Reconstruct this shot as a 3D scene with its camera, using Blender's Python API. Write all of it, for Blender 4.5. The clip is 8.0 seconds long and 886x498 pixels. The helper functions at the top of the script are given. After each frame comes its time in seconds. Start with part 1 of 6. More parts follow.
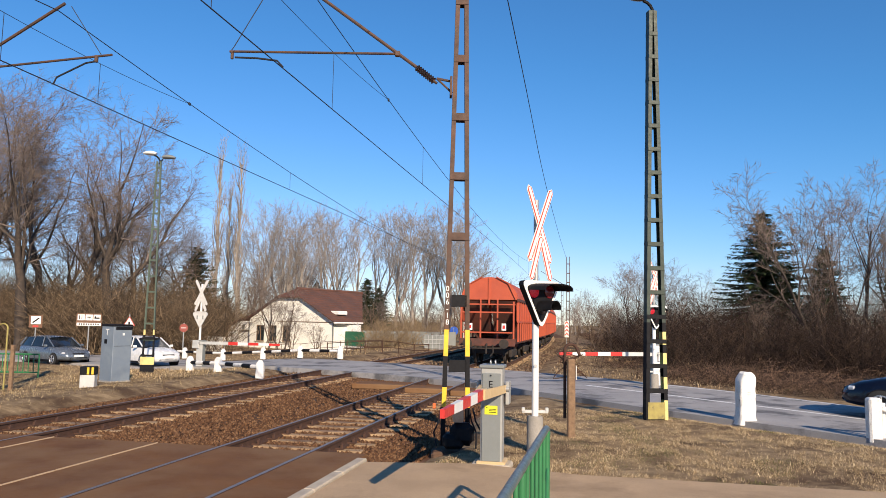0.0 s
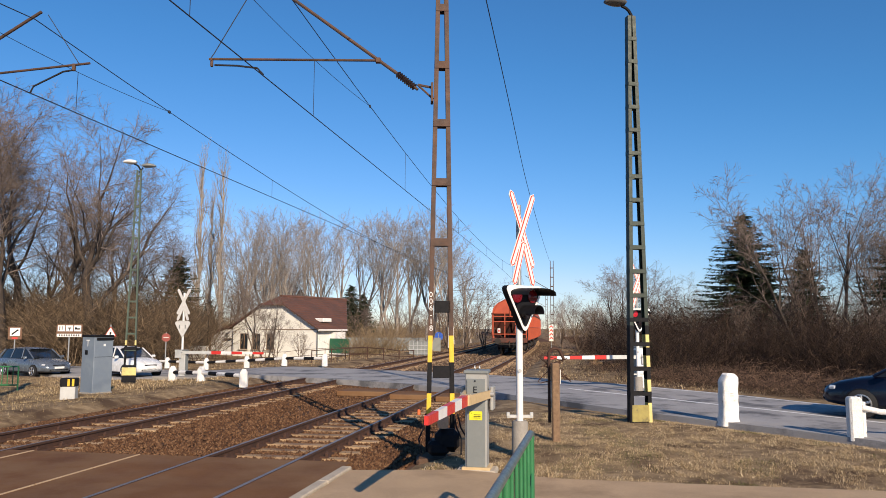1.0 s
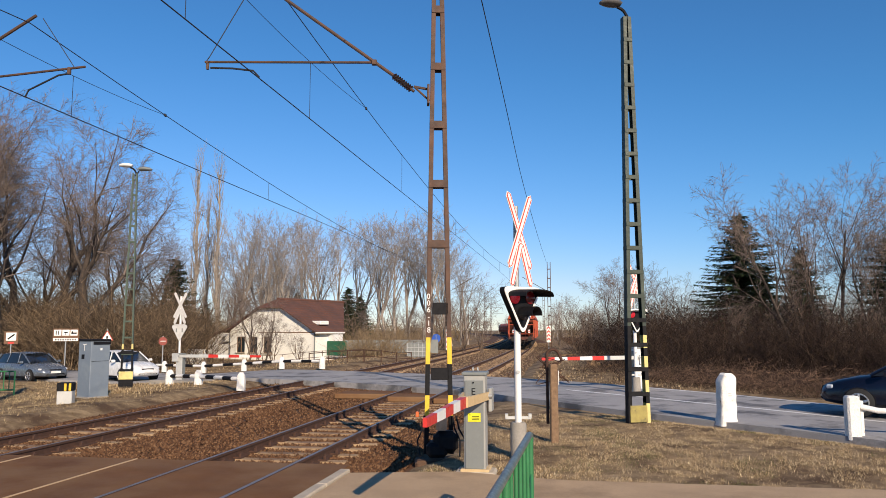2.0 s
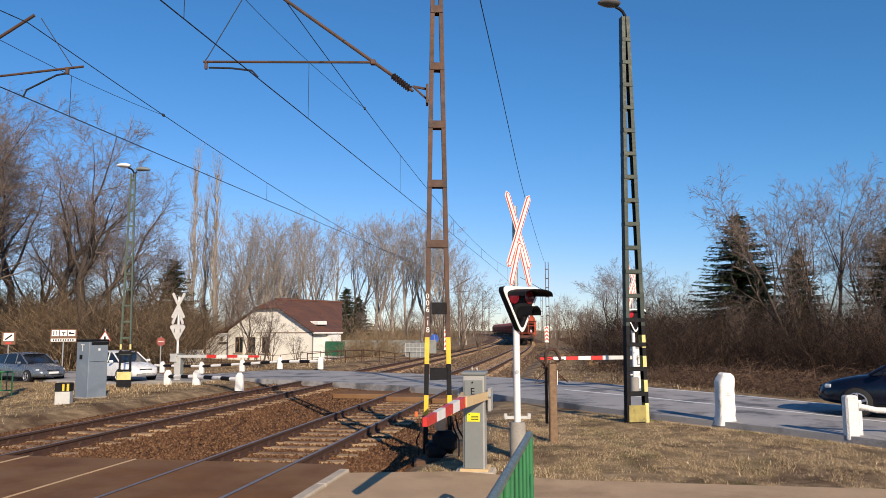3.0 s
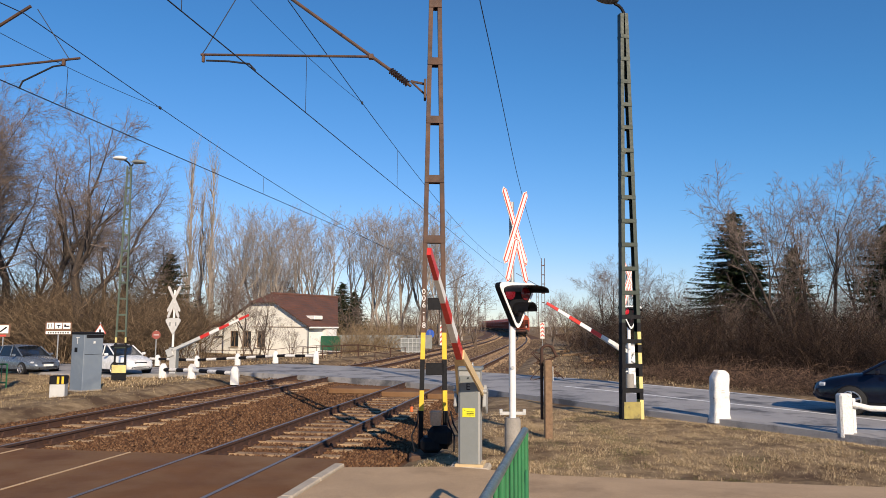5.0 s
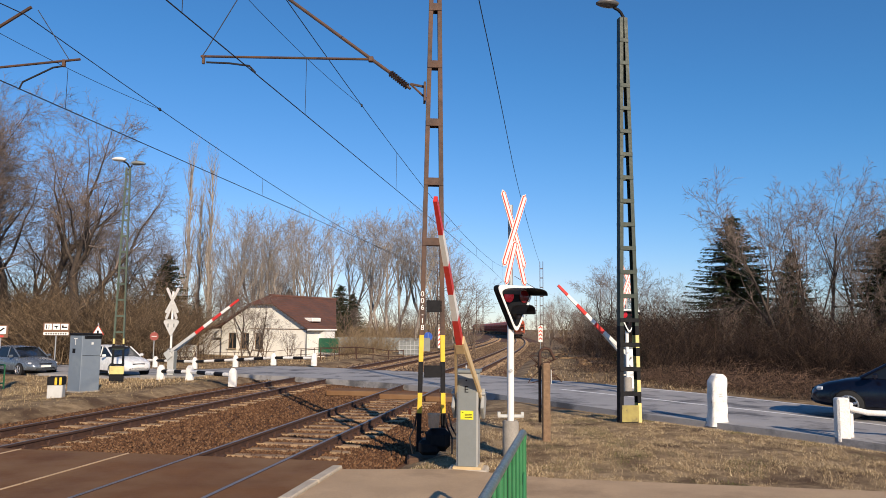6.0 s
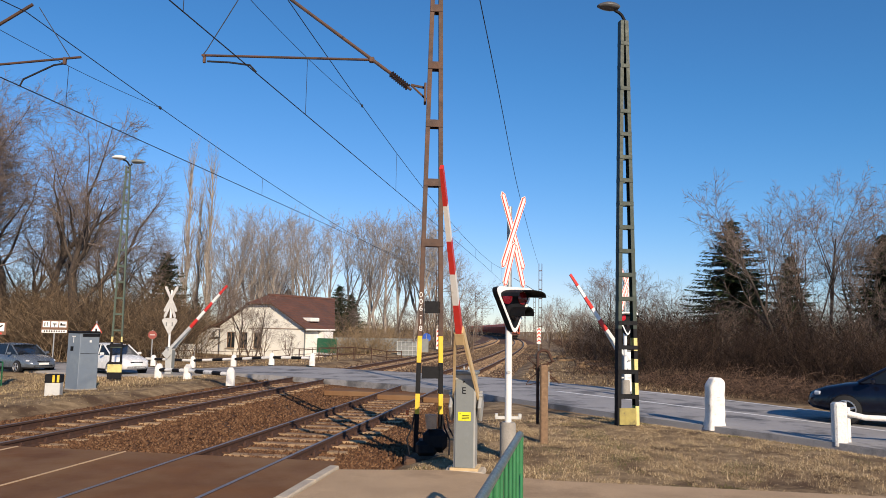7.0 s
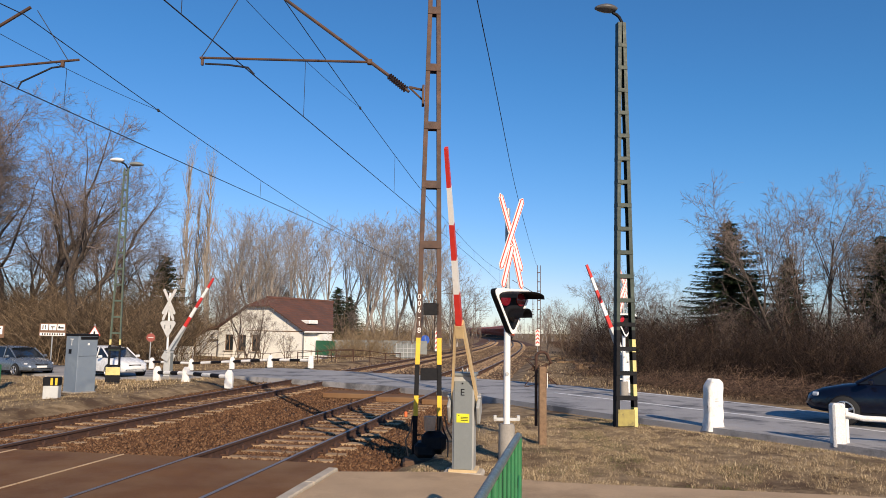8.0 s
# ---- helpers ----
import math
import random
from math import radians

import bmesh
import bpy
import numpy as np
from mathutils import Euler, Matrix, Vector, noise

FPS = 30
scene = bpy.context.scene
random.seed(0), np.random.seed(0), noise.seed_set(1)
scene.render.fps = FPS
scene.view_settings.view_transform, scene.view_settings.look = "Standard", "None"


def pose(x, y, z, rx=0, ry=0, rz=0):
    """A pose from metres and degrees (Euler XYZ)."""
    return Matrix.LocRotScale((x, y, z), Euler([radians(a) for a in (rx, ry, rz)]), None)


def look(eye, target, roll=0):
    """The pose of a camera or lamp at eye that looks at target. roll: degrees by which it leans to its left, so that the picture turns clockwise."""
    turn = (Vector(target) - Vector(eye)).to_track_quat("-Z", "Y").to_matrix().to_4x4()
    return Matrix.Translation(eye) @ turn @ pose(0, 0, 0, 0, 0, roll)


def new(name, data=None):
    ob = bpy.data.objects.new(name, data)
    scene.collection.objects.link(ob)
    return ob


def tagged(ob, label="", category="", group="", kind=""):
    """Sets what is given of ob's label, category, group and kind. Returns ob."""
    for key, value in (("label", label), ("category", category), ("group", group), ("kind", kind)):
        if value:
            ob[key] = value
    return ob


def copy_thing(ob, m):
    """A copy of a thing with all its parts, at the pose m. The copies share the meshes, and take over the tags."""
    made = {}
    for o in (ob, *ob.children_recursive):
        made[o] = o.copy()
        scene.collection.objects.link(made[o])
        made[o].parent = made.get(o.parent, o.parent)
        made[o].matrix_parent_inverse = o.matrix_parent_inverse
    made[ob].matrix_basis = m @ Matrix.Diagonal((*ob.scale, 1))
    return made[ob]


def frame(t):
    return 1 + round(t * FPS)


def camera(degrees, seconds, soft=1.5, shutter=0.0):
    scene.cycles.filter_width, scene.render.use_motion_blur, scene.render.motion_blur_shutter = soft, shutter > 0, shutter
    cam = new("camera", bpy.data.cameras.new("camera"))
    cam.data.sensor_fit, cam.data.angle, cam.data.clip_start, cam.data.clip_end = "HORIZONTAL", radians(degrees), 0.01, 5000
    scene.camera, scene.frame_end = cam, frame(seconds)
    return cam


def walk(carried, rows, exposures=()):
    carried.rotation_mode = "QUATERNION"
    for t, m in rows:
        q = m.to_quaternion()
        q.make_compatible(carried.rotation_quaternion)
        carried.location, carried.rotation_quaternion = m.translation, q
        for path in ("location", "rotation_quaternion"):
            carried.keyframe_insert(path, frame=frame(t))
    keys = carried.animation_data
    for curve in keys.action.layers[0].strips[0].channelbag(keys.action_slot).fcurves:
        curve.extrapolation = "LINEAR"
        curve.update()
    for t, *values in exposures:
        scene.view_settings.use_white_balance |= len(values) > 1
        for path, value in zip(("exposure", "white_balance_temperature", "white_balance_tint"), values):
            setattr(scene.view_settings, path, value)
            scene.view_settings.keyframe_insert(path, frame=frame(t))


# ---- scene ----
from math import sin, cos, pi
LENS = 62.2
cam = camera(LENS, 8.0, 0.75)
walk(cam, [
    (0, pose(0.0104, -0.0127, 1.9991, 95.698, -1.054, 1.593)),
    (0.2, pose(0.0138, -0.0057, 2.0036, 95.810, -0.932, 1.159)),
    (0.4, pose(0.0177, 0.0025, 2.0088, 95.940, -0.788, 0.652)),
    (0.5, pose(0.0185, 0.0040, 2.0097, 95.963, -0.761, 0.559)),
    (1, pose(0.0299, -0.0104, 2.0072, 96.136, -0.225, 0.426)),
    (1.5, pose(0.0283, -0.0056, 2.0085, 96.238, 0.040, 0.319)),
    (3, pose(0.0037, 0.0033, 2.0000, 96.295, 0.199, 0.057)),
    (3.5, pose(-0.0000, 0.0000, 2.0000, 96.059, -0.000, 0.000)),
    (4, pose(-0.0054, 0.0149, 2.0079, 95.862, -0.125, -0.147)),
    (4.5, pose(-0.0010, 0.0140, 2.0035, 95.880, -0.178, -0.225)),
    (6, pose(-0.0082, -0.0070, 1.9929, 96.166, -0.485, -0.421)),
    (6.5, pose(-0.0121, -0.0172, 1.9901, 96.249, -0.855, -0.422)),
    (7, pose(-0.0030, -0.0105, 1.9913, 96.258, -1.002, -0.532)),
    (7.5, pose(0.0007, -0.0142, 1.9906, 96.368, -1.049, -0.625)),
    (8, pose(0.0007, -0.0187, 1.9865, 96.421, -0.871, -0.637)),
], exposures=[(0, 0.44), (0.25, 0.36), (0.5, 0.30), (1, 0.27), (1.5, 0.25), (8, 0.25)])

# ---- light ----
SHADOW = Vector((-0.38, 0.925, 0)).normalized()      # the way shadows fall on the ground
SUN_EL = radians(25)
sun_dir = Vector((-SHADOW.x * cos(SUN_EL), -SHADOW.y * cos(SUN_EL), sin(SUN_EL)))
world = bpy.data.worlds.new("sky")
scene.world = world
world.use_nodes = True
wn = world.node_tree.nodes
sky = wn.new("ShaderNodeTexSky")
sky.sky_type = "NISHITA"
sky.sun_disc = False
sky.sun_elevation = SUN_EL
sky.sun_rotation = math.atan2(sun_dir.x, sun_dir.y)
sky.altitude = 150
sky.air_density = 1.0
sky.dust_density = 0.0
sky.ozone_density = 1.0
wn["Background"].inputs["Strength"].default_value = 0.085
# deeper blue where the sky is dark, paler where it is bright
wl = world.node_tree.links
grey = wn.new("ShaderNodeRGBToBW")
span = wn.new("ShaderNodeMapRange")
span.inputs["From Min"].default_value, span.inputs["From Max"].default_value = 3.0, 9.0
shade = wn.new("ShaderNodeMix")
tint = wn.new("ShaderNodeMix")
for node, kind in ((shade, "MIX"), (tint, "MULTIPLY")):
    node.data_type, node.blend_type = "RGBA", kind
tint.inputs[0].default_value = 1.0
shade.inputs[6].default_value = (0.37, 0.85, 1.30, 1)
shade.inputs[7].default_value = (0.69, 0.82, 1.20, 1)
wl.new(sky.outputs[0], grey.inputs[0])
wl.new(grey.outputs[0], span.inputs["Value"])
wl.new(span.outputs["Result"], shade.inputs[0])
wl.new(sky.outputs[0], tint.inputs[6])
wl.new(shade.outputs[2], tint.inputs[7])
wl.new(tint.outputs[2], wn["Background"].inputs["Color"])
sun = new("sun", bpy.data.lights.new("sun", "SUN"))
sun.data.energy = 5.0
sun.data.angle = radians(0.53)
sun.data.color = (1.0, 0.82, 0.62)
sun.matrix_world = look(sun_dir * 200, (0, 0, 0))


# ---- materials ----
def mat(name, c1, c2=None, scale=6.0, rough=0.8, metal=0.0, bump=0.15, fine=60.0, c3=None, big=0.6, spots=0.0,
        emit=None, glow=0.0, per=0.0, mask=(0.42, 0.62), spec=0.5, detail=6.0):
    """Two-scale procedural surface: broad variation c1..c2, stains c3, fine grain in the relief; per: change from piece to piece."""
    m = bpy.data.materials.new(name)
    m.use_nodes = True
    n, l = m.node_tree.nodes, m.node_tree.links
    b = n["Principled BSDF"]
    b.inputs["Roughness"].default_value = rough
    b.inputs["Metallic"].default_value = metal
    b.inputs["Specular IOR Level"].default_value = spec
    co = n.new("ShaderNodeTexCoord")
    c2 = c2 or tuple(min(1, v * 0.8) for v in c1)

    def tex(s, d=detail, r=0.6):
        t = n.new("ShaderNodeTexNoise")
        t.inputs["Scale"].default_value = s
        t.inputs["Detail"].default_value = d
        t.inputs["Roughness"].default_value = r
        l.new(co.outputs["Object"], t.inputs["Vector"])
        return t

    def ramp(src, lo, hi, a, z):
        r = n.new("ShaderNodeValToRGB")
        r.color_ramp.elements[0].position, r.color_ramp.elements[1].position = lo, hi
        r.color_ramp.elements[0].color, r.color_ramp.elements[1].color = (*a, 1), (*z, 1)
        l.new(src, r.inputs[0])
        return r.outputs[0]

    def mix(f, a, z, kind="MIX"):
        x = n.new("ShaderNodeMix")
        x.data_type, x.blend_type = "RGBA", kind
        for s, v in ((x.inputs[0], f), (x.inputs[6], a), (x.inputs[7], z)):
            if isinstance(v, (int, float)):
                s.default_value = v
            elif isinstance(v, tuple):
                s.default_value = (*v, 1)
            else:
                l.new(v, s)
        return x.outputs[2]

    col = ramp(tex(scale).outputs[0], 0.35, 0.65, c1, c2)
    f = tex(fine, 4)
    grain = ramp(f.outputs[0], 0.3, 0.7, (0.72, 0.72, 0.72), (1.22, 1.22, 1.22))
    col = mix(0.55 if bump > 0.1 else 0.15, col, mix(1.0, col, grain, "MULTIPLY"))
    if c3:
        s = ramp(tex(big, 8, 0.65).outputs[0], mask[0], mask[1], (0, 0, 0), (1, 1, 1))
        col = mix(s, col, c3)
    if per:
        o = n.new("ShaderNodeObjectInfo")
        h = ramp(o.outputs["Random"], 0, 1, (1 - per,) * 3, (1 + per,) * 3)
        col = mix(1.0, col, h, "MULTIPLY")
    l.new(col, b.inputs["Base Color"])
    rr = ramp(tex(scale * 2.3).outputs[0], 0.3, 0.7, (max(0.03, rough - 0.12),) * 3, (min(1, rough + 0.1),) * 3)
    l.new(rr, b.inputs["Roughness"])
    if bump:
        bp = n.new("ShaderNodeBump")
        bp.inputs["Strength"].default_value = bump
        bp.inputs["Distance"].default_value = 0.02
        l.new(f.outputs[0], bp.inputs["Height"])
        l.new(bp.outputs[0], b.inputs["Normal"])
    if emit:
        b.inputs["Emission Color"].default_value = (*emit, 1)
        b.inputs["Emission Strength"].default_value = glow
    return m


def island_mat(name, a, z, rough=0.9, mid=None):
    """For scattered pieces: every loose piece takes its own tone between a and z."""
    m = bpy.data.materials.new(name)
    m.use_nodes = True
    n, l = m.node_tree.nodes, m.node_tree.links
    g = n.new("ShaderNodeNewGeometry")
    r = n.new("ShaderNodeValToRGB")
    r.color_ramp.elements[0].color, r.color_ramp.elements[1].color = (*a, 1), (*z, 1)
    if mid:
        e = r.color_ramp.elements.new(0.55)
        e.color = (*mid, 1)
    l.new(g.outputs["Random Per Island"], r.inputs[0])
    l.new(r.outputs[0], n["Principled BSDF"].inputs["Base Color"])
    n["Principled BSDF"].inputs["Roughness"].default_value = rough
    n["Principled BSDF"].inputs["Specular IOR Level"].default_value = 0.2
    return m


M_GROUND = mat("dry_grass_soil", (0.36, 0.26, 0.148), (0.18, 0.122, 0.068), 3.2, 0.95, bump=1.0, fine=26, c3=(0.10, 0.062, 0.036), big=0.7, mask=(0.47, 0.62), spec=0.15)
M_BED = mat("rusty_ballast_bed", (0.15, 0.07, 0.034), (0.105, 0.05, 0.027), 2.0, 0.95, bump=1.0, fine=24, c3=(0.11, 0.075, 0.055), big=0.4, spec=0.15)
M_ROAD = mat("worn_asphalt", (0.37, 0.355, 0.345), (0.30, 0.29, 0.285), 0.8, 0.85, bump=0.25, fine=90, c3=(0.12, 0.118, 0.12), big=0.7, mask=(0.5, 0.62))
M_PATH = mat("dusty_path_asphalt", (0.50, 0.355, 0.22), (0.41, 0.29, 0.18), 1.0, 0.95, bump=0.45, fine=80, c3=(0.24, 0.165, 0.1), big=0.6, mask=(0.52, 0.75), spec=0.2)
M_DECK = mat("rust_stained_crossing_asphalt", (0.185, 0.086, 0.034), (0.135, 0.062, 0.027), 0.9, 0.9, bump=0.3, fine=70, c3=(0.21, 0.12, 0.06), big=0.5, spec=0.2)
M_CURB = mat("pale_concrete", (0.50, 0.43, 0.33), (0.40, 0.34, 0.27), 5, 0.9, bump=0.4, fine=60)
M_CONC = mat("grey_concrete", (0.31, 0.285, 0.25), (0.25, 0.23, 0.20), 4, 0.92, bump=0.4, fine=50, c3=(0.22, 0.2, 0.18), big=2, mask=(0.55, 0.75))
M_RAILTOP = mat("polished_rail_steel", (0.30, 0.26, 0.24), (0.22, 0.19, 0.175), 10, 0.48, 0.55, bump=0.05)
M_RUST = mat("rusty_rail_steel", (0.085, 0.04, 0.024), (0.055, 0.028, 0.02), 8, 0.85, 0.1, bump=0.4, fine=80)
M_SLEEPER = mat("dusty_concrete_sleeper", (0.40, 0.27, 0.15), (0.28, 0.18, 0.095), 3, 0.95, bump=0.4, fine=40, c3=(0.15, 0.085, 0.05), big=2.0, mask=(0.48, 0.66), per=0.15)
M_MASTRUST = mat("rust_brown_mast_steel", (0.088, 0.054, 0.040), (0.062, 0.040, 0.032), 4, 0.75, 0.1, bump=0.3, fine=60, c3=(0.115, 0.06, 0.038), big=3)
M_YELLOW = mat("yellow_paint", (0.80, 0.52, 0.03), (0.68, 0.43, 0.03), 8, 0.5, bump=0.08)
M_PALEYELLOW = mat("faded_yellow_paint", (0.72, 0.60, 0.22), (0.6, 0.5, 0.2), 8, 0.6, bump=0.1, c3=(0.35, 0.28, 0.12), big=9, mask=(0.6, 0.7))
M_BLACK = mat("black_paint", (0.010, 0.010, 0.012), (0.007, 0.007, 0.009), 8, 0.65, bump=0.1, spec=0.2)
M_MASTGREEN = mat("dark_green_mast_paint", (0.030, 0.048, 0.034), (0.02, 0.032, 0.024), 6, 0.55, 0.0, bump=0.15, c3=(0.06, 0.08, 0.058), big=3, mask=(0.55, 0.7))
M_WHITE = mat("white_paint", (0.80, 0.79, 0.76), (0.72, 0.71, 0.68), 6, 0.55, bump=0.08, c3=(0.5, 0.46, 0.4), big=5, mask=(0.64, 0.75))
M_WHITEWASH = mat("whitewashed_concrete", (0.82, 0.80, 0.76), (0.72, 0.70, 0.66), 7, 0.9, bump=0.8, fine=28, c3=(0.35, 0.31, 0.27), big=7, mask=(0.62, 0.68))
M_RED = mat("red_paint", (0.62, 0.035, 0.025), (0.52, 0.03, 0.025), 9, 0.45, bump=0.06)
M_CREAM = mat("cream_painted_steel", (0.62, 0.46, 0.25), (0.55, 0.40, 0.21), 6, 0.55, bump=0.08, c3=(0.42, 0.3, 0.16), big=4, mask=(0.58, 0.7))
M_BOXGREY = mat("grey_painted_cabinet", (0.20, 0.215, 0.21), (0.175, 0.19, 0.185), 3, 0.5, bump=0.06, c3=(0.235, 0.24, 0.225), big=3, mask=(0.55, 0.75))
M_BOXLIGHT = mat("light_grey_metal", (0.58, 0.58, 0.55), (0.5, 0.5, 0.48), 5, 0.45, 0.2, bump=0.05)
M_BLUEGREY = mat("blue_grey_cabinet_paint", (0.17, 0.21, 0.26), (0.15, 0.185, 0.235), 2, 0.5, bump=0.05, c3=(0.2, 0.24, 0.28), big=2)
M_GALV = mat("galvanised_steel", (0.42, 0.43, 0.43), (0.34, 0.35, 0.35), 10, 0.5, 0.5, bump=0.08)
M_WIRE = mat("dark_wire", (0.03, 0.03, 0.035), None, 10, 0.6, 0.3, bump=0)
M_GREEN = mat("green_railing_paint", (0.035, 0.19, 0.07), (0.028, 0.15, 0.055), 5, 0.45, bump=0.1, c3=(0.06, 0.12, 0.06), big=6, mask=(0.6, 0.72))
M_RAILGREY = mat("worn_grey_green_handrail", (0.16, 0.20, 0.185), (0.12, 0.155, 0.145), 8, 0.4, 0.3, bump=0.1)
M_WOOD = mat("weathered_wood", (0.26, 0.165, 0.095), (0.17, 0.105, 0.062), 14, 0.9, bump=0.6, fine=45, c3=(0.32, 0.26, 0.05), big=3, mask=(0.62, 0.72))
M_GLASSDARK = mat("dark_lens", (0.02, 0.015, 0.018), None, 10, 0.15, bump=0)
M_BARK = mat("grey_brown_bark", (0.175, 0.125, 0.09), (0.105, 0.075, 0.056), 3, 0.95, bump=0.6, fine=20)
M_BARKPALE = mat("pale_poplar_bark", (0.36, 0.315, 0.27), (0.23, 0.20, 0.17), 2, 0.95, bump=0.5, fine=18)
M_BARKDARK = mat("dark_grey_bark", (0.085, 0.064, 0.050), (0.045, 0.035, 0.029), 3, 0.95, bump=0.6, fine=20)
M_TWIG = island_mat("bare_twigs", (0.085, 0.067, 0.056), (0.29, 0.23, 0.195))
M_TWIGPALE = island_mat("pale_bare_twigs", (0.15, 0.13, 0.115), (0.42, 0.375, 0.335))
# most stems near black: the dense thicket's inner shade is in their colour
M_BRUSH = island_mat("shade_darkened_shrub_stems", (0.008, 0.006, 0.005), (0.13, 0.085, 0.058), mid=(0.022, 0.014, 0.011))
M_HEDGE = island_mat("bare_hedge_stems", (0.035, 0.026, 0.018), (0.31, 0.225, 0.14), mid=(0.13, 0.09, 0.056))
M_BRUSHPALE = island_mat("dry_reed_stems", (0.12, 0.085, 0.05), (0.34, 0.25, 0.15))
M_STRAW = island_mat("dead_grass_blades", (0.11, 0.07, 0.035), (0.66, 0.52, 0.30), mid=(0.36, 0.26, 0.135))
M_MATTED = island_mat("matted_dead_grass", (0.08, 0.052, 0.03), (0.72, 0.56, 0.34), mid=(0.31, 0.22, 0.125))
M_PALESTRAW = island_mat("pale_dead_grass", (0.20, 0.14, 0.078), (0.78, 0.63, 0.40), mid=(0.45, 0.33, 0.19))
M_GREENGRASS = island_mat("dull_green_grass", (0.05, 0.06, 0.02), (0.17, 0.17, 0.06))
M_BRAMBLE = island_mat("reddish_bramble_stems", (0.014, 0.010, 0.008), (0.32, 0.205, 0.14), mid=(0.07, 0.045, 0.033))
M_STONE = island_mat("rusty_ballast_stones", (0.06, 0.03, 0.016), (0.22, 0.125, 0.065), mid=(0.13, 0.064, 0.032))
M_STONEPALE = island_mat("tan_ballast_stones", (0.09, 0.06, 0.04), (0.29, 0.21, 0.135), mid=(0.175, 0.12, 0.077))
M_NEEDLE = island_mat("fir_needles", (0.012, 0.022, 0.012), (0.05, 0.075, 0.03))


# ---- mesh helpers ----
class Mesh:
    """Collects faces for one mesh."""

    def __init__(self):
        self.v, self.f = [], []

    def add(self, vs, fs):
        k = len(self.v)
        self.v.extend(tuple(p) for p in vs)
        self.f.extend(tuple(i + k for i in f) for f in fs)
        return self

    def box(self, c, s, bevel=0.0, rz=0.0, m=None):
        """A block round c, sized s; its edges are cut back by bevel."""
        hx, hy, hz = (a / 2 for a in s)
        b = min(bevel, hx * 0.9, hy * 0.9, hz * 0.9)
        t = m if m is not None else pose(*c, 0, 0, rz)
        if b <= 0:
            vs = [(x, y, z) for z in (-hz, hz) for x, y in ((-hx, -hy), (hx, -hy), (hx, hy), (-hx, hy))]
            fs = [(3, 2, 1, 0), (4, 5, 6, 7), (0, 1, 5, 4), (1, 2, 6, 5), (2, 3, 7, 6), (3, 0, 4, 7)]
        else:
            vs, fs = [], []
            for sx, sy, sz in ((x, y, z) for x in (-1, 1) for y in (-1, 1) for z in (-1, 1)):
                vs += [(sx * hx, sy * (hy - b), sz * (hz - b)), (sx * (hx - b), sy * hy, sz * (hz - b)), (sx * (hx - b), sy * (hy - b), sz * hz)]
            ix = lambda x, y, z, k: 3 * (4 * x + 2 * y + z) + k
            for k in (0, 1):
                fs.append([ix(k, y, z, 0) for y, z in ((0, 0), (1, 0), (1, 1), (0, 1))][:: 1 if k else -1])
                fs.append([ix(x, k, z, 1) for x, z in ((0, 0), (1, 0), (1, 1), (0, 1))][:: -1 if k else 1])
                fs.append([ix(x, y, k, 2) for x, y in ((0, 0), (1, 0), (1, 1), (0, 1))][:: 1 if k else -1])
            for a in (0, 1):
                for c2 in (0, 1):
                    fs.append([ix(a, c2, 0, 0), ix(a, c2, 0, 1), ix(a, c2, 1, 1), ix(a, c2, 1, 0)])
                    fs.append([ix(a, 0, c2, 0), ix(a, 0, c2, 2), ix(a, 1, c2, 2), ix(a, 1, c2, 0)])
                    fs.append([ix(0, a, c2, 1), ix(0, a, c2, 2), ix(1, a, c2, 2), ix(1, a, c2, 1)])
            for x in (0, 1):
                for y in (0, 1):
                    for z in (0, 1):
                        fs.append([ix(x, y, z, 0), ix(x, y, z, 1), ix(x, y, z, 2)])
        return self.add([t @ Vector(p) for p in vs], fs)

    def tube(self, pts, r, n=8, caps=True):
        """A round bar along pts; r: one radius or one for each point."""
        pts = [Vector(p) for p in pts]
        rs = r if isinstance(r, (list, tuple)) else [r] * len(pts)
        vs, fs = [], []
        side = None
        for i, p in enumerate(pts):
            d = (pts[min(i + 1, len(pts) - 1)] - pts[max(i - 1, 0)]).normalized()
            if side is None:
                side = d.orthogonal().normalized()
            side = (side - d * side.dot(d)).normalized()
            up = d.cross(side)
            for k in range(n):
                a = 2 * pi * k / n
                vs.append(p + (side * cos(a) + up * sin(a)) * rs[i])
        for i in range(len(pts) - 1):
            for k in range(n):
                q = (k + 1) % n
                fs.append((i * n + k, i * n + q, (i + 1) * n + q, (i + 1) * n + k))
        if caps:
            fs += [tuple(range(n))[::-1], tuple(range((len(pts) - 1) * n, len(pts) * n))]
        return self.add(vs, fs)

    def prism(self, poly, depth, m, bevel=0.0):
        """A flat outline (x, z in the pose's plane) with thickness along the pose's y."""
        k = len(poly)
        if bevel:
            cx, cz = sum(p[0] for p in poly) / k, sum(p[1] for p in poly) / k
            inn = [(p[0] + (cx - p[0]) * bevel, p[1] + (cz - p[1]) * bevel) for p in poly]
            rings = [(inn, -depth / 2), (poly, -depth / 2 + depth * 0.25), (poly, depth / 2 - depth * 0.25), (inn, depth / 2)]
        else:
            rings = [(poly, -depth / 2), (poly, depth / 2)]
        vs = [m @ Vector((x, y, z)) for ring, y in rings for x, z in ring]
        fs = [tuple(range(k)), tuple(range((len(rings) - 1) * k, len(rings) * k))[::-1]]
        for r in range(len(rings) - 1):
            fs += [(r * k + i, (r + 1) * k + i, (r + 1) * k + (i + 1) % k, r * k + (i + 1) % k) for i in range(k)]
        return self.add(vs, fs)

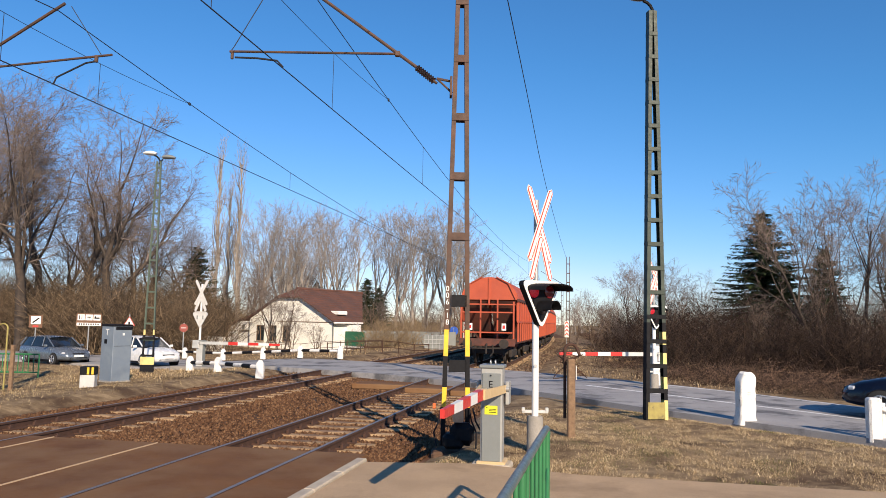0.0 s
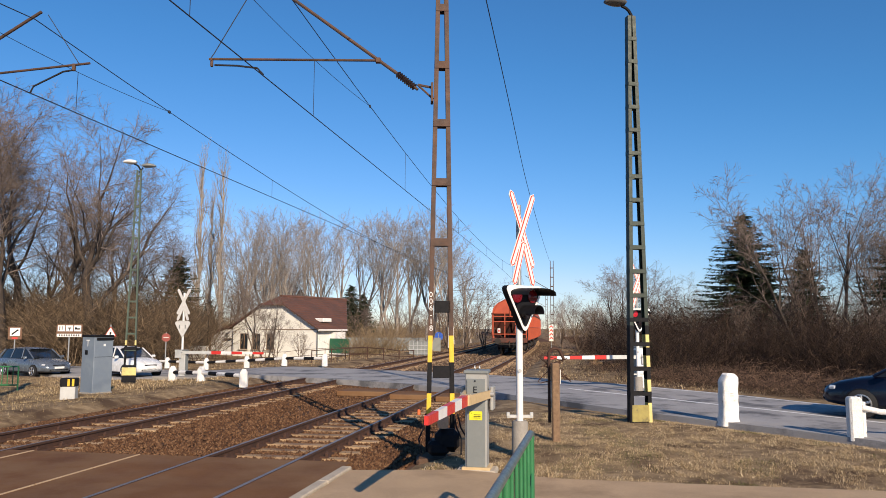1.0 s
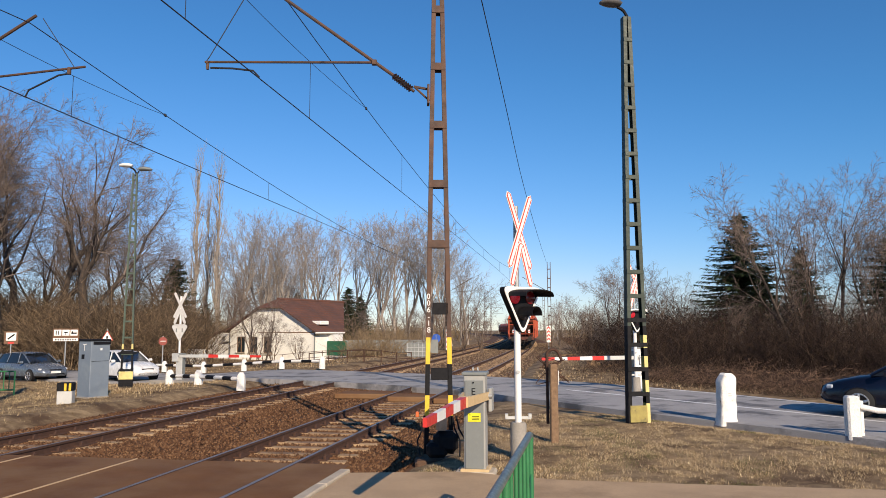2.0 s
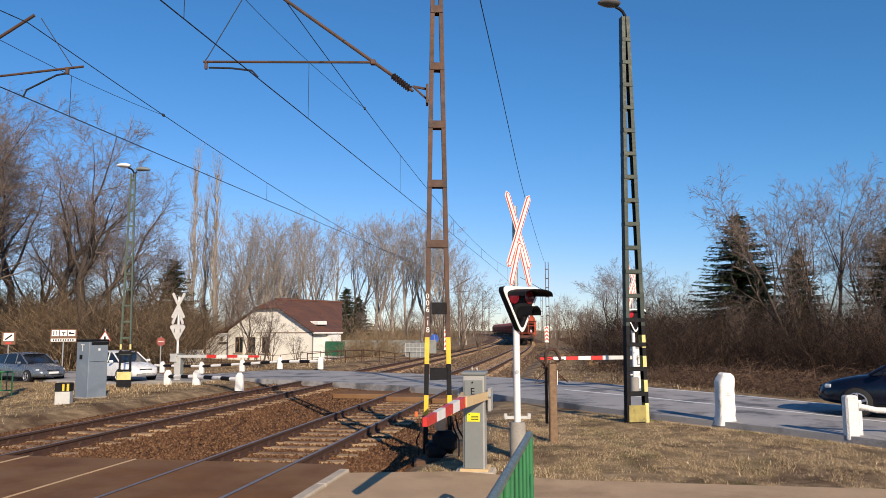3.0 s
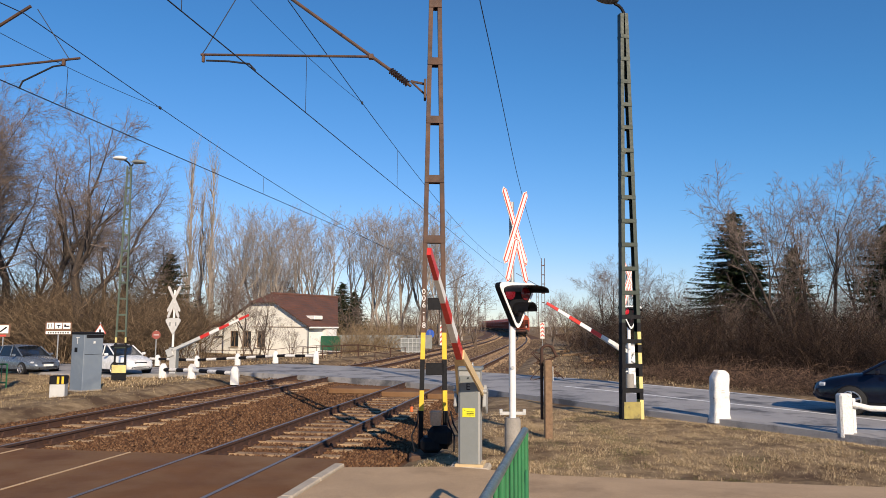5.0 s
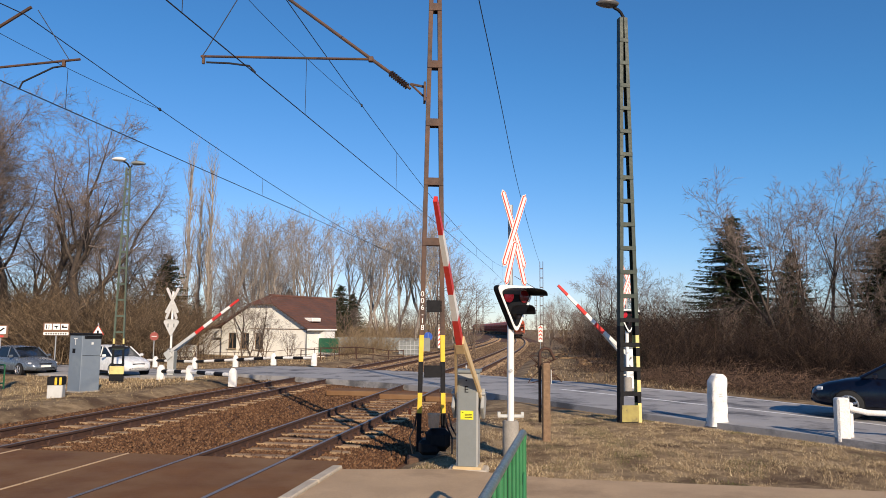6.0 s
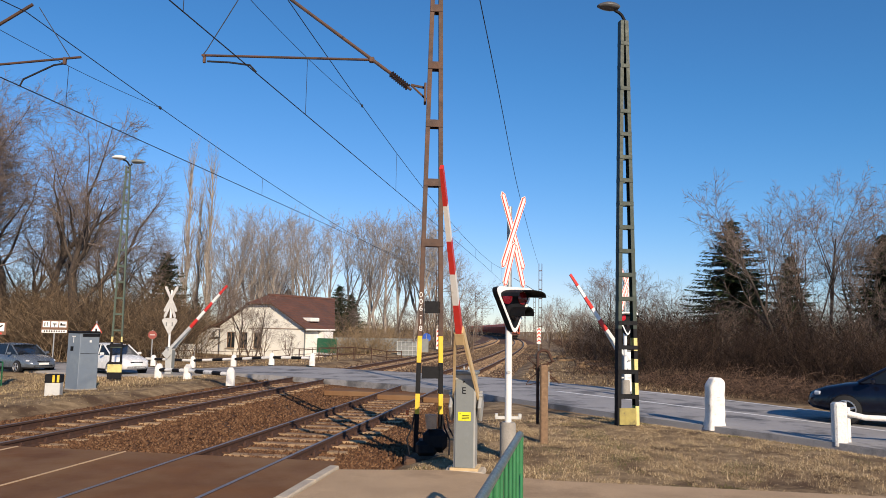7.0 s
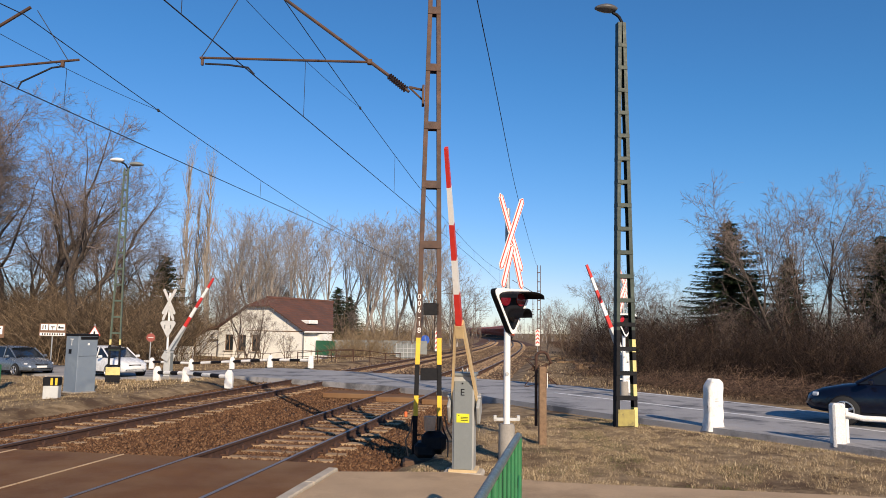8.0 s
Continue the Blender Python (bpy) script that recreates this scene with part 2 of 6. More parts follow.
    def data(self, name, material, smooth=False):
        me = bpy.data.meshes.new(name)
        me.from_pydata([tuple(p) for p in self.v], [], self.f)
        bm = bmesh.new()
        bm.from_mesh(me)
        bmesh.ops.recalc_face_normals(bm, faces=bm.faces)
        bm.to_mesh(me)
        bm.free()
        me.materials.append(material)
        if smooth:
            me.shade_smooth()
            me.set_sharp_from_angle(angle=radians(40))
        return me


def part(name, mesh, material, parent=None, label="", smooth=False):
    """Links a mesh as one object under a thing or a part."""
    ob = new(name, mesh.data(name, material, smooth))
    if parent is not None:
        ob.parent = parent
    return tagged(ob, label)


def thing(name, label, category, m=None, group="", kind=""):
    """An Empty at a thing's base, to carry its parts."""
    ob = new(name)
    ob.empty_display_size = 0.2
    if m is not None:
        ob.matrix_basis = m
    return tagged(ob, label, category, group, kind)


def bulk(name, verts, faces, material, label, category, kind="stuff", parent=None):
    """One mesh of many small pieces, from arrays: verts (n, 3), faces (m, 3 or 4)."""
    me = bpy.data.meshes.new(name)
    verts, faces = np.asarray(verts, np.float32), np.asarray(faces, np.int32)
    k = faces.shape[1]
    me.vertices.add(len(verts))
    me.vertices.foreach_set("co", verts.ravel())
    me.loops.add(faces.size)
    me.loops.foreach_set("vertex_index", faces.ravel())
    me.polygons.add(len(faces))
    me.polygons.foreach_set("loop_start", np.arange(0, faces.size, k, dtype=np.int32))
    me.update(calc_edges=True)
    me.validate()
    me.materials.append(material)
    ob = new(name, me)
    if parent is not None:
        ob.parent = parent
    return tagged(ob, label, category, kind=kind)


# ---- plan: tracks, road, ground level ----
HEAD = radians(9.8)                      # heading of the tracks at the crossing, to the right of +y
A0 = Vector((-3.0, 11.69, 0))            # on the middle of the near track, at the path's edge
CURVE_S, CURVE_R = 30.0, 1440.0           # the line bends left from here on
TRACK_B = -5.0                           # the second track lies to the left
GAUGE = 1.5


def track(s, u=0.0, z=0.0):
    """The place s metres along the near track and u metres to its right, and the heading there."""
    e = min(s, CURVE_S)
    d = Vector((sin(HEAD), cos(HEAD), 0))
    p = A0 + d * e
    h = HEAD
    if s > CURVE_S:
        a = (s - CURVE_S) / CURVE_R
        side = Vector((-cos(HEAD), sin(HEAD), 0))
        p = p + d * (CURVE_R * sin(a)) + side * (CURVE_R * (1 - cos(a)))
        h = HEAD - a
    return p + Vector((cos(h), -sin(h), 0)) * u + Vector((0, 0, z)), h


def across(x, y):
    """Metres along and to the right of the near track."""
    dx, dy = x - A0.x, y - A0.y
    s = dx * sin(HEAD) + dy * cos(HEAD)
    bend = min(300, max(0, s - CURVE_S)) ** 2 / (2 * CURVE_R)
    return s, dx * cos(HEAD) - dy * sin(HEAD) + bend


def ease(a, b, x):
    t = min(1, max(0, (x - a) / (b - a)))
    return t * t * (3 - 2 * t)


def level(x, y):
    """Height of made ground: level by the tracks, lower on the far side of them."""
    s, u = across(x, y)
    return -0.45 * ease(-8.5, -17, u) - 0.35 * ease(9, 22, u)


ROADLINE = [(17.5, 4.5), (13.2, 11.2), (9.7, 16.3), (7.5, 19.4), (5.2, 23.1), (2.4, 27.0), (-1.5, 30.6), (-7.5, 34.4), (-17, 39.6), (-30, 45.5), (-60, 58)]


def smooth_line(pts, step=0.5):
    out = []
    for i in range(len(pts) - 1):
        p = [Vector((*pts[min(max(i + k, 0), len(pts) - 1)], 0)) for k in (-1, 0, 1, 2)]
        n = max(2, int((p[2] - p[1]).length / step))
        for k in range(n):
            t = k / n
            out.append(0.5 * (2 * p[1] + (p[2] - p[0]) * t + (2 * p[0] - 5 * p[1] + 4 * p[2] - p[3]) * t * t + (3 * p[1] - p[0] - 3 * p[2] + p[3]) * t ** 3))
    out.append(Vector((*pts[-1], 0)))
    return out


ROAD = smooth_line(ROADLINE)
ROAD_NP = np.array([(p.x, p.y) for p in ROAD])


def road_gap(x, y):
    """Distance from the road's middle line."""
    return float(np.sqrt(((ROAD_NP - (x, y)) ** 2).sum(1).min()))


def ground_z(x, y):
    s, u = across(x, y)
    z = level(x, y)
    bed = ease(3.2, 1.7, u) * ease(-8.2, -6.7, u)        # the trough in which the ballast lies
    z -= 0.30 * bed
    rough = 0.05 * noise.noise((x * 0.35, y * 0.35, 0)) + 0.03 * noise.noise((x * 1.3, y * 1.3, 4))
    g = road_gap(x, y)
    z += rough * (1 - bed) * ease(3.4, 5.0, g) - 0.03
    if y < 12.5 and bed < 0.5:
        z -= 0.05 * ease(12.5, 10.5, y)
    z -= 0.10 * ease(3.9, 3.2, g) * (1 - bed)
    if y > 60:
        z -= 0.25 * ease(60, 120, y)
    return z


# ---- ground, road, path ----
def axis(stops):
    out = []
    for a, b, n in stops:
        out += list(np.linspace(a, b, n, endpoint=False))
    return out + [stops[-1][1]]


def make_ground():
    xs = axis([(-1500, -200, 6), (-200, -60, 14), (-60, -20, 40), (-20, 14, 136), (14, 50, 50), (50, 200, 14), (200, 1500, 6)])
    ys = axis([(-400, -20, 6), (-20, 2, 11), (2, 36, 136), (36, 70, 60), (70, 200, 60), (200, 2500, 8)])
    nx = len(xs)
    vs = [(x, y, ground_z(x, y)) for y in ys for x in xs]
    fs = [(j * nx + i, j * nx + i + 1, (j + 1) * nx + i + 1, (j + 1) * nx + i) for j in range(len(ys) - 1) for i in range(nx - 1)]
    ob = bulk("ground", vs, fs, M_GROUND, "dry winter grass and bare brown soil beside the tracks", "ground", "structure")
    ob.data.shade_smooth()


def ribbon(mesh, line, offs, zf, depth=0.25):
    """A slab along a line, from offset offs[0] to offs[1] (right positive)."""
    vs, fs = [], []
    for i, p in enumerate(line):
        d = (line[min(i + 1, len(line) - 1)] - line[max(i - 1, 0)]).normalized()
        r = Vector((d.y, -d.x, 0))
        for o in offs:
            q = p + r * o
            z = zf(q.x, q.y)
            vs += [(q.x, q.y, z), (q.x, q.y, z - depth)]
    k = len(offs)
    n = 2 * k
    for i in range(len(line) - 1):
        a, b = i * n, (i + 1) * n
        for j in range(k - 1):
            fs.append((a + 2 * j, a + 2 * j + 2, b + 2 * j + 2, b + 2 * j))
        fs.append((a, b, b + 1, a + 1))
        fs.append((a + n - 2, a + n - 1, b + n - 1, b + n - 2))
    fs += [tuple([0, 1] + [2 * j + 1 for j in range(1, k)] + [2 * j for j in range(k - 1, 0, -1)])]
    return mesh.add(vs, fs)


ROAD_W = 3.05


def road_z(x, y):
    return level(x, y) + 0.012


def make_road():
    road = part("road", ribbon(Mesh(), ROAD, [-ROAD_W, -1.5, 0, 1.5, ROAD_W], road_z), M_ROAD, None, "worn grey asphalt road over the level crossing", True)
    tagged(road, category="road", kind="structure")
    line = Mesh()
    run = [p for p in ROAD if across(p.x, p.y)[1] > 4.5]
    ribbon(line, run, [-0.07, 0.07], lambda x, y: road_z(x, y) + 0.005, 0.004)
    part("centre_line", line, M_WHITE, road, "worn white painted line")
    edge = Mesh()
    ribbon(edge, run, [ROAD_W - 0.28, ROAD_W - 0.18], lambda x, y: road_z(x, y) + 0.005, 0.004)
    part("edge_line", edge, M_WHITE, road, "worn white painted line")


def frame_at(s, u, z):
    p, h = track(s, u, z)
    return pose(p.x, p.y, p.z, 0, 0, -math.degrees(h))


CROSS = (12.0, 26.0)      # stretch of the near track that the road covers, along the track at the near track


def make_path():
    def slab(name, quads, top, material, label):
        me = Mesh()
        for q in quads:
            k = len(q)
            vs = [(x, y, top) for x, y in q] + [(x, y, top - 0.3) for x, y in q]
            me.add(vs, [tuple(range(k)), tuple(range(k, 2 * k))[::-1]] + [(i, (i + 1) % k, (i + 1) % k + k, i + k) for i in range(k)])
        return tagged(part(name, me, material, None, label), category="pavement", kind="structure")

    e = [track(-0.1, u)[0] for u in (1.62, -6.7, -26)]
    w = [track(-16, u)[0] for u in (1.62, -6.7, -26)]
    deck = slab("crossing_deck", [[(e[0].x, e[0].y), (e[1].x, e[1].y - 0.05), (e[2].x, e[2].y), (w[2].x, w[2].y), (w[0].x, w[0].y)]], -0.006, M_DECK, "rust-stained brown asphalt between the rails of the foot crossing")
    a = track(-0.75, 1.80)[0]
    c = track(-14, 1.80)[0]
    path = slab("footpath", [[(a.x, a.y), (0.2, 10.72), (1.6, 10.1), (5.6, 9.45), (22, 7.6), (22, -8), (c.x, c.y)]], 0.004, M_PATH, "sandy worn asphalt footpath beside the tracks")
    return deck, path


def rail_mesh(s0, s1, u):
    """A rail in its true section: foot, web and head."""
    prof = [(-0.07, -0.17), (0.07, -0.17), (0.07, -0.155), (0.012, -0.135), (0.012, -0.05), (0.036, -0.035), (0.036, -0.004), (0.03, 0), (-0.03, 0), (-0.036, -0.004), (-0.036, -0.035), (-0.012, -0.05), (-0.012, -0.135), (-0.07, -0.155)]
    me, top = Mesh(), Mesh()
    n = max(1, int((s1 - s0) / (4 if s1 > CURVE_S else 30)))
    vs, ts = [], []
    for i in range(n + 1):
        m = frame_at(s0 + (s1 - s0) * i / n, u, 0)
        vs += [m @ Vector((x, 0, z)) for x, z in prof]
        ts += [m @ Vector((x, 0, 0.0025)) for x in (-0.029, 0.029)]
    k = len(prof)
    me.add(vs, [(i * k + j, i * k + (j + 1) % k, (i + 1) * k + (j + 1) % k, (i + 1) * k + j) for i in range(n) for j in range(k)] + [tuple(range(k)), tuple(range(n * k, n * k + k))])
    top.add(ts, [(2 * i, 2 * i + 1, 2 * i + 3, 2 * i + 2) for i in range(n)])
    return me, top


def covered(s, u):
    """True where the road lies over a track's sleepers."""
    p = track(s, u)[0]
    return road_gap(p.x, p.y) < ROAD_W + 0.5 if s < 60 else False


def make_tracks():
    sleeper = Mesh()
    sleeper.box((0, 0, -0.225), (2.5, 0.26, 0.16), 0.03)
    sl = sleeper.data("sleeper", M_SLEEPER)
    chair = Mesh()
    chair.box((0, 0, -0.135), (0.30, 0.15, 0.03), 0.008)
    for x in (-0.11, 0.11):
        chair.box((x, 0, -0.10), (0.05, 0.09, 0.06), 0.01)
        chair.tube([(x, 0, -0.09), (x, 0, -0.045)], 0.018, 6)
    ch = chair.data("fastening", M_RUST)
    for u, label in ((0.0, "rusty near railway track on dusty concrete sleepers"), (TRACK_B, "rusty second railway track on dusty concrete sleepers")):
        line = thing("railway_track", label, "railway track", kind="structure")
        for du in (-GAUGE / 2, GAUGE / 2):
            for s0, s1 in ((-40, 30), (30, 520)):
                me, top = rail_mesh(s0, s1, u + du)
                r = part("rail", me, M_RUST, line, "rusty steel rail")
                part("running_face", top, M_RAILTOP, r, "wheel-polished rail top")
        n = 0
        s = 0.35 if u == 0 else -0.2
        while s < 160:
            if not covered(s, u):
                m = frame_at(s, u, 0)
                ob = new("sleeper", sl)
                ob.parent, ob.matrix_basis = line, m @ pose(0, random.uniform(-0.02, 0.02), random.uniform(-0.012, 0.004), 0, 0, random.uniform(-1, 1))
                if s < 34:
                    for du in (-GAUGE / 2, GAUGE / 2):
                        c = new("fastening", ch)
                        c.parent, c.matrix_basis = line, m @ pose(du, 0, 0)
            s += 0.62
    bed = Mesh()
    vs, fs = [], []
    offs = [-8.6, -7.4, -6.6, -5, -3.4, -2.5, -1.6, 0, 1.6, 2.5, 4.0]
    zs = [-0.33, -0.2, -0.185, -0.185, -0.19, -0.235, -0.19, -0.185, -0.185, -0.21, -0.33]
    steps = list(np.arange(-0.6, 100, 1.2)) + list(np.arange(100, 520, 6))
    for s in steps:
        for o, z in zip(offs, zs):
            far = ease(20, 60, s)
            vs.append(track(s, o * (1 + 0.1 * far), z - (0.25 * far if o in (-8.6, 4.0) else 0))[0])
    k = len(offs)
    fs = [(i * k + j, i * k + j + 1, (i + 1) * k + j + 1, (i + 1) * k + j) for i in range(len(steps) - 1) for j in range(k - 1)]
    ob = bulk("ballast_bed", [tuple(p) for p in vs], fs, M_BED, "rust-brown ballast bed under both tracks", "ballast", "structure")
    ob.data.shade_smooth()


def make_stones():
    """Loose ballast stones round the sleepers."""
    rng = np.random.default_rng(5)
    base = np.array([(1, 0, 0), (0, 1, 0), (-1, 0, 0), (0, -1, 0), (0, 0, 1), (0, 0, -0.6)], float)
    tris = np.array([(0, 1, 4), (1, 2, 4), (2, 3, 4), (3, 0, 4), (1, 0, 5), (2, 1, 5), (3, 2, 5), (0, 3, 5)])

    def scatter(name, n, s0, s1, u0, u1, size, material, label, zf):
        s = s0 + (s1 - s0) * rng.random(n) ** 1.5
        u = rng.uniform(u0, u1, n)
        keep = []
        for a, b in zip(s, u):
            p = track(a, b)[0]
            ok = (a > 60 or road_gap(p.x, p.y) > ROAD_W + 0.35)
            for c in (0.0, TRACK_B):
                if abs(abs(b - c) - GAUGE / 2) < 0.09:
                    ok = False
            keep.append((p.x, p.y, zf(b)) if ok else None)
        pts = np.array([k for k in keep if k])
        k = len(pts)
        sc = size * (0.5 + rng.random((k, 1, 1))) * (0.7 + 0.6 * rng.random((k, 1, 3)))
        ang = rng.random(k) * 6.28
        v = base[None] * sc + rng.normal(0, size * 0.12, (k, 6, 3))
        c, q = np.cos(ang)[:, None], np.sin(ang)[:, None]
        x, y = v[..., 0] * c - v[..., 1] * q, v[..., 0] * q + v[..., 1] * c
        v = np.stack([x, y, v[..., 2]], -1) + pts[:, None]
        f = (tris[None] + (np.arange(k) * 6)[:, None, None]).reshape(-1, 3)
        bulk(name, v.reshape(-1, 3), f, material, label, "ballast stones")

    def z_at(b):
        for c in (0.0, TRACK_B):
            if abs(b - c) < 1.4:
                return -0.175
        return -0.18 if -8 < b < 2.6 else -0.2 - 0.06 * max(0, b - 2.6)

    scatter("ballast_stones", 50000, -0.1, 17, -7.2, 2.3, 0.026, M_STONE, "rust-coloured ballast stones between the tracks", z_at)
    scatter("ballast_stones", 16000, 17, 110, -8.2, 3.2, 0.055, M_STONEPALE, "tan and brown ballast stones along the line", z_at)


make_ground()
make_road()
make_path()
make_tracks()
make_stones()


# ---- masts and overhead line ----
M_LAMPGREEN = mat("faded_green_mast_paint", (0.075, 0.105, 0.075), (0.055, 0.08, 0.06), 6, 0.6, bump=0.15)

# ochre of the pipe; on the foot plate, yellow with weak sun painted in
M_OCHRE = mat("ochre_paint_and_shaded_yellow", (0.36, 0.30, 0.085), (0.26, 0.21, 0.07), 8, 0.7, bump=0.1, c3=(0.12, 0.1, 0.05), big=7, mask=(0.55, 0.7))


def lattice_mast(name, label, m, h, w0, w1, leg, pitch, leg_mat, plate_mat, first=0.6, plate=0.12, depth=0.14, bands=None, base=0.5, one_side=False):
    """Two channel legs that lean together, joined by batten plates."""
    t = thing(name, label, "mast", m)
    for sx in (-1, 1):
        zs = [0.0, h]
        if bands:
            zs = [b[0] for b in bands] + [h]
        for i in range(len(zs) - 1):
            a, b = zs[i], zs[i + 1]
            material = bands[i][1] if bands else leg_mat
            if one_side and sx < 0 and a < bands[-1][0]:
                material = M_BLACK
            me = Mesh()
            xa, xb = sx * (w0 + (w1 - w0) * a / h) / 2, sx * (w0 + (w1 - w0) * b / h) / 2
            o = sx * leg
            prof = [(0, -depth / 2), (0, depth / 2), (-o, depth / 2), (-o, depth / 2 - 0.014), (-o * 0.16, depth / 2 - 0.014), (-o * 0.16, -depth / 2 + 0.014), (-o, -depth / 2 + 0.014), (-o, -depth / 2)]
            k = len(prof)
            me.add([(xa + x, y, a) for x, y in prof] + [(xb + x, y, b) for x, y in prof],
                   [(j, (j + 1) % k, (j + 1) % k + k, j + k) for j in range(k)] + [tuple(range(k)), tuple(range(k, 2 * k))])
            part("leg", me, material, t)
    z = first
    while z < h - 0.1:
        w = w0 + (w1 - w0) * z / h
        for y in (-depth / 2 - 0.006, depth / 2 + 0.006):
            part("batten_plate", Mesh().box((0, y, z), (w, 0.012, plate), 0.003), plate_mat(z) if callable(plate_mat) else plate_mat, t)
        z += pitch
    part("foundation", Mesh().box((0, 0, base / 2 - 0.35), (w0 + 0.3, 0.5, base + 0.1), 0.04), M_BED, t, "dirt-covered concrete foundation")
    return t


def text_on(word, size, m, material, parent, name="lettering"):
    """Raised letters of the built-in font as a mesh part."""
    cu = bpy.data.curves.new(name, "FONT")
    cu.body, cu.size, cu.align_x, cu.align_y, cu.extrude = word, size, "CENTER", "CENTER", 0.002
    tmp = bpy.data.objects.new("tmp", cu)
    scene.collection.objects.link(tmp)
    bpy.context.view_layer.update()
    me = bpy.data.meshes.new_from_object(tmp.evaluated_get(bpy.context.evaluated_depsgraph_get()))
    bpy.data.objects.remove(tmp)
    me.materials.clear()
    me.materials.append(material)
    ob = new(name, me)
    ob.parent, ob.matrix_basis = parent, m
    return ob


MAST = Vector((-0.10, 12.4, 0))


def make_mast_a():
    Y, B, R = M_YELLOW, M_BLACK, M_MASTRUST
    bands = [(0.0, B), (0.62, Y), (0.95, B), (1.46, Y), (1.90, R)]
    t = lattice_mast("catenary_mast", "rust-brown steel lattice mast with black and yellow bands at its foot", pose(MAST.x, MAST.y, -0.02, 0, 0, 3), 9.4, 0.49, 0.16, 0.074, 1.035, M_MASTRUST,
                     M_MASTRUST, 3.47, 0.13, 0.14, bands, 0.22)
    part("cross_plate", Mesh().box((0.02, -0.06, 1.30), (0.30, 0.02, 0.20), 0.005), M_BLACK, t, "wide black joint plate")
    part("cross_plate", Mesh().box((0.03, -0.06, 2.38), (0.26, 0.02, 0.20), 0.005), M_BLACK, t, "wide black joint plate")
    for i, c in enumerate("006-18"):
        text_on(c, 0.125, pose(-0.170 + 0.001 * i, -0.074, 2.58 - 0.112 * i, 90), M_WHITE, t, "number")
    # bracket on which the cantilever hinges
    br = Mesh()
    br.tube([(-0.15, 0, 6.18), (-0.42, 0.03, 6.24)], 0.022, 6).tube([(-0.15, 0, 5.98), (-0.42, 0.03, 6.24)], 0.018, 6)
    br.box((-0.17, 0, 6.08), (0.04, 0.2, 0.34), 0.005)
    part("hinge_bracket", br, M_MASTRUST, t)
    pot = Mesh()
    pot.tube([(0, 0, 0), (0, 0, 0.19)], [0.085, 0.1], 14).tube([(0, 0, 0.19), (0, 0, 0.22)], [0.105, 0.105], 14)
    p = part("junction_pot", pot, mat("orange_brown_pot", (0.66, 0.40, 0.24), (0.55, 0.32, 0.18), 8, 0.7), t, "orange-brown cable junction pot", True)
    p.matrix_basis = pose(0.03, -0.30, 0.42)
    # black block stands in for the cabinet's shadow on the mast's foundation
    block = Mesh().box((0.10, -0.22, 0.22), (0.40, 0.28, 0.36), 0.09).box((-0.04, -0.15, 0.10), (0.34, 0.42, 0.24), 0.06)
    part("cable_box", block, M_BLACK, t, "black block added for the shaded foundation at the mast's foot")
    for x, k in ((-0.24, 1), (0.28, 2), (0.22, 1.4)):
        tail = Mesh().tube([(x, -0.1, 0.62), (x * 1.15, -0.22, 0.42), (x * 1.5, -0.3, 0.25), (x * 1.3 * k ** 0.3, -0.42, 0.02)], 0.014, 6)
        part("cable", tail, M_BLACK, t, "black earthing cable", True)
    lamp = Mesh().box((-0.36, -0.22, 0.66), (0.05, 0.05, 0.09), 0.01)
    part("marker", lamp, mat("orange_marker", (0.75, 0.16, 0.04), None, 9, 0.5), t, "small orange marker")
    return t


LEFT = Vector((-cos(HEAD), sin(HEAD), 0))


def cantilever(base, name, label):
    """Tubes, insulator, registration and steady arm; base: where it hinges on the mast. Returns where the wires hang."""
    t = thing(name, label, "cantilever")
    at = lambda r, z: base + LEFT * r + Vector((0, 0, z))
    rod = Mesh().tube([at(0, 0), at(0.06, 0.05)], 0.025, 8)
    part("hinge_rod", rod, M_MASTRUST, t)
    ins = Mesh()
    for i in range(9):
        a, b = at(0.06 + 0.036 * i, 0.05 + 0.030 * i), at(0.06 + 0.036 * (i + 0.55), 0.05 + 0.030 * (i + 0.55))
        ins.tube([a, b], [0.065, 0.04], 12)
    part("insulator", ins, mat("brown_glazed_insulator", (0.06, 0.03, 0.025), None, 8, 0.25), t, "dark brown ribbed insulator", True)
    tube = Mesh().tube([at(0.37, 0.31), at(3.05, 2.38)], 0.03, 8)
    part("diagonal_tube", tube, M_MASTRUST, t, "rusty diagonal tube", True)
    reg = Mesh().tube([at(0.70, 0.57), at(3.95, 0.80)], 0.024, 8)
    reg.box(at(0.72, 0.57), (0.09, 0.09, 0.09), 0.01).box(at(3.9, 0.73), (0.05, 0.05, 0.16), 0.01)
    part("registration_tube", reg, M_MASTRUST, t, "rusty horizontal tube", True)
    st = Mesh().tube([at(3.84, 0.68), at(3.4, 0.64), at(3.0, 0.57), at(2.88, 0.44)], 0.018, 6)
    part("steady_arm", st, M_WIRE, t)
    stay = Mesh().tube([at(3.92, 0.82), at(3.86, 0.9), at(2.98, 2.34)], 0.009, 5)
    part("stay_wire", stay, M_WIRE, t)
    return at(2.88, 0.42), at(3.05, 2.55)


def wire(name, label, pts, r=0.009, group="overhead wires"):
    me = Mesh().tube(pts, r, 5, False)
    ob = part(name, me, M_WIRE, None, label)
    return tagged(ob, category="wire", group=group)


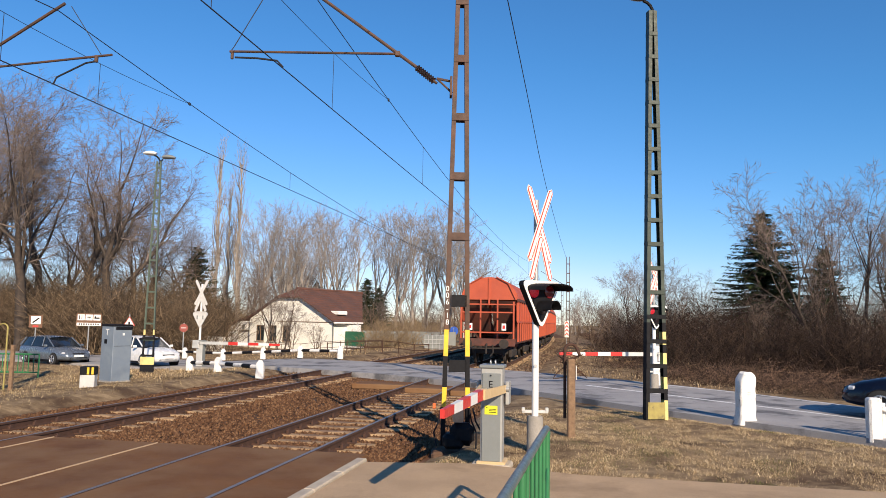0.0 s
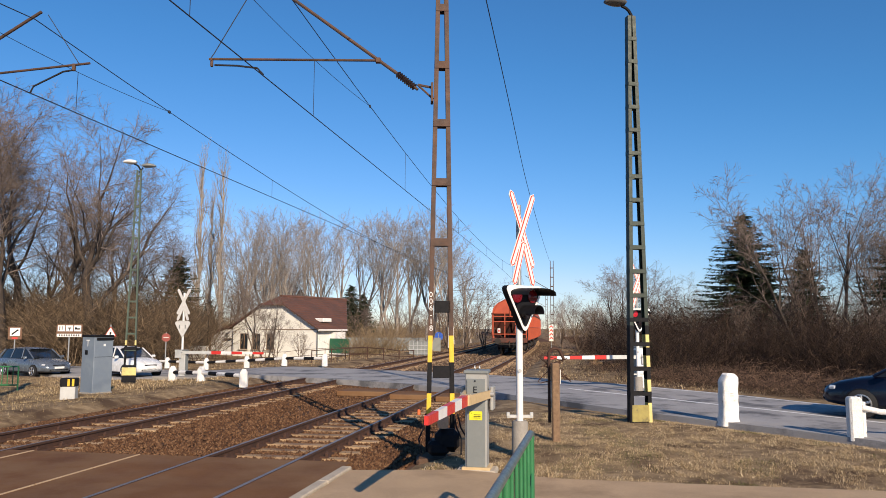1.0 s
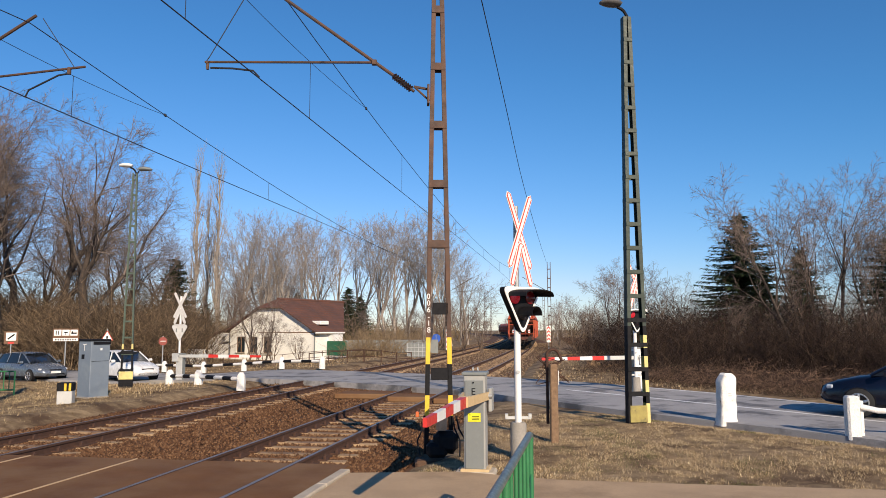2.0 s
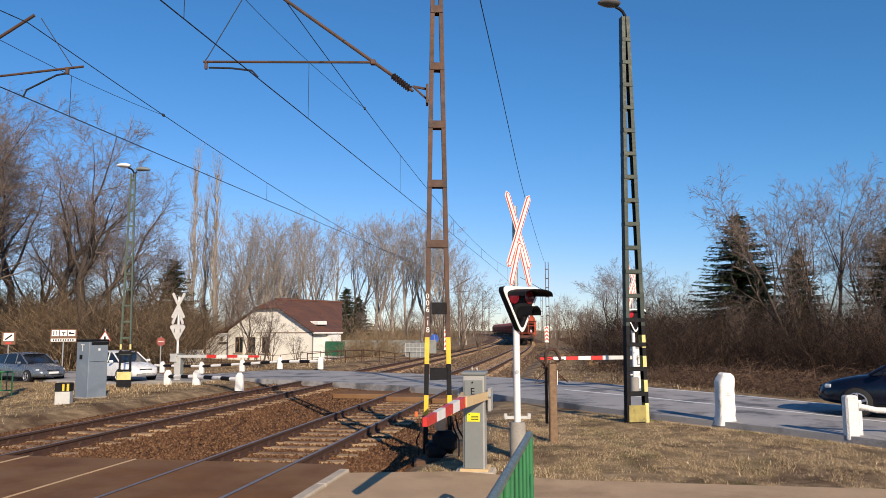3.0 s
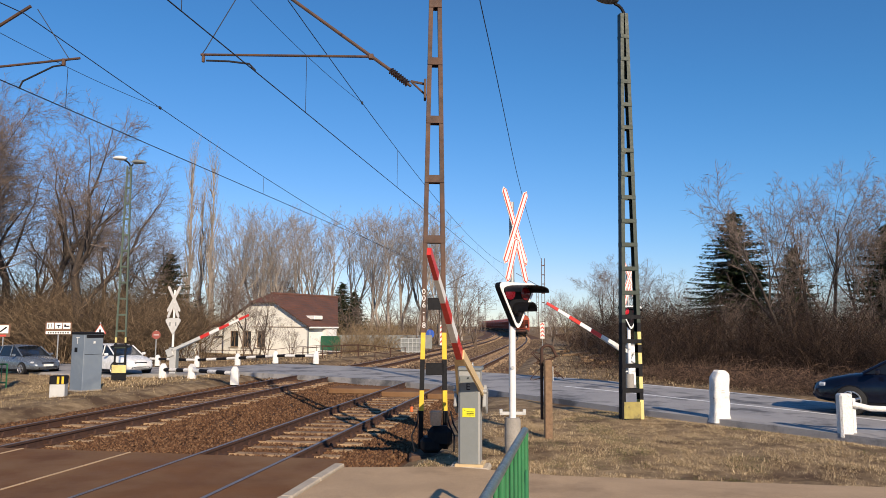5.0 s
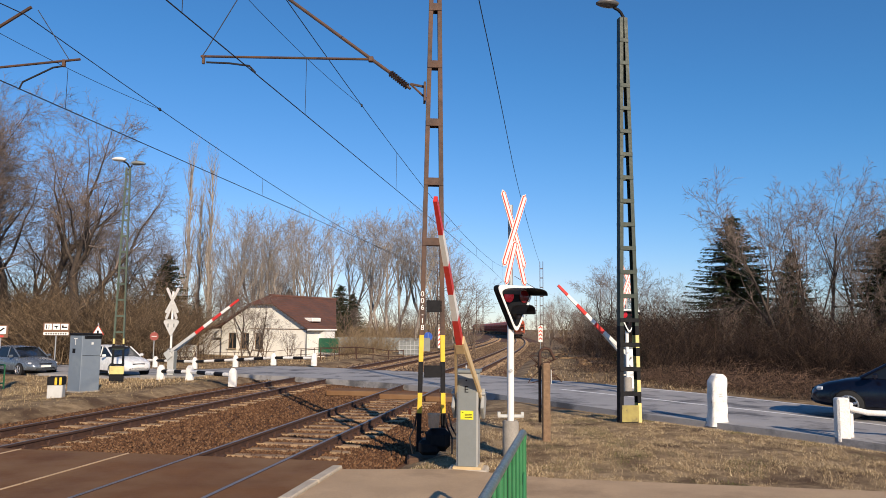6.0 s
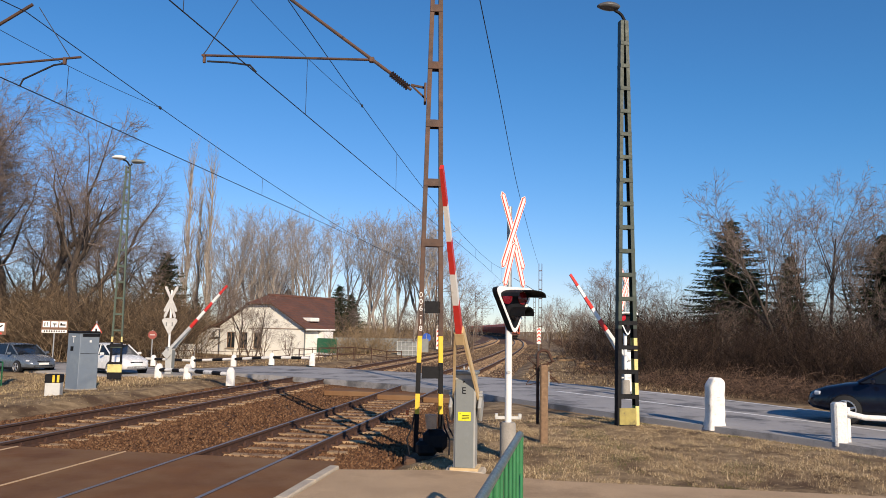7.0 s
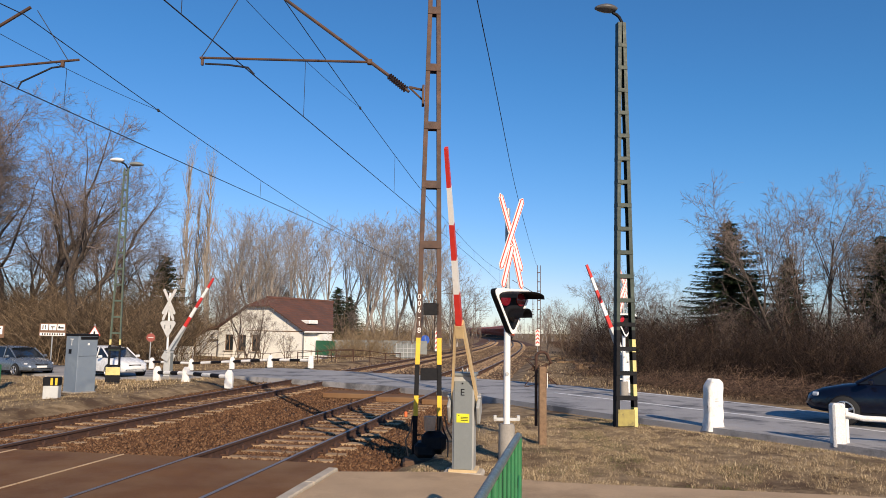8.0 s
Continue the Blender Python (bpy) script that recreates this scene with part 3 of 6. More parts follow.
def overhead():
    hb = MAST + Vector((-0.42, 0.03, 6.14))
    ca, ma = cantilever(hb, "cantilever", "rusty tube cantilever with a ribbed insulator on the mast")
    # the second track's cantilever reaches in from its own mast, which stands outside
    t = thing("cantilever", "rusty tube cantilever over the second track", "cantilever")
    basis = track(0.95, TRACK_B)[0]
    at = lambda r, z: basis + LEFT * r + Vector((0, 0, z))
    part("registration_tube", Mesh().tube([at(-1.05, 6.93), at(2.6, 6.78)], 0.024, 8).box(at(-0.72, 6.87), (0.06, 0.06, 0.14), 0.01), M_MASTRUST, t, "rusty horizontal tube", True)
    part("steady_arm", Mesh().tube([at(-0.72, 6.82), at(-0.5, 6.80), at(0.12, 6.55), at(0.18, 6.43)], 0.018, 6), M_WIRE, t)
    part("diagonal_tube", Mesh().tube([at(2.9, 6.5), at(0.05, 8.02)], 0.03, 8), M_MASTRUST, t, "rusty diagonal tube", True)
    part("stay_wire", Mesh().tube([at(-0.85, 6.9), at(-0.1, 7.95)], 0.008, 5), M_WIRE, t)
    mast_b = track(0.95, TRACK_B - 3.0)[0]
    lattice_mast("catenary_mast", "rust-brown steel lattice mast beside the second track", pose(mast_b.x, mast_b.y, -0.4), 9.4, 0.5, 0.22, 0.115, 1.035, M_MASTRUST, M_MASTRUST)
    cb, mb = at(0.18, 6.42), at(0.05, 7.88)
    for c, m_, u in ((ca, ma, 0.0), (cb, mb, TRACK_B)):
        s_here = across(c.x, c.y)[0]
        spans = [(s_here - 68, s_here), (s_here, s_here + 68), (s_here + 68, s_here + 130), (s_here + 130, s_here + 180)]
        off_c = across(c.x, c.y)[1]
        # the stitch wire that hangs under the support, with its two droppers
        half, dip, hang = (7.0, 0.34, 2.6) if u == 0 else (4.8, 0.2, 1.3)
        drop = 4 * 1.56 * (half / 68) * (1 - half / 68)
        sag = lambda e: m_.z - drop - dip * (1 - (e / half) ** 2)
        wire("stitch_wire", "thin stitch wire under the messenger wire", [track(s_here + e, off_c, sag(e))[0] for e in np.linspace(-half, half, 15)], 0.006)
        for e in (-half, half):
            p = track(s_here + e, off_c, m_.z - drop)[0]
            tagged(part("wire_clamp", Mesh().box(p, (0.05, 0.10, 0.07), 0.012), M_WIRE, None, "small dark clamp on the messenger wire"), category="clamp", group="wire clamps")
        for e in (-hang, hang):
            wire("dropper", "thin hanger wire between the overhead wires", [track(s_here + e, off_c, sag(e))[0], track(s_here + e, off_c, c.z)[0]], 0.006)
        for k, (a, b) in enumerate(spans):
            cpts, mpts = [], []
            for i in range(25):
                f = i / 24
                s = a + (b - a) * f
                cpts.append(track(s, off_c, c.z)[0])
                mpts.append(track(s, off_c, m_.z - 4 * 1.56 * f * (1 - f))[0])
            wire("contact_wire", "thin dark contact wire over the track", cpts, 0.011)
            wire("messenger_wire", "sagging dark messenger wire over the track", mpts, 0.010)
            for f in (0.17, 0.33, 0.5, 0.67, 0.83):
                i = round(f * 24)
                wire("dropper", "thin hanger wire between the overhead wires", [cpts[i], mpts[i]], 0.006)
    return ca, ma


def smooth3(pts, n=5):
    out = []
    P = [Vector(p) for p in pts]
    for i in range(len(P) - 1):
        a, b, c, d = P[max(i - 1, 0)], P[i], P[i + 1], P[min(i + 2, len(P) - 1)]
        for k in range(n):
            t = k / n
            out.append(0.5 * (2 * b + (c - a) * t + (2 * a - 5 * b + 4 * c - d) * t * t + (3 * b - a - 3 * c + d) * t ** 3))
    return out + [P[-1]]


def power_line():
    pts = smooth3([(-6.2, -30, 9.5), (0.8, 15, 9.02), (3.5, 32.5, 8.6), (7, 54.5, 8.7), (10.9, 79, 9.25)], 8)
    wire("power_line", "thin dark power line beside the railway", pts, 0.012)


def far_masts():
    """Simple catenary masts further along the line."""
    for s, u in ((69, 3.0), (69, -8.2), (131, 3.0), (131, -8.2), (181, 3.0), (181, -8.2)):
        p, h = track(s, u)
        t = thing("catenary_mast", "slim rusty lattice mast beside the far tracks", "mast", pose(p.x, p.y, -0.3, 0, 0, -math.degrees(h)), "far catenary masts")
        for x in (-0.16, 0.16):
            part("leg", Mesh().box((x, 0, 4.8), (0.07, 0.12, 9.6), 0.01), M_MASTRUST, t)
        for k in range(9):
            part("batten_plate", Mesh().box((0, -0.067, 0.8 + k), (0.3, 0.012, 0.1)), M_MASTRUST, t)
        d = -1 if u > 0 else 1
        arm = Mesh().tube([(0, 0, 6.4), (d * 3.2, 0, 6.55)], 0.025, 6).tube([(0, 0, 6.3), (d * 2.9, 0, 8.0)], 0.03, 6)
        part("cantilever_arm", arm, M_MASTRUST, t)


def street_lamp_mast(m, h, label, slim=False):
    Y, B, G = M_PALEYELLOW, M_BLACK, M_MASTGREEN
    bands = [(0.0, Y), (0.42, B), (0.62, Y), (0.92, B), (1.16, Y), (1.44, B), (1.62, Y), (1.90, B), (2.1, G)]
    if slim:
        bands = [(0.0, B), (1.42, Y), (1.62, M_LAMPGREEN)]
    g = M_LAMPGREEN if slim else M_MASTGREEN
    t = lattice_mast("lamp_mast", label, m, h, 0.46 if slim else 0.52, 0.19, 0.055 if slim else 0.085, 0.62 if slim else 0.535, g, lambda z: M_BLACK if z < (1.2 if slim else 2.3) else g, 0.62, 0.07 if slim else 0.09, 0.09 if slim else 0.16, bands, 0.25, not slim)
    if slim:
        part("foot_plate", Mesh().box((0, -0.075, 0.13), (0.52, 0.05, 0.26), 0.006), M_BLACK, t, "black foot plate")
        part("foot_plate", Mesh().box((0, -0.078, 0.42), (0.52, 0.05, 0.30), 0.006), M_PALEYELLOW, t, "faded yellow foot plate")
        part("foot_plate", Mesh().box((0, -0.075, 1.30), (0.46, 0.02, 0.12), 0.004), M_BLACK, t, "black joint plate")
    else:
        # this face gets less sun: its yellow is darkened in the colour
        part("foot_plate", Mesh().box((-0.02, -0.09, 0.20), (0.40, 0.012, 0.36), 0.004), M_OCHRE, t, "yellow foot plate, darkened to ochre for its weak sun")
    arm = Mesh().tube([(0.06, 0, h - 0.25), (0.05, 0, h), (-0.03, 0, h + 0.14), (-0.1, 0, h + 0.2), (-0.2, 0, h + 0.24)], 0.035, 8)
    part("lamp_arm", arm, M_BLACK, t, "bent black steel arm", True)
    head = Mesh()
    pts, rs = [], []
    for i in range(9):
        f = i / 8
        pts.append((-0.12 - 0.5 * f, 0, h + 0.27 + 0.05 * sin(f * pi)))
        rs.append(0.03 + 0.13 * sin(pi * min(1, 0.12 + 0.85 * f)) ** 0.7)
    head.tube(pts, rs, 12)
    lh = part("lamp_head", head, M_WHITE if slim else mat("grey_lamp_housing", (0.10, 0.10, 0.10), None, 6, 0.4), t, "teardrop lamp head", True)
    lh.matrix_basis = Matrix.Translation((0, 0, h * 0.45 + 0.15)) @ Matrix.Diagonal((1, 1.1, 0.55, 1))
    if slim:
        other = part("lamp_head", head, M_BOXGREY, t, "teardrop lamp head", True)
        other.matrix_basis = Matrix.Translation((0, 0, h * 0.45 + 0.02)) @ Matrix.Diagonal((-1, 1.1, 0.55, 1))
        part("lamp_arm", Mesh().tube([(0, 0, h - 0.1), (0.14, 0, h + 0.1)], 0.03, 6), M_BLACK, t)
    return t


make_mast_a()
overhead()
power_line()
far_masts()
street_lamp_mast(pose(4.21, 16.34, -0.02, 0, 0, 12), 9.2, "dark green lattice lamp mast with yellow and black foot bands")


# ---- barriers ----
M_BOXSIDE = mat("pale_grey_cabinet_side", (0.36, 0.36, 0.335), (0.30, 0.30, 0.285), 4, 0.5, bump=0.05)
M_LIME = mat("lime_yellow_sticker_film", (0.74, 0.70, 0.03), None, 9, 0.5, bump=0)


def barrier(label, x, y, z, az, boom_len, frame_mat, body_mat, side_mat, letter=None, rot=0.0, body=(0.31, 0.32, 1.36), group="crossing barriers"):
    """Drive cabinet with a lifting boom on two converging arms; the boom points along local x."""
    t = thing("level_crossing_barrier", label, "barrier", pose(x, y, z, 0, 0, math.degrees(math.atan2(az[1], az[0]))), group)
    w, d, h = body
    cab = part("cabinet", Mesh().box((-0.02, 0, h / 2), (d, w, h), 0.012), side_mat, t, "sheet-metal drive cabinet")
    part("door", Mesh().box((d / 2 - 0.012, 0.0, h / 2 - 0.02), (0.022, w - 0.045, h - 0.12), 0.006), body_mat, cab, "flat painted cabinet door")
    part("lid", Mesh().box((-0.02, 0, h + 0.015), (d + 0.05, w + 0.05, 0.05), 0.012), body_mat, cab, "overhanging cabinet lid")
    part("plinth", Mesh().box((-0.02, 0, 0.015), (d + 0.10, w + 0.10, 0.05), 0.01), frame_mat, cab, "painted foot plate")
    part("base_slab", Mesh().box((0, 0, -0.07), (0.46, 0.58, 0.15), 0.03), M_CURB, t, "chipped pale concrete slab")
    if letter:
        text_on(letter, 0.135, pose(d / 2 + 0.002, -0.01, h - 0.24, 90, 0, 90), M_BLACK, cab)
        part("lock", Mesh().tube([(d / 2 - 0.005, -0.01, h - 0.11), (d / 2 + 0.012, -0.01, h - 0.11)], 0.012, 10), M_BLACK, cab, "round black lock")
        st = part("warning_sticker", Mesh().box((d / 2 + 0.0015, 0.0, h - 0.60), (0.004, 0.185, 0.125), 0.0), M_LIME, cab, "yellow warning sticker")
        for k in range(4):
            part("print", Mesh().box((d / 2 + 0.0045, 0.02 if k else -0.06, h - 0.565 - 0.022 * k), (0.002, 0.10 if k else 0.02, 0.008)), M_BLACK, st, "line of small print")
        for k in (-0.022, 0.022):
            ring = [(cos(a) * 0.03, k, h + 0.07 + sin(a) * 0.03) for a in np.linspace(0, 2 * pi, 15)]
            part("lifting_eye", Mesh().tube([(-0.02 + p[0], p[1] * 1.6, p[2]) for p in ring], 0.009, 6), M_GALV, cab, "steel lifting ring", True)
    # boom, modelled level, hinge at the origin
    sec = 1.28
    L = boom_len
    me = Mesh()
    half = w / 2 + 0.02
    for s in (-1, 1):
        me.add([(-0.1, s * half, -0.055), (-0.1, s * (half + 0.03), -0.055), (-0.1, s * (half + 0.03), 0.055), (-0.1, s * half, 0.055),
                (sec, s * 0.03, -0.065), (sec, s * 0.062, -0.065), (sec, s * 0.062, 0.065), (sec, s * 0.03, 0.065)],
               [(0, 1, 2, 3), (7, 6, 5, 4), (0, 4, 5, 1), (1, 5, 6, 2), (2, 6, 7, 3), (3, 7, 4, 0)])
    me.box((sec - 0.12, 0, 0), (0.22, 0.13, 0.14), 0.01)
    boom = part("boom", me, frame_mat, t, "lifting boom on two converging arms")
    n = 5
    step = (L - sec) / n
    for i in range(n):
        a, b = sec + i * step - 0.03, sec + (i + 1) * step - 0.03
        ha, hb = 0.068 - 0.005 * i, 0.068 - 0.005 * (i + 1)
        wa, wb = 0.042 - 0.004 * i, 0.042 - 0.004 * (i + 1)
        s = Mesh().add([(a, -wa, -ha), (a, wa, -ha), (a, wa, ha), (a, -wa, ha), (b, -wb, -hb), (b, wb, -hb), (b, wb, hb), (b, -wb, hb)],
                       [(0, 1, 2, 3), (7, 6, 5, 4), (0, 4, 5, 1), (1, 5, 6, 2), (2, 6, 7, 3), (3, 7, 4, 0)])
        part("stripe", s, M_WHITE if i % 2 else M_RED, boom, "white boom section" if i % 2 else "red boom section")
    for s in (-1, 1):
        cw = Mesh().box((-0.16, s * (half + 0.035), -0.06), (0.30, 0.05, 0.34), 0.012)
        part("counterweight", cw, side_mat, boom, "grey counterweight plate")
        part("hinge_pin", Mesh().tube([(0, s * (half - 0.06), 0), (0, s * (half + 0.07), 0)], 0.03, 10), M_GALV, boom, "steel hinge pin")
    boom.matrix_basis = pose(0, 0, 1.05)
    return boom


BOOM_E = barrier("level crossing barrier with grey cabinet, cream arms and red-white boom", 0.45, 10.86, 0.0, (-0.165, -0.986), 3.84, M_CREAM, M_BOXGREY, M_BOXSIDE, "E")
BOOM_R = barrier("level crossing barrier with white and grey cabinet beyond the road", 6.52, 25.4, 0.0, (-0.942, -0.336), 3.62, M_BOXLIGHT, M_BOXGREY, M_WHITE, None)
BOOM_L = barrier("level crossing barrier with grey arms near the second crossing sign", -11.05, 31.0, -0.1, (0.975, -0.222), 3.65, M_BOXLIGHT, M_BOXGREY, M_BOXLIGHT, None, 0.0, (0.26, 0.28, 1.12))


# ---- crossing signals ----
def rounded(pts, r, n=5):
    """Outline with its corners rounded off."""
    out = []
    k = len(pts)
    for i in range(k):
        p, a, b = Vector(pts[i]), Vector(pts[i - 1]), Vector(pts[(i + 1) % k])
        u, v = (a - p).normalized(), (b - p).normalized()
        for j in range(n + 1):
            f = j / n
            q = (p + u * r * (1 - f)) * (1 - f) + (p + v * r * f) * f + Vector((0, 0))
            out.append((q.x, q.y))
    return out


M_REDGLOW = mat("lit_red_lens", (0.38, 0.015, 0.025), None, 20, 0.3, bump=0, emit=(1, 0.02, 0.05), glow=0.12)
M_REDLENS = mat("unlit_red_lens", (0.17, 0.012, 0.018), None, 20, 0.2, bump=0)
M_SIGNRED = mat("sign_red_film", (0.66, 0.07, 0.045), None, 12, 0.5, bump=0)
# sign red with the shade of a backlit disc put into the colour
M_SHADEDRED = mat("shaded_sign_red", (0.30, 0.06, 0.04), (0.22, 0.05, 0.04), 6, 0.6, bump=0)
M_SIGNBACK = mat("pale_sign_back", (0.55, 0.54, 0.52), None, 6, 0.6, bump=0)
M_SIGNWHITE = mat("sign_white_film", (0.86, 0.82, 0.76), (0.8, 0.77, 0.72), 4, 0.5, bump=0)


def crossbuck(parent, m, s=1.0, lower=True, pale=False):
    """Two crossed boards, and the lower open pair of a line with several tracks."""
    def bar(length, width, y, material, mm, name, par, label=""):
        hw, hl = width / 2, length / 2
        poly = [(-hw, -hl + hw), (0, -hl), (hw, -hl + hw), (hw, hl - hw), (0, hl), (-hw, hl - hw)]
        return part(name, Mesh().prism(poly, 0.012, mm @ pose(0, y, 0)), material, par, label)

    def board(mm, length):
        b = bar(length, 0.128 * s, 0, M_SIGNBACK if pale else M_SIGNWHITE, mm, "crossing_board", parent, "white board with a red border")
        if not pale:
            bar(length - 0.03 * s, 0.104 * s, -0.004, M_SIGNRED, mm, "border", b, "red border")
            bar(length - 0.075 * s, 0.056 * s, -0.008, M_SIGNWHITE, mm, "field", b, "white field")

    for k, ang in enumerate((-25.5, 25.5)):
        board(m @ pose(0, -0.015 * k, 0, 0, ang, 0), 1.40 * s)
    if lower:
        for ang in (-20, 20):
            board(m @ pose(-0.13 * s * ang / 20, -0.028 - 0.007 * (ang > 0), -0.56 * s, 0, ang, 0), 0.80 * s)


def crossing_signal(label, x, y, z, rz, stump=0.52, top=4.05, small=1.0, lit=True, pale=False, board_z=2.36, cross_z=3.63, lower=True):
    t = thing("crossing_signal", label, "crossing signal", pose(x, y, z), "crossing signals")
    st = Mesh().tube([(0, 0, -0.25), (0, 0, stump - 0.03), (0, 0, stump)], [0.135, 0.13, 0.11], 20)
    part("concrete_stump", st, M_CONC, t, "round concrete stump", True)
    br = Mesh().box((0, 0, stump + 0.07), (0.42, 0.03, 0.05), 0.005).box((-0.19, 0, stump + 0.1), (0.05, 0.05, 0.07), 0.005).box((0.19, 0, stump + 0.1), (0.05, 0.05, 0.07), 0.005)
    part("clamp", br, M_BOXLIGHT, t, "pale steel cross clamp")
    part("lower_pole", Mesh().tube([(0, 0, stump), (0, 0, board_z - 0.3)], 0.055, 14), M_WHITE, t, "white painted pole", True)
    part("upper_pole", Mesh().tube([(0, 0, board_z - 0.3), (0, 0, top)], 0.042, 12), M_GALV, t, "grey steel pole", True)
    part("pole_tag", Mesh().tube([(0.0, -0.058, 1.32), (0.0, -0.066, 1.32)], 0.03, 10), M_GALV, t, "small round tag")
    m = pose(0, 0, board_z, 0, 0, rz - 6) @ pose(0, 0.04, 0)
    tri = rounded([(-0.46, 0.34), (0, -0.46), (0.46, 0.34)], 0.15)
    edge = part("backboard", Mesh().prism(tri, 0.11, m @ pose(0, -0.115, 0), 0.0), M_BLACK, t, "black triangular signal backboard")
    rim = Mesh()
    k = len(tri)
    inner = [(a * 0.80, b * 0.80 - 0.012) for a, b in tri]
    rim.add([m @ Vector((a, -0.178, b)) for a, b in tri] + [m @ Vector((a, -0.178, b)) for a, b in inner] + [m @ Vector((a, -0.166, b)) for a, b in tri],
            [(i, (i + 1) % k, (i + 1) % k + k, i + k) for i in range(k)] + [(i, i + 2 * k, (i + 1) % k + 2 * k, (i + 1) % k) for i in range(k)])
    part("rim", rim, M_WHITE, edge, "white border band")
    for i, (lx, lz, r) in enumerate(((-0.175, 0.165, 0.105), (0.175, 0.165, 0.105), (0.0, -0.10, 0.105))):
        lens = Mesh().tube([m @ Vector((lx, -0.165, lz)), m @ Vector((lx, -0.185, lz)), m @ Vector((lx, -0.20, lz))], [r, r, r * 0.6], 18)
        part("lens", lens, (M_REDGLOW if (i == 0 and lit) else M_REDLENS if i < 2 else M_GLASSDARK), edge, "red warning lens" if i < 2 else "dark clear lens", True)
        if i < 2:
            continue
        hood = Mesh()
        vs, fs = [], []
        n = 12
        a0, a1 = (radians(-15), radians(195))
        for ln, rr in ((0.165, r * 1.16), (0.165 + 0.33 * small, r * 1.10)):
            for q in (1.0, 0.95):
                for j in range(n + 1):
                    a = a0 + (a1 - a0) * j / n
                    vs.append(m @ Vector((lx + cos(a) * rr * q, -ln, lz + sin(a) * rr * q)))
        c = n + 1
        for j in range(n):
            fs += [(j, j + 1, 2 * c + j + 1, 2 * c + j), (c + j, 3 * c + j, 3 * c + j + 1, c + j + 1), (2 * c + j, 2 * c + j + 1, 3 * c + j + 1, 3 * c + j)]
        fs += [(0, 2 * c, 3 * c, c), (n, c + n, 3 * c + n, 2 * c + n)]
        part("hood", hood.add(vs, fs), M_BLACK, edge, "black lens hood", True)
    # one broad curved visor over both red lenses
    vs, fs = [], []
    n = 16
    for ln, drop in ((0.166, 0.0), (0.166 + 0.40 * small, 0.015)):
        for q in (0.0, 0.014):
            for j in range(n + 1):
                a = pi * j / n
                vs.append(m @ Vector((-cos(a) * (0.325 - q), -ln, 0.185 + (0.115 - q) * sin(a) ** 0.55 - drop)))
    c = n + 1
    for j in range(n):
        fs += [(j, j + 1, 2 * c + j + 1, 2 * c + j), (c + j, 3 * c + j, 3 * c + j + 1, c + j + 1), (2 * c + j, 2 * c + j + 1, 3 * c + j + 1, 3 * c + j)]
    fs += [(0, 2 * c, 3 * c, c), (n, c + n, 3 * c + n, 2 * c + n)]
    part("visor", Mesh().add(vs, fs), M_BLACK, edge, "wide black visor over both lenses", True)
    crossbuck(t, pose(0, 0, cross_z, 0, 0, rz) @ pose(0, -0.07, 0), 1.0, lower, pale)
    return t


crossing_signal("crossing signal with red-bordered crossed boards and triangular lamp board", 1.19, 12.11, 0, 46)
crossing_signal("crossing signal behind the lattice mast beyond the road", 6.05, 23.6, -0.05, 28, 0.55, 3.9, 0.4)


def small_crossbuck():
    """The sign on the second road arm, seen from behind."""
    t = thing("crossing_sign", "pale crossing sign seen from its unpainted back", "traffic sign", pose(-12.0, 33.4, -0.2))
    part("pole", Mesh().tube([(0, 0, -0.1), (0, 0, 3.75)], 0.05, 10), M_WHITE, t, "white steel pole", True)
    m = pose(0, 0, 3.35) @ pose(0, -0.07, 0)
    crossbuck(t, m, 0.92, True, True)
    shield = rounded([(-0.36, 0.22), (0, -0.46), (0.36, 0.22), (0.25, 0.32), (-0.25, 0.32)], 0.08)
    part("shield", Mesh().prism(shield, 0.05, pose(0, -0.08, 2.17)), M_SIGNBACK, t, "pale grey back of the lamp board")
    for x in (-0.13, 0.13):
        part("bolt", Mesh().box((x, -0.115, 2.22), (0.05, 0.02, 0.17), 0.005), M_BOXGREY, t)


small_crossbuck()


# ---- near things ----
def make_railing():
    a, b = Vector((0.84, 7.3, 0)), Vector((-0.03, 2.9, 0))
    d = (b - a).normalized()
    t = thing("railing", "green steel railing with a worn grey handrail", "railing")
    ln = (b - a).length
    part("handrail", Mesh().tube([a + Vector((0, 0, 0.93)), a + d * 0.03 + Vector((0, 0, 0.99)), a + d * 0.1 + Vector((0, 0, 1.0)), b + Vector((0, 0, 1.0))], 0.033, 12), M_RAILGREY, t, "worn grey-green tube", True)
    part("lower_rail", Mesh().tube([a + Vector((0, 0, 0.12)), b + Vector((0, 0, 0.12))], 0.02, 8), M_GREEN, t)
    n = 13
    for k in range(n):
        p = a + d * (0.03 + ln * k / n)
        if k % 6 == 0:
            part("post", Mesh().tube([p + Vector((0, 0, -0.05)), p + Vector((0, 0, 0.97))], 0.03, 12), M_GREEN, t, "", True)
        else:
            part("baluster", Mesh().tube([p + Vector((0, 0, 0.12)), p + Vector((0, 0, 0.98))], 0.018, 10), M_GREEN, t, "", True)
    part("brace", Mesh().tube([a + d * 0.05 + Vector((0.01, 0, 0.62)), a + d * 0.42 + Vector((0.03, 0, 0.12))], 0.014, 8), M_GREEN, t, "slanting brace at the end post", True)


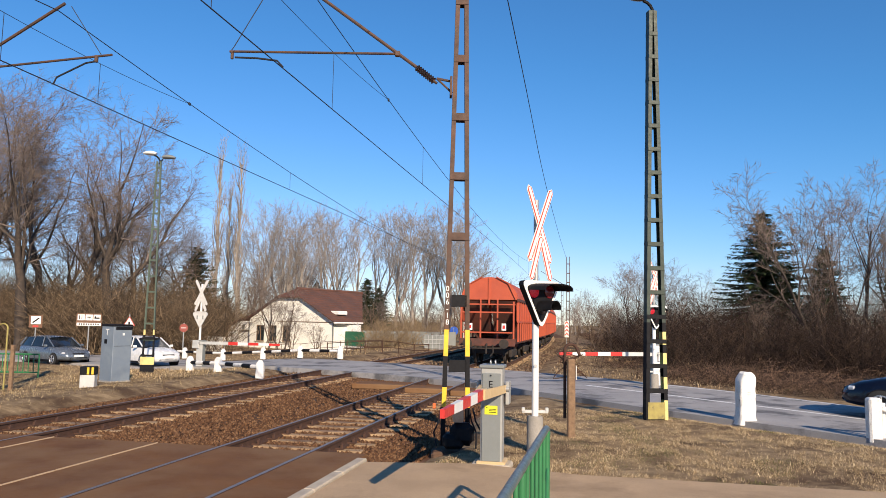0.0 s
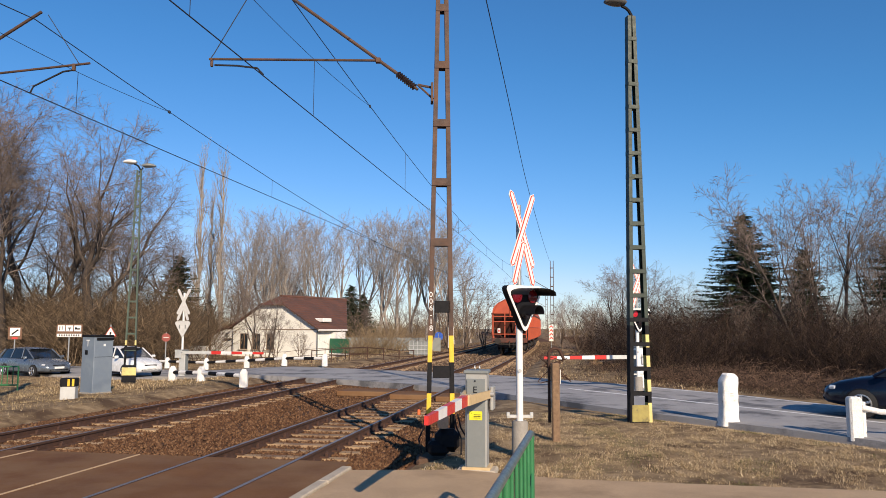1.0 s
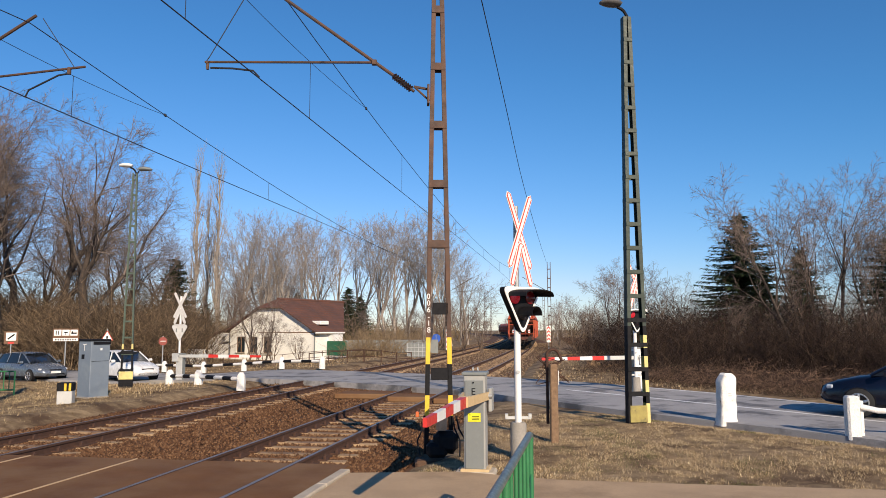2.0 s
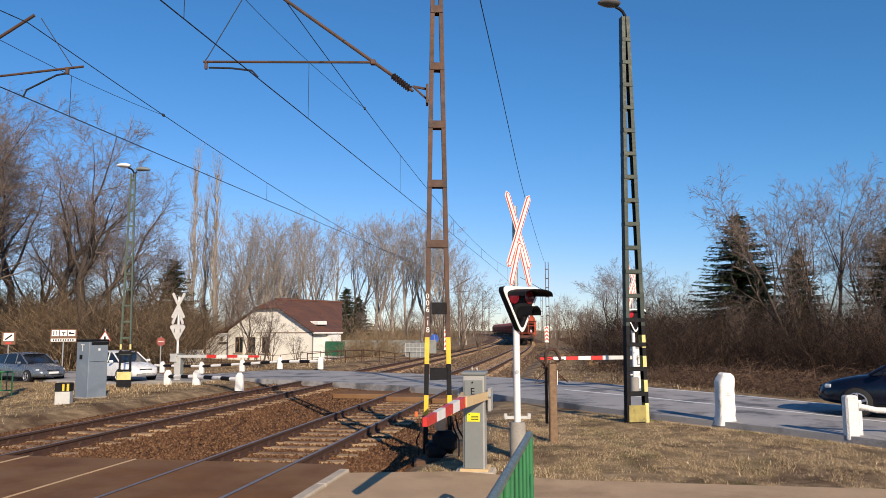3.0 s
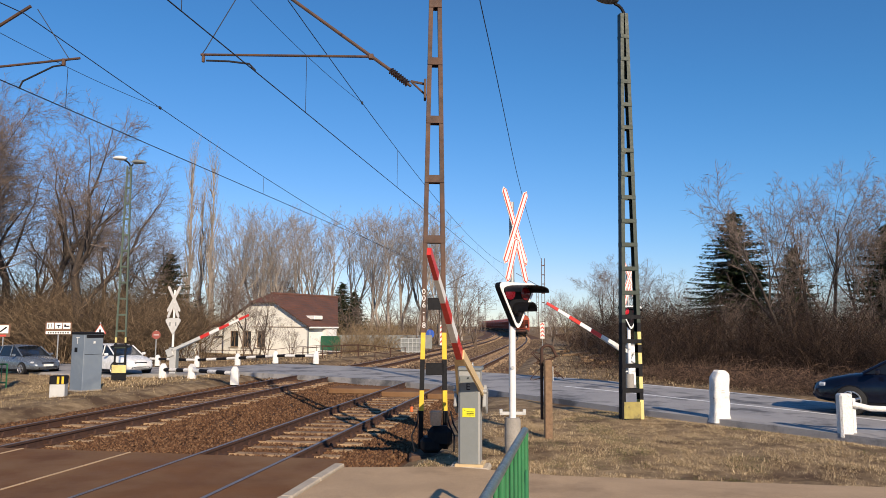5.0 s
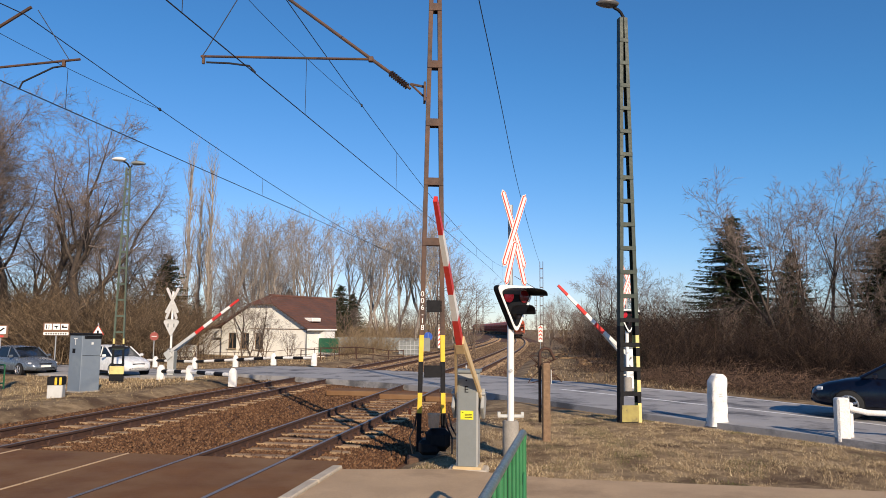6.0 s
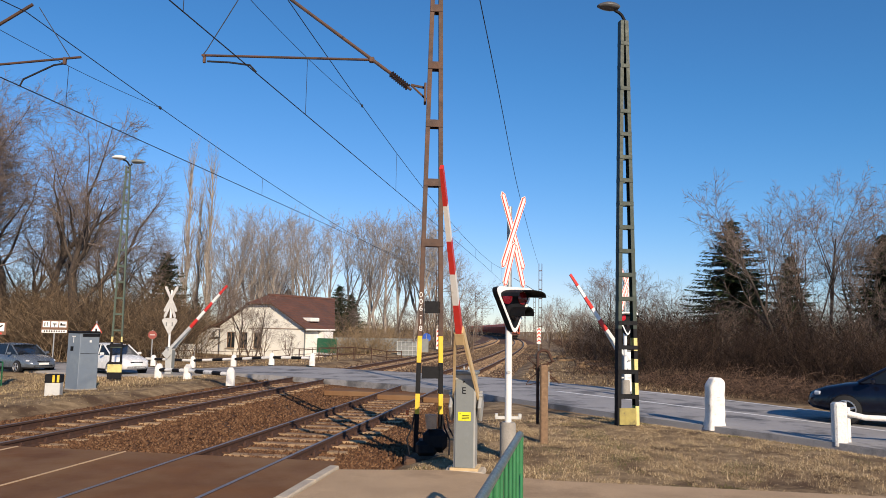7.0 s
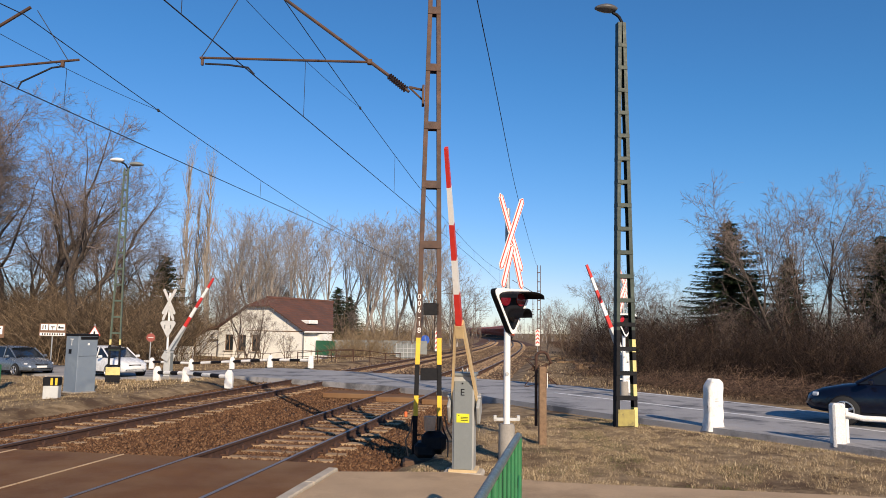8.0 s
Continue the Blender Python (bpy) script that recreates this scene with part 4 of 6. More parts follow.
def lump(w, d, h, seed, lean=0.0, top=0.3, n=10, rings=8, wob=0.03):
    """A weathered upright stone with an uneven rounded top."""
    rng = random.Random(seed)
    me = Mesh()
    vs, fs = [], []
    for j in range(rings + 1):
        f = j / rings
        z = -0.08 + (h + 0.08) * f
        k = 1.0 if f < 1 - top else math.sqrt(max(0.05, 1 - ((f - 1 + top) / top) ** 2 * 0.75))
        k *= 1.06 - 0.08 * f
        for i in range(n):
            a = 2 * pi * i / n
            ex = 0.55
            cx, cy = abs(cos(a)) ** ex * (1 if cos(a) > 0 else -1), abs(sin(a)) ** ex * (1 if sin(a) > 0 else -1)
            vs.append((cx * w / 2 * k + lean * z + rng.uniform(-wob, wob) * w, cy * d / 2 * k + rng.uniform(-wob, wob) * d, z + rng.uniform(-wob, wob) * 0.15))
    for j in range(rings):
        fs += [(j * n + i, j * n + (i + 1) % n, (j + 1) * n + (i + 1) % n, (j + 1) * n + i) for i in range(n)]
    fs.append(tuple(range(rings * n, rings * n + n)))
    return me.add(vs, fs)


def near_things():
    m = Mesh()
    rings, n = 22, 28
    vs, fs = [], []
    for j in range(rings + 1):
        f = j / rings
        z = -0.08 + 1.13 * f
        wide = 0.5 + 0.10 * max(0, 1 - f * 5) + 0.02 * (1 - f)
        close = math.sqrt(max(0.0, 1 - max(0, (f - 0.9) / 0.1) ** 2 * 0.6))
        for i in range(n):
            a = 2 * pi * i / n
            cx, cy = abs(cos(a)) ** 0.4 * (1 if cos(a) > 0 else -1), abs(sin(a)) ** 0.4 * (1 if sin(a) > 0 else -1)
            x, y = cx * 0.375 * wide * close, cy * 0.28 * wide * close
            dent = 0.022 * noise.noise((x * 6, y * 6, z * 5)) + 0.012 * noise.noise((x * 17, y * 17, z * 15))
            chip = 0.75 * max(0, -x - 0.06) * max(0, z - 0.86) / 0.2
            vs.append((x * (1 + dent * 4) + 0.015 * z + chip * 0.5, y * (1 + dent * 4), z - chip - 0.10 * max(0, x) * (z > 0.9)))
    for j in range(rings):
        fs += [(j * n + i, j * n + (i + 1) % n, (j + 1) * n + (i + 1) % n, (j + 1) * n + i) for i in range(n)]
    fs.append(tuple(range(rings * n, rings * n + n)))
    km = part("kilometre_stone", m.add(vs, fs), M_WHITEWASH, None, "tall whitewashed stone marker with chipped edges", True)
    tagged(km, category="stone marker")
    km.matrix_basis = pose(6.14, 16.34, 0, 0, 0, 15)
    for k, (z, w) in enumerate(((0.62, 0.07), (0.57, 0.09))):
        part("inscription", Mesh().box((0.0, -0.152, z), (w, 0.006, 0.016)), M_BOXLIGHT, km, "faint worn inscription")
    # wooden post with a bent pipe
    t = thing("wooden_post", "weathered wooden post with a rusty pipe hoop behind it", "post", pose(1.98, 13.56, 0))
    p = Mesh().box((0, 0, 0.66), (0.14, 0.13, 1.44), 0.02)
    part("post", p, M_WOOD, t, "cracked weathered timber")
    part("metal_strip", Mesh().box((0.09, 0.0, 1.13), (0.012, 0.05, 0.26), 0.002), M_WHITE, t, "small white plate")
    hoop = [(-0.10, 0.1, 0.3), (-0.10, 0.1, 1.54)] + [(0.01 - 0.11 * cos(a), 0.1, 1.54 + 0.10 * sin(a)) for a in np.linspace(0.2, 2.9, 9)] + [(0.17, 0.1, 1.45)]
    part("pipe_hoop", Mesh().tube(hoop, 0.028, 8), M_RUST, t, "bent rusty pipe", True)
    for k in range(4):
        rng = random.Random(k)
        pts = [(rng.uniform(-0.3, -0.1), 0.12, 1.2 + 0.1 * k)] + [(rng.uniform(-0.35, 0.35), 0.15, rng.uniform(1.0, 1.6)) for _ in range(4)]
        part("wire_end", Mesh().tube([tuple(q) for q in smooth3(pts)], 0.008, 5), M_RUST, t, "tangled rusty wire", True)
    # crash barrier posts and rail by the road
    t = thing("road_guard_rail", "whitewashed concrete post with a white guard rail", "guard rail", pose(7.66, 14.1, 0, 0, 0, 0))
    part("post", Mesh().box((0, 0, 0.33), (0.24, 0.20, 0.84), 0.035), M_WHITEWASH, t, "chipped whitewashed post")
    part("post", Mesh().box((0.22, 0.1, 0.30), (0.07, 0.09, 0.70), 0.01), M_WHITEWASH, t, "slim white post")
    part("rail", Mesh().tube([(0.15, 0.02, 0.55), (0.5, 0.0, 0.47), (6.5, -1.6, 0.40)], 0.055, 10), M_WHITEWASH, t, "white tube rail", True)


def curb_strip():
    t = Mesh()
    a = track(-0.62, 1.71)[0]
    b = track(-14, 1.71)[0]
    d = (b - a)
    n = 13
    for i in range(n):
        p = a + d * ((i + 0.5) / n)
        ob = part("kerb_stone", Mesh().box((0, 0, 0), (0.15, d.length / n - 0.012, 0.3), 0.015), M_CURB, None, "pale concrete kerb stone beside the crossing deck")
        ob.matrix_basis = pose(p.x, p.y, -0.115, 0, 0, -math.degrees(HEAD) + random.uniform(-0.4, 0.4))
        tagged(ob, category="kerb stone", group="kerb stones")
    # seams and worn lines on the deck
    for u, s0, s1, w in ((-1.86, -0.15, -14, 0.02), (-3.75, -0.15, -14, 0.02)):
        m_ = Mesh()
        for k in range(12):
            q0, q1 = track(s0 + (s1 - s0) * k / 12, u)[0], track(s0 + (s1 - s0) * (k + 0.97) / 12, u)[0]
            m_.tube([q0 + Vector((0, 0, -0.012)), q1 + Vector((0, 0, -0.012))], w, 6)
        ob = part("deck_edging", m_, M_PATH, None, "worn pale edging strip in the crossing deck")
        tagged(ob, category="edging", kind="structure")
    # heavy rubber and timber slabs where the road meets the rails
    for u0, u1, s in ((-0.66, 0.66, 11.6), (0.84, 2.2, 11.2), (-2.6, -0.84, 12.4)):
        m_ = frame_at(s, (u0 + u1) / 2, -0.09)
        sl = part("crossing_slab", Mesh().box((0, 0, 0), (u1 - u0, 1.2, 0.17), 0.03), M_DECK, None, "dusty heavy slab at the road's edge in the track")
        sl.matrix_basis = m_
        tagged(sl, category="slab", group="crossing slabs")


make_railing()
near_things()
curb_strip()


# ---- across the tracks: cabinets, signs, rails ----
def gz(x, y):
    return ground_z(x, y)


def cabinet_t():
    m = pose(-11.09, 23.4, -0.12, 0, 0, 60)
    t = thing("relay_cabinet", "tall blue-grey relay cabinet on the dry verge", "cabinet", m)
    body = part("body", Mesh().box((0, 0, 0.92), (0.66, 0.62, 1.76), 0.012), M_BLUEGREY, t)
    part("roof", Mesh().box((0, 0, 1.83), (0.70, 0.66, 0.07), 0.015), M_BLACK, body, "dark flat roof")
    part("vent_lid", Mesh().box((0.04, -0.28, 1.74), (0.6, 0.12, 0.09), 0.01), M_BLACK, body, "dark rain lip")
    part("seam", Mesh().box((0.0, -0.3115, 1.18), (0.6, 0.004, 0.012)), M_BLACK, body)
    part("sticker", Mesh().box((0.02, -0.3125, 1.55), (0.07, 0.004, 0.07)), M_WHITE, body, "small white sticker")
    text_on("T", 0.30, pose(-0.3325, 0.02, 1.6, 90, 0, -90), M_WHITE, body)
    part("lock_plate", Mesh().box((-0.332, 0.08, 1.32), (0.006, 0.14, 0.14)), M_BLACK, body, "black lock plate")
    part("plinth", Mesh().box((0, 0, 0.03), (0.72, 0.68, 0.12), 0.02), M_CONC, t)
    t = thing("cable_box", "low grey cable box with a yellow-striped black cap", "cable box", pose(-10.75, 21.1, -0.1, 0, 0, 12))
    part("body", Mesh().box((0, 0, 0.2), (0.4, 0.32, 0.44), 0.015), M_BOXLIGHT, t, "light grey box")
    cap = part("cap", Mesh().box((0, 0, 0.53), (0.42, 0.34, 0.24), 0.02), M_BLACK, t, "black cap")
    for x in (0.02, 0.14):
        part("stripe", Mesh().box((x, -0.172, 0.53), (0.06, 0.004, 0.2)), M_YELLOW, cap, "yellow stripe")


def striped_rail(label, pts, h, step, group):
    """White concrete posts that carry a black and white rail."""
    t = thing("guard_rail", label, "guard rail", None, group)
    for x, y, z in pts:
        p = part("post", lump(0.29, 0.24, h + 0.12, int(x * 10), 0, 0.3, 10, 6, 0.03), M_WHITEWASH, t, "whitewashed concrete post", True)
        p.matrix_basis = pose(x, y, z)
    for (x0, y0, z0), (x1, y1, z1) in zip(pts, pts[1:]):
        a, b = Vector((x0, y0, z0 + h * 0.72)), Vector((x1, y1, z1 + h * 0.72))
        n = max(2, round((b - a).length / step))
        for i in range(n):
            part("rail", Mesh().tube([a + (b - a) * (i / n), a + (b - a) * ((i + 1) / n)], 0.075, 8), M_BLACK if i % 2 else M_WHITEWASH, t)


def sign(name, label, x, y, h, build, pole=M_GALV):
    t = thing(name, label, "traffic sign", pose(x, y, gz(x, y) - 0.05, 0, 0, math.degrees(math.atan2(-x, y)) * 0.6))
    part("pole", Mesh().tube([(0, 0.03, 0), (0, 0.03, h)], 0.035, 8), pole, t, "grey steel pole", True)
    build(t, h)
    return t


def far_signs():
    M_BROWN = mat("brown_sign_film", (0.16, 0.075, 0.035), None, 5, 0.5, bump=0)

    def brown(t, h):
        p = part("panel", Mesh().box((0, 0, h - 0.35), (1.35, 0.03, 0.72), 0.005), M_BROWN, t, "brown tourist sign panel")
        part("border", Mesh().box((0, -0.017, h - 0.22), (1.30, 0.006, 0.38)), M_BROWN, p)
        for k in range(3):
            f = part("pictogram", Mesh().box((-0.42 + 0.42 * k, -0.021, h - 0.22), (0.37, 0.006, 0.33)), M_SIGNWHITE, p, "white pictogram field")
            s = Mesh()
            if k == 0:
                s.box((-0.5, -0.026, h - 0.22), (0.05, 0.005, 0.24)).box((-0.38, -0.026, h - 0.22), (0.04, 0.005, 0.24))
            elif k == 1:
                s.box((0.0, -0.026, h - 0.20), (0.2, 0.005, 0.06)).box((0.0, -0.026, h - 0.28), (0.04, 0.005, 0.14))
            else:
                s.box((0.42, -0.026, h - 0.25), (0.28, 0.005, 0.08)).box((0.33, -0.026, h - 0.18), (0.08, 0.005, 0.08))
            part("pictogram_figure", s, M_BLACK, f)
        part("name_strip", Mesh().box((0, -0.018, h - 0.61), (1.28, 0.006, 0.16)), M_SIGNWHITE, p, "white name strip")
        for k in range(9):
            part("letter_bar", Mesh().box((-0.5 + 0.125 * k, -0.023, h - 0.61), (0.07, 0.004, 0.1)), M_BLACK, p)

    def square(t, h):
        p = part("panel", Mesh().box((0, 0, h - 0.36), (0.72, 0.03, 0.74), 0.005), M_BROWN, t, "brown-edged square panel")
        part("field", Mesh().box((0, -0.018, h - 0.29), (0.52, 0.006, 0.46)), M_SIGNWHITE, p)
        part("figure", Mesh().prism([(-0.2, -0.12), (-0.14, -0.18), (0.2, 0.1), (0.14, 0.16)], 0.006, pose(0, -0.024, h - 0.29)), M_BLACK, p)
        part("strip", Mesh().box((0, -0.018, h - 0.65), (0.3, 0.006, 0.1)), M_RED, p)

    def tri(t, h):
        o = rounded([(-0.34, -0.28), (0, 0.3), (0.34, -0.28)], 0.07)
        p = part("panel", Mesh().prism(o, 0.02, pose(0, 0, h - 0.4)), M_SIGNRED, t, "red-edged warning triangle")
        i = rounded([(-0.275, -0.25), (0, 0.235), (0.275, -0.25)], 0.05)
        part("field", Mesh().prism(i, 0.006, pose(0, -0.013, h - 0.4)), M_SIGNWHITE, p)
        part("symbol", Mesh().box((0, -0.019, h - 0.50), (0.1, 0.004, 0.16)), M_BLACK, p)
        part("plate", Mesh().box((0, 0, h - 0.83), (0.4, 0.02, 0.18), 0.004), M_SIGNWHITE, t, "small white plate")

    def disc(t, h):
        p = part("panel", Mesh().tube([(0, 0.01, h - 0.3), (0, -0.01, h - 0.3)], 0.25, 24), M_SHADEDRED, t, "no-entry disc, its red darkened for a backlit face")
        part("bar", Mesh().box((0, -0.013, h - 0.3), (0.30, 0.006, 0.05)), M_SIGNBACK, p)

    sign("tourist_sign", "brown tourist sign with white pictograms on a grey pole", -21.6, 42, 2.75, brown)
    sign("square_sign", "brown-edged square sign beside the road", -25.3, 43, 2.6, square)
    sign("warning_sign", "red-edged triangular warning sign with a plate", -19.7, 43, 2.75, tri)
    sign("no_entry_sign", "round red no-entry sign beside the road", -17.2, 45, 2.2, disc)


def green_fence(x, y, rz, n, label):
    t = thing("railing", label, "railing", pose(x, y, gz(x, y), 0, 0, rz))
    L = n * 0.2
    for z in (0.25, 0.95):
        part("rail", Mesh().tube([(0, 0, z), (L, 0, z)], 0.03, 8), M_GREEN, t)
    for k in range(n + 1):
        part("baluster" if k % 5 else "post", Mesh().tube([(k * 0.2, 0, 0.0 if k % 5 == 0 else 0.25), (k * 0.2, 0, 0.95)], 0.018 if k % 5 else 0.03, 6), M_GREEN, t)


def across_tracks():
    cabinet_t()
    far = []
    for k in (1.3, 4, 6.7, 9.8, 13, 17):
        x, y = -5.2 - 0.877 * k, 37.6 + 0.48 * k
        far.append((x, y, level(x, y) + 0.1))
    striped_rail("black and white guard rail on whitewashed posts beyond the road", far, 0.44, 0.72, "guard rails")
    near = [(-7.30, 26.6, -0.05), (-9.4, 28.3, -0.05), (-10.9, 29.4, -0.1)]
    striped_rail("short black and white guard rail beside the second track", near, 0.44, 0.5, "guard rails")
    pad = part("barrier_plinth", Mesh().box((0, 0, 0), (2.4, 1.1, 0.4), 0.03), M_CONC, None, "weathered concrete plinth under the far barrier")
    pad.matrix_basis = pose(-10.9, 30.8, -0.22, 0, 0, -12)
    tagged(pad, category="plinth")
    far_signs()
    green_fence(-19.5, 28.3, 3, 15, "green steel tube railing on the far verge")
    t = thing("vent_pipe", "dull ochre bent pipe beside a weathered post", "pipe", pose(-13.1, 20.9, -0.15))
    part("pipe", Mesh().tube([(0, 0, 0), (0, 0, 1.75)] + [(-0.14 + 0.14 * cos(a), 0, 1.75 + 0.13 * sin(a)) for a in np.linspace(0.3, 2.9, 7)], 0.024, 8), M_OCHRE, t, "", True)
    part("post", Mesh().box((0.14, 0.1, 0.6), (0.1, 0.1, 1.35), 0.01), M_WOOD, t)
    street_lamp_mast(pose(-12.24, 28.5, -0.12, 0, 0, 8), 8.3, "green lattice lamp mast with two lamp heads", True)
    # red and white distance boards beside the line
    for px, d, zt in ((11.0, 79, 0.3), (0.25, 62, 0.0)):
        t = thing("distance_board", "narrow white board with red chevrons beside the line", "track sign", pose(px, d, -0.3))
        part("post", Mesh().tube([(0, 0, 0), (0, 0, 2.0)], 0.04, 8), M_GALV, t)
        b = part("board", Mesh().box((0, -0.05, 1.5 + zt), (0.45, 0.02, 1.7), 0.005), M_SIGNWHITE, t)
        for k in range(4):
            part("chevron", Mesh().prism([(-0.24, -0.2), (0, 0.05), (0.24, -0.2), (0.24, 0.02), (0, 0.27), (-0.24, 0.02)], 0.006, pose(0, -0.064, 0.95 + zt + 0.4 * k) @ Matrix.Diagonal((0.8, 1, 0.75, 1))), M_SIGNRED, b, "red chevron")
    t = thing("direction_sign", "round blue arrow sign beside the far road", "traffic sign", pose(-0.9, 70, -0.4))
    part("pole", Mesh().tube([(0, 0, 0), (0, 0, 1.9)], 0.04, 8), M_GALV, t)
    part("disc", Mesh().tube([(0, 0, 1.6), (0, -0.03, 1.6)], 0.42, 20), mat("blue_sign_film", (0.02, 0.10, 0.5), None, 5, 0.5, bump=0), t, "blue disc")
    # heap of scrapped sleepers by the line
    for k in range(9):
        x, y = 9.2 + random.uniform(-0.6, 0.9), 40 + 2.2 * k + random.uniform(-0.6, 0.6)
        ob = part("old_sleeper", Mesh().box((0, 0, 0), (2.4, 0.26, 0.2), 0.02), M_SLEEPER, None, "discarded concrete sleeper on the heap")
        ob.matrix_basis = pose(x, y, gz(x, y) + 0.06, 0, random.uniform(-2, 2), random.uniform(20, 80))
        tagged(ob, category="sleeper", group="discarded sleepers")


# ---- house ----
M_WALL = mat("pale_yellow_render", (0.88, 0.865, 0.79), (0.84, 0.82, 0.74), 1.5, 0.9, bump=0.2, fine=30, c3=(0.7, 0.67, 0.6), big=0.8, mask=(0.6, 0.8))
M_WALLWHITE = mat("white_render", (0.80, 0.79, 0.76), (0.74, 0.73, 0.70), 1.5, 0.9, bump=0.2, fine=30)
M_ROOF = mat("brown_roof_tiles", (0.15, 0.062, 0.04), (0.11, 0.05, 0.034), 3, 0.85, bump=0.3, fine=16, c3=(0.09, 0.045, 0.034), big=0.8)
M_WINDOW = mat("dark_window_glass", (0.03, 0.035, 0.04), None, 3, 0.08, bump=0)
M_SHEET = mat("green_sheet", (0.01, 0.11, 0.055), (0.012, 0.085, 0.045), 2, 0.6, bump=0.1)


def thing_part(name, parent, label):
    """A roof deck that carries its tile courses."""
    return part(name, Mesh().box((0, 3, 2.6), (0.2, 2, 0.1)), M_ROOF, parent, label)


def make_house():
    W, E, R = 9.3, 2.45, 4.95
    t = thing("house", "cream white single-storey house with a brown half-hipped roof", "house", pose(-14.5, 61.25, -0.45, 0, 0, -30))
    hip = R - 0.62
    hw = (R - hip) / (R - E) * W / 2
    openings = [(-3.4, 1.25), (-1.95, 1.25), (-0.35, 1.25)]
    ww, wh = 0.95, 1.35
    # front wall with real openings: piers, aprons and lintels
    front = Mesh()
    xs = [-W / 2] + [v for x, _ in openings for v in (x - ww / 2, x + ww / 2)] + [W / 2]
    zt, zb = 1.25 + wh / 2, 1.25 - wh / 2
    for i in range(0, len(xs), 2):
        front.box(((xs[i] + xs[i + 1]) / 2, 0.15, (zt) / 2), (xs[i + 1] - xs[i], 0.3, zt))
    for x, _ in openings:
        front.box((x, 0.15, zb / 2), (ww, 0.3, zb))
    top = [(-W / 2, zt), (W / 2, zt), (W / 2, E), (hw, hip), (-hw, hip), (-W / 2, E)]
    front.prism(top, 0.3, pose(0, 0.15, 0))
    part("front_wall", front, M_WALL, t, "cream white rendered gable wall")
    # the plot is skewed: the eaves side is short, the ridge runs on
    SIDE, BACK = 2.9, 9.2

    def upright(name, a, b, za, zb, label):
        d = (Vector(b) - Vector(a)).normalized() * 0.25
        n = (-d.y, d.x)
        vs = [(q[0] + o * n[0], q[1] + o * n[1], z) for o in (0, 1) for q, z in ((a, 0), (b, 0), (b, zb), (a, za))]
        part(name, Mesh().add(vs, [(0, 1, 2, 3), (7, 6, 5, 4), (0, 4, 5, 1), (1, 5, 6, 2), (2, 6, 7, 3), (3, 7, 4, 0)]), M_WALLWHITE, t, label)

    upright("side_wall", (W / 2, 0.31), (W / 2, SIDE), E, E, "white rendered side wall")
    upright("side_wall", (-W / 2, BACK), (-W / 2, 0.31), E, E, "white rendered side wall")
    upright("back_wall", (W / 2 - 0.3, SIDE), (0.05, BACK), E, R - 0.1, "white rendered back wall")
    upright("back_wall", (0, BACK), (-W / 2 + 0.3, BACK), R - 0.1, E, "white rendered back wall")
    part("string_course", Mesh().box((1.6, -0.02, 2.28), (6.0, 0.04, 0.06)), M_WOOD, t, "thin dark ledge")
    for x, _ in openings:
        w = part("window", Mesh().box((x, 0.12, 1.25), (ww, 0.04, wh)), M_WINDOW, t, "dark glazed window")
        fr = Mesh()
        for dx in (-ww / 2 + 0.03, 0, ww / 2 - 0.03):
            fr.box((x + dx, 0.085, 1.25), (0.05, 0.05, wh))
        for dz in (-wh / 2 + 0.03, wh / 2 - 0.03):
            fr.box((x, 0.085, 1.25 + dz), (ww, 0.05, 0.05))
        part("window_frame", fr, M_WOOD, w, "brown timber frame")
        part("sill", Mesh().box((x, -0.05, zb - 0.03), (ww + 0.15, 0.14, 0.05), 0.01), M_CURB, w)
    # roof planes with tile courses
    ov, tk = 0.45, 0.1
    y0 = -0.35
    ridge0 = y0 + 1.1
    drop = (R - E) / (W / 2) * ov
    for s in (-1, 1):
        slope = thing_part("roof", t, "brown tiled roof slope")
        n = 14
        for k in range(n):
            me = Mesh()
            f0, f1 = k / n, (k + 1) / n
            def P(f, lift):
                x = s * (W / 2 + ov) * (1 - f)
                z = (E - drop) + (R - E + drop) * f + lift
                return x, z
            (xa, za), (xb, zb_) = P(f0, 0.14), P(f1, 0.10)
            def ystart(z):
                return y0 if z < hip + 0.12 else y0 + (ridge0 - y0) * min(1, (z - hip - 0.12) / (R - hip))
            ya, yb = ystart(za), ystart(zb_)
            y1, y2 = (3.3 + 6.4 * f0, 3.3 + 6.4 * f1) if s > 0 else (9.7, 9.7)
            me.add([(xa, ya, za), (xa, y1, za), (xb, y2, zb_), (xb, yb, zb_), (xa, ya, za - tk), (xa, y1, za - tk), (xb, y2, zb_ - tk), (xb, yb, zb_ - tk)],
                   [(0, 1, 2, 3), (7, 6, 5, 4), (0, 4, 5, 1), (1, 5, 6, 2), (2, 6, 7, 3), (3, 7, 4, 0)])
            part("tile_course", me, M_ROOF, slope)
    hw2 = hw + 0.25
    part("half_hip", Mesh().add([(-hw2, y0, hip + 0.02), (hw2, y0, hip + 0.02), (0, ridge0, R + 0.14), (-hw2, y0, hip - 0.06), (hw2, y0, hip - 0.06), (0, ridge0, R)],
                                [(0, 1, 2), (3, 5, 4), (0, 3, 4, 1), (1, 4, 5, 2), (2, 5, 3, 0)]), M_ROOF, t, "small tiled hip")
    part("ridge", Mesh().tube([(0, ridge0, R + 0.12), (0, 9.7, R + 0.12)], 0.13, 8), M_ROOF, t, "ridge tiles")
    part("gutter", Mesh().tube([(W / 2 + ov, y0, E - drop + 0.03), (W / 2 + ov, 3.3, E - drop + 0.03)], 0.07, 8), M_WALLWHITE, t, "white gutter")
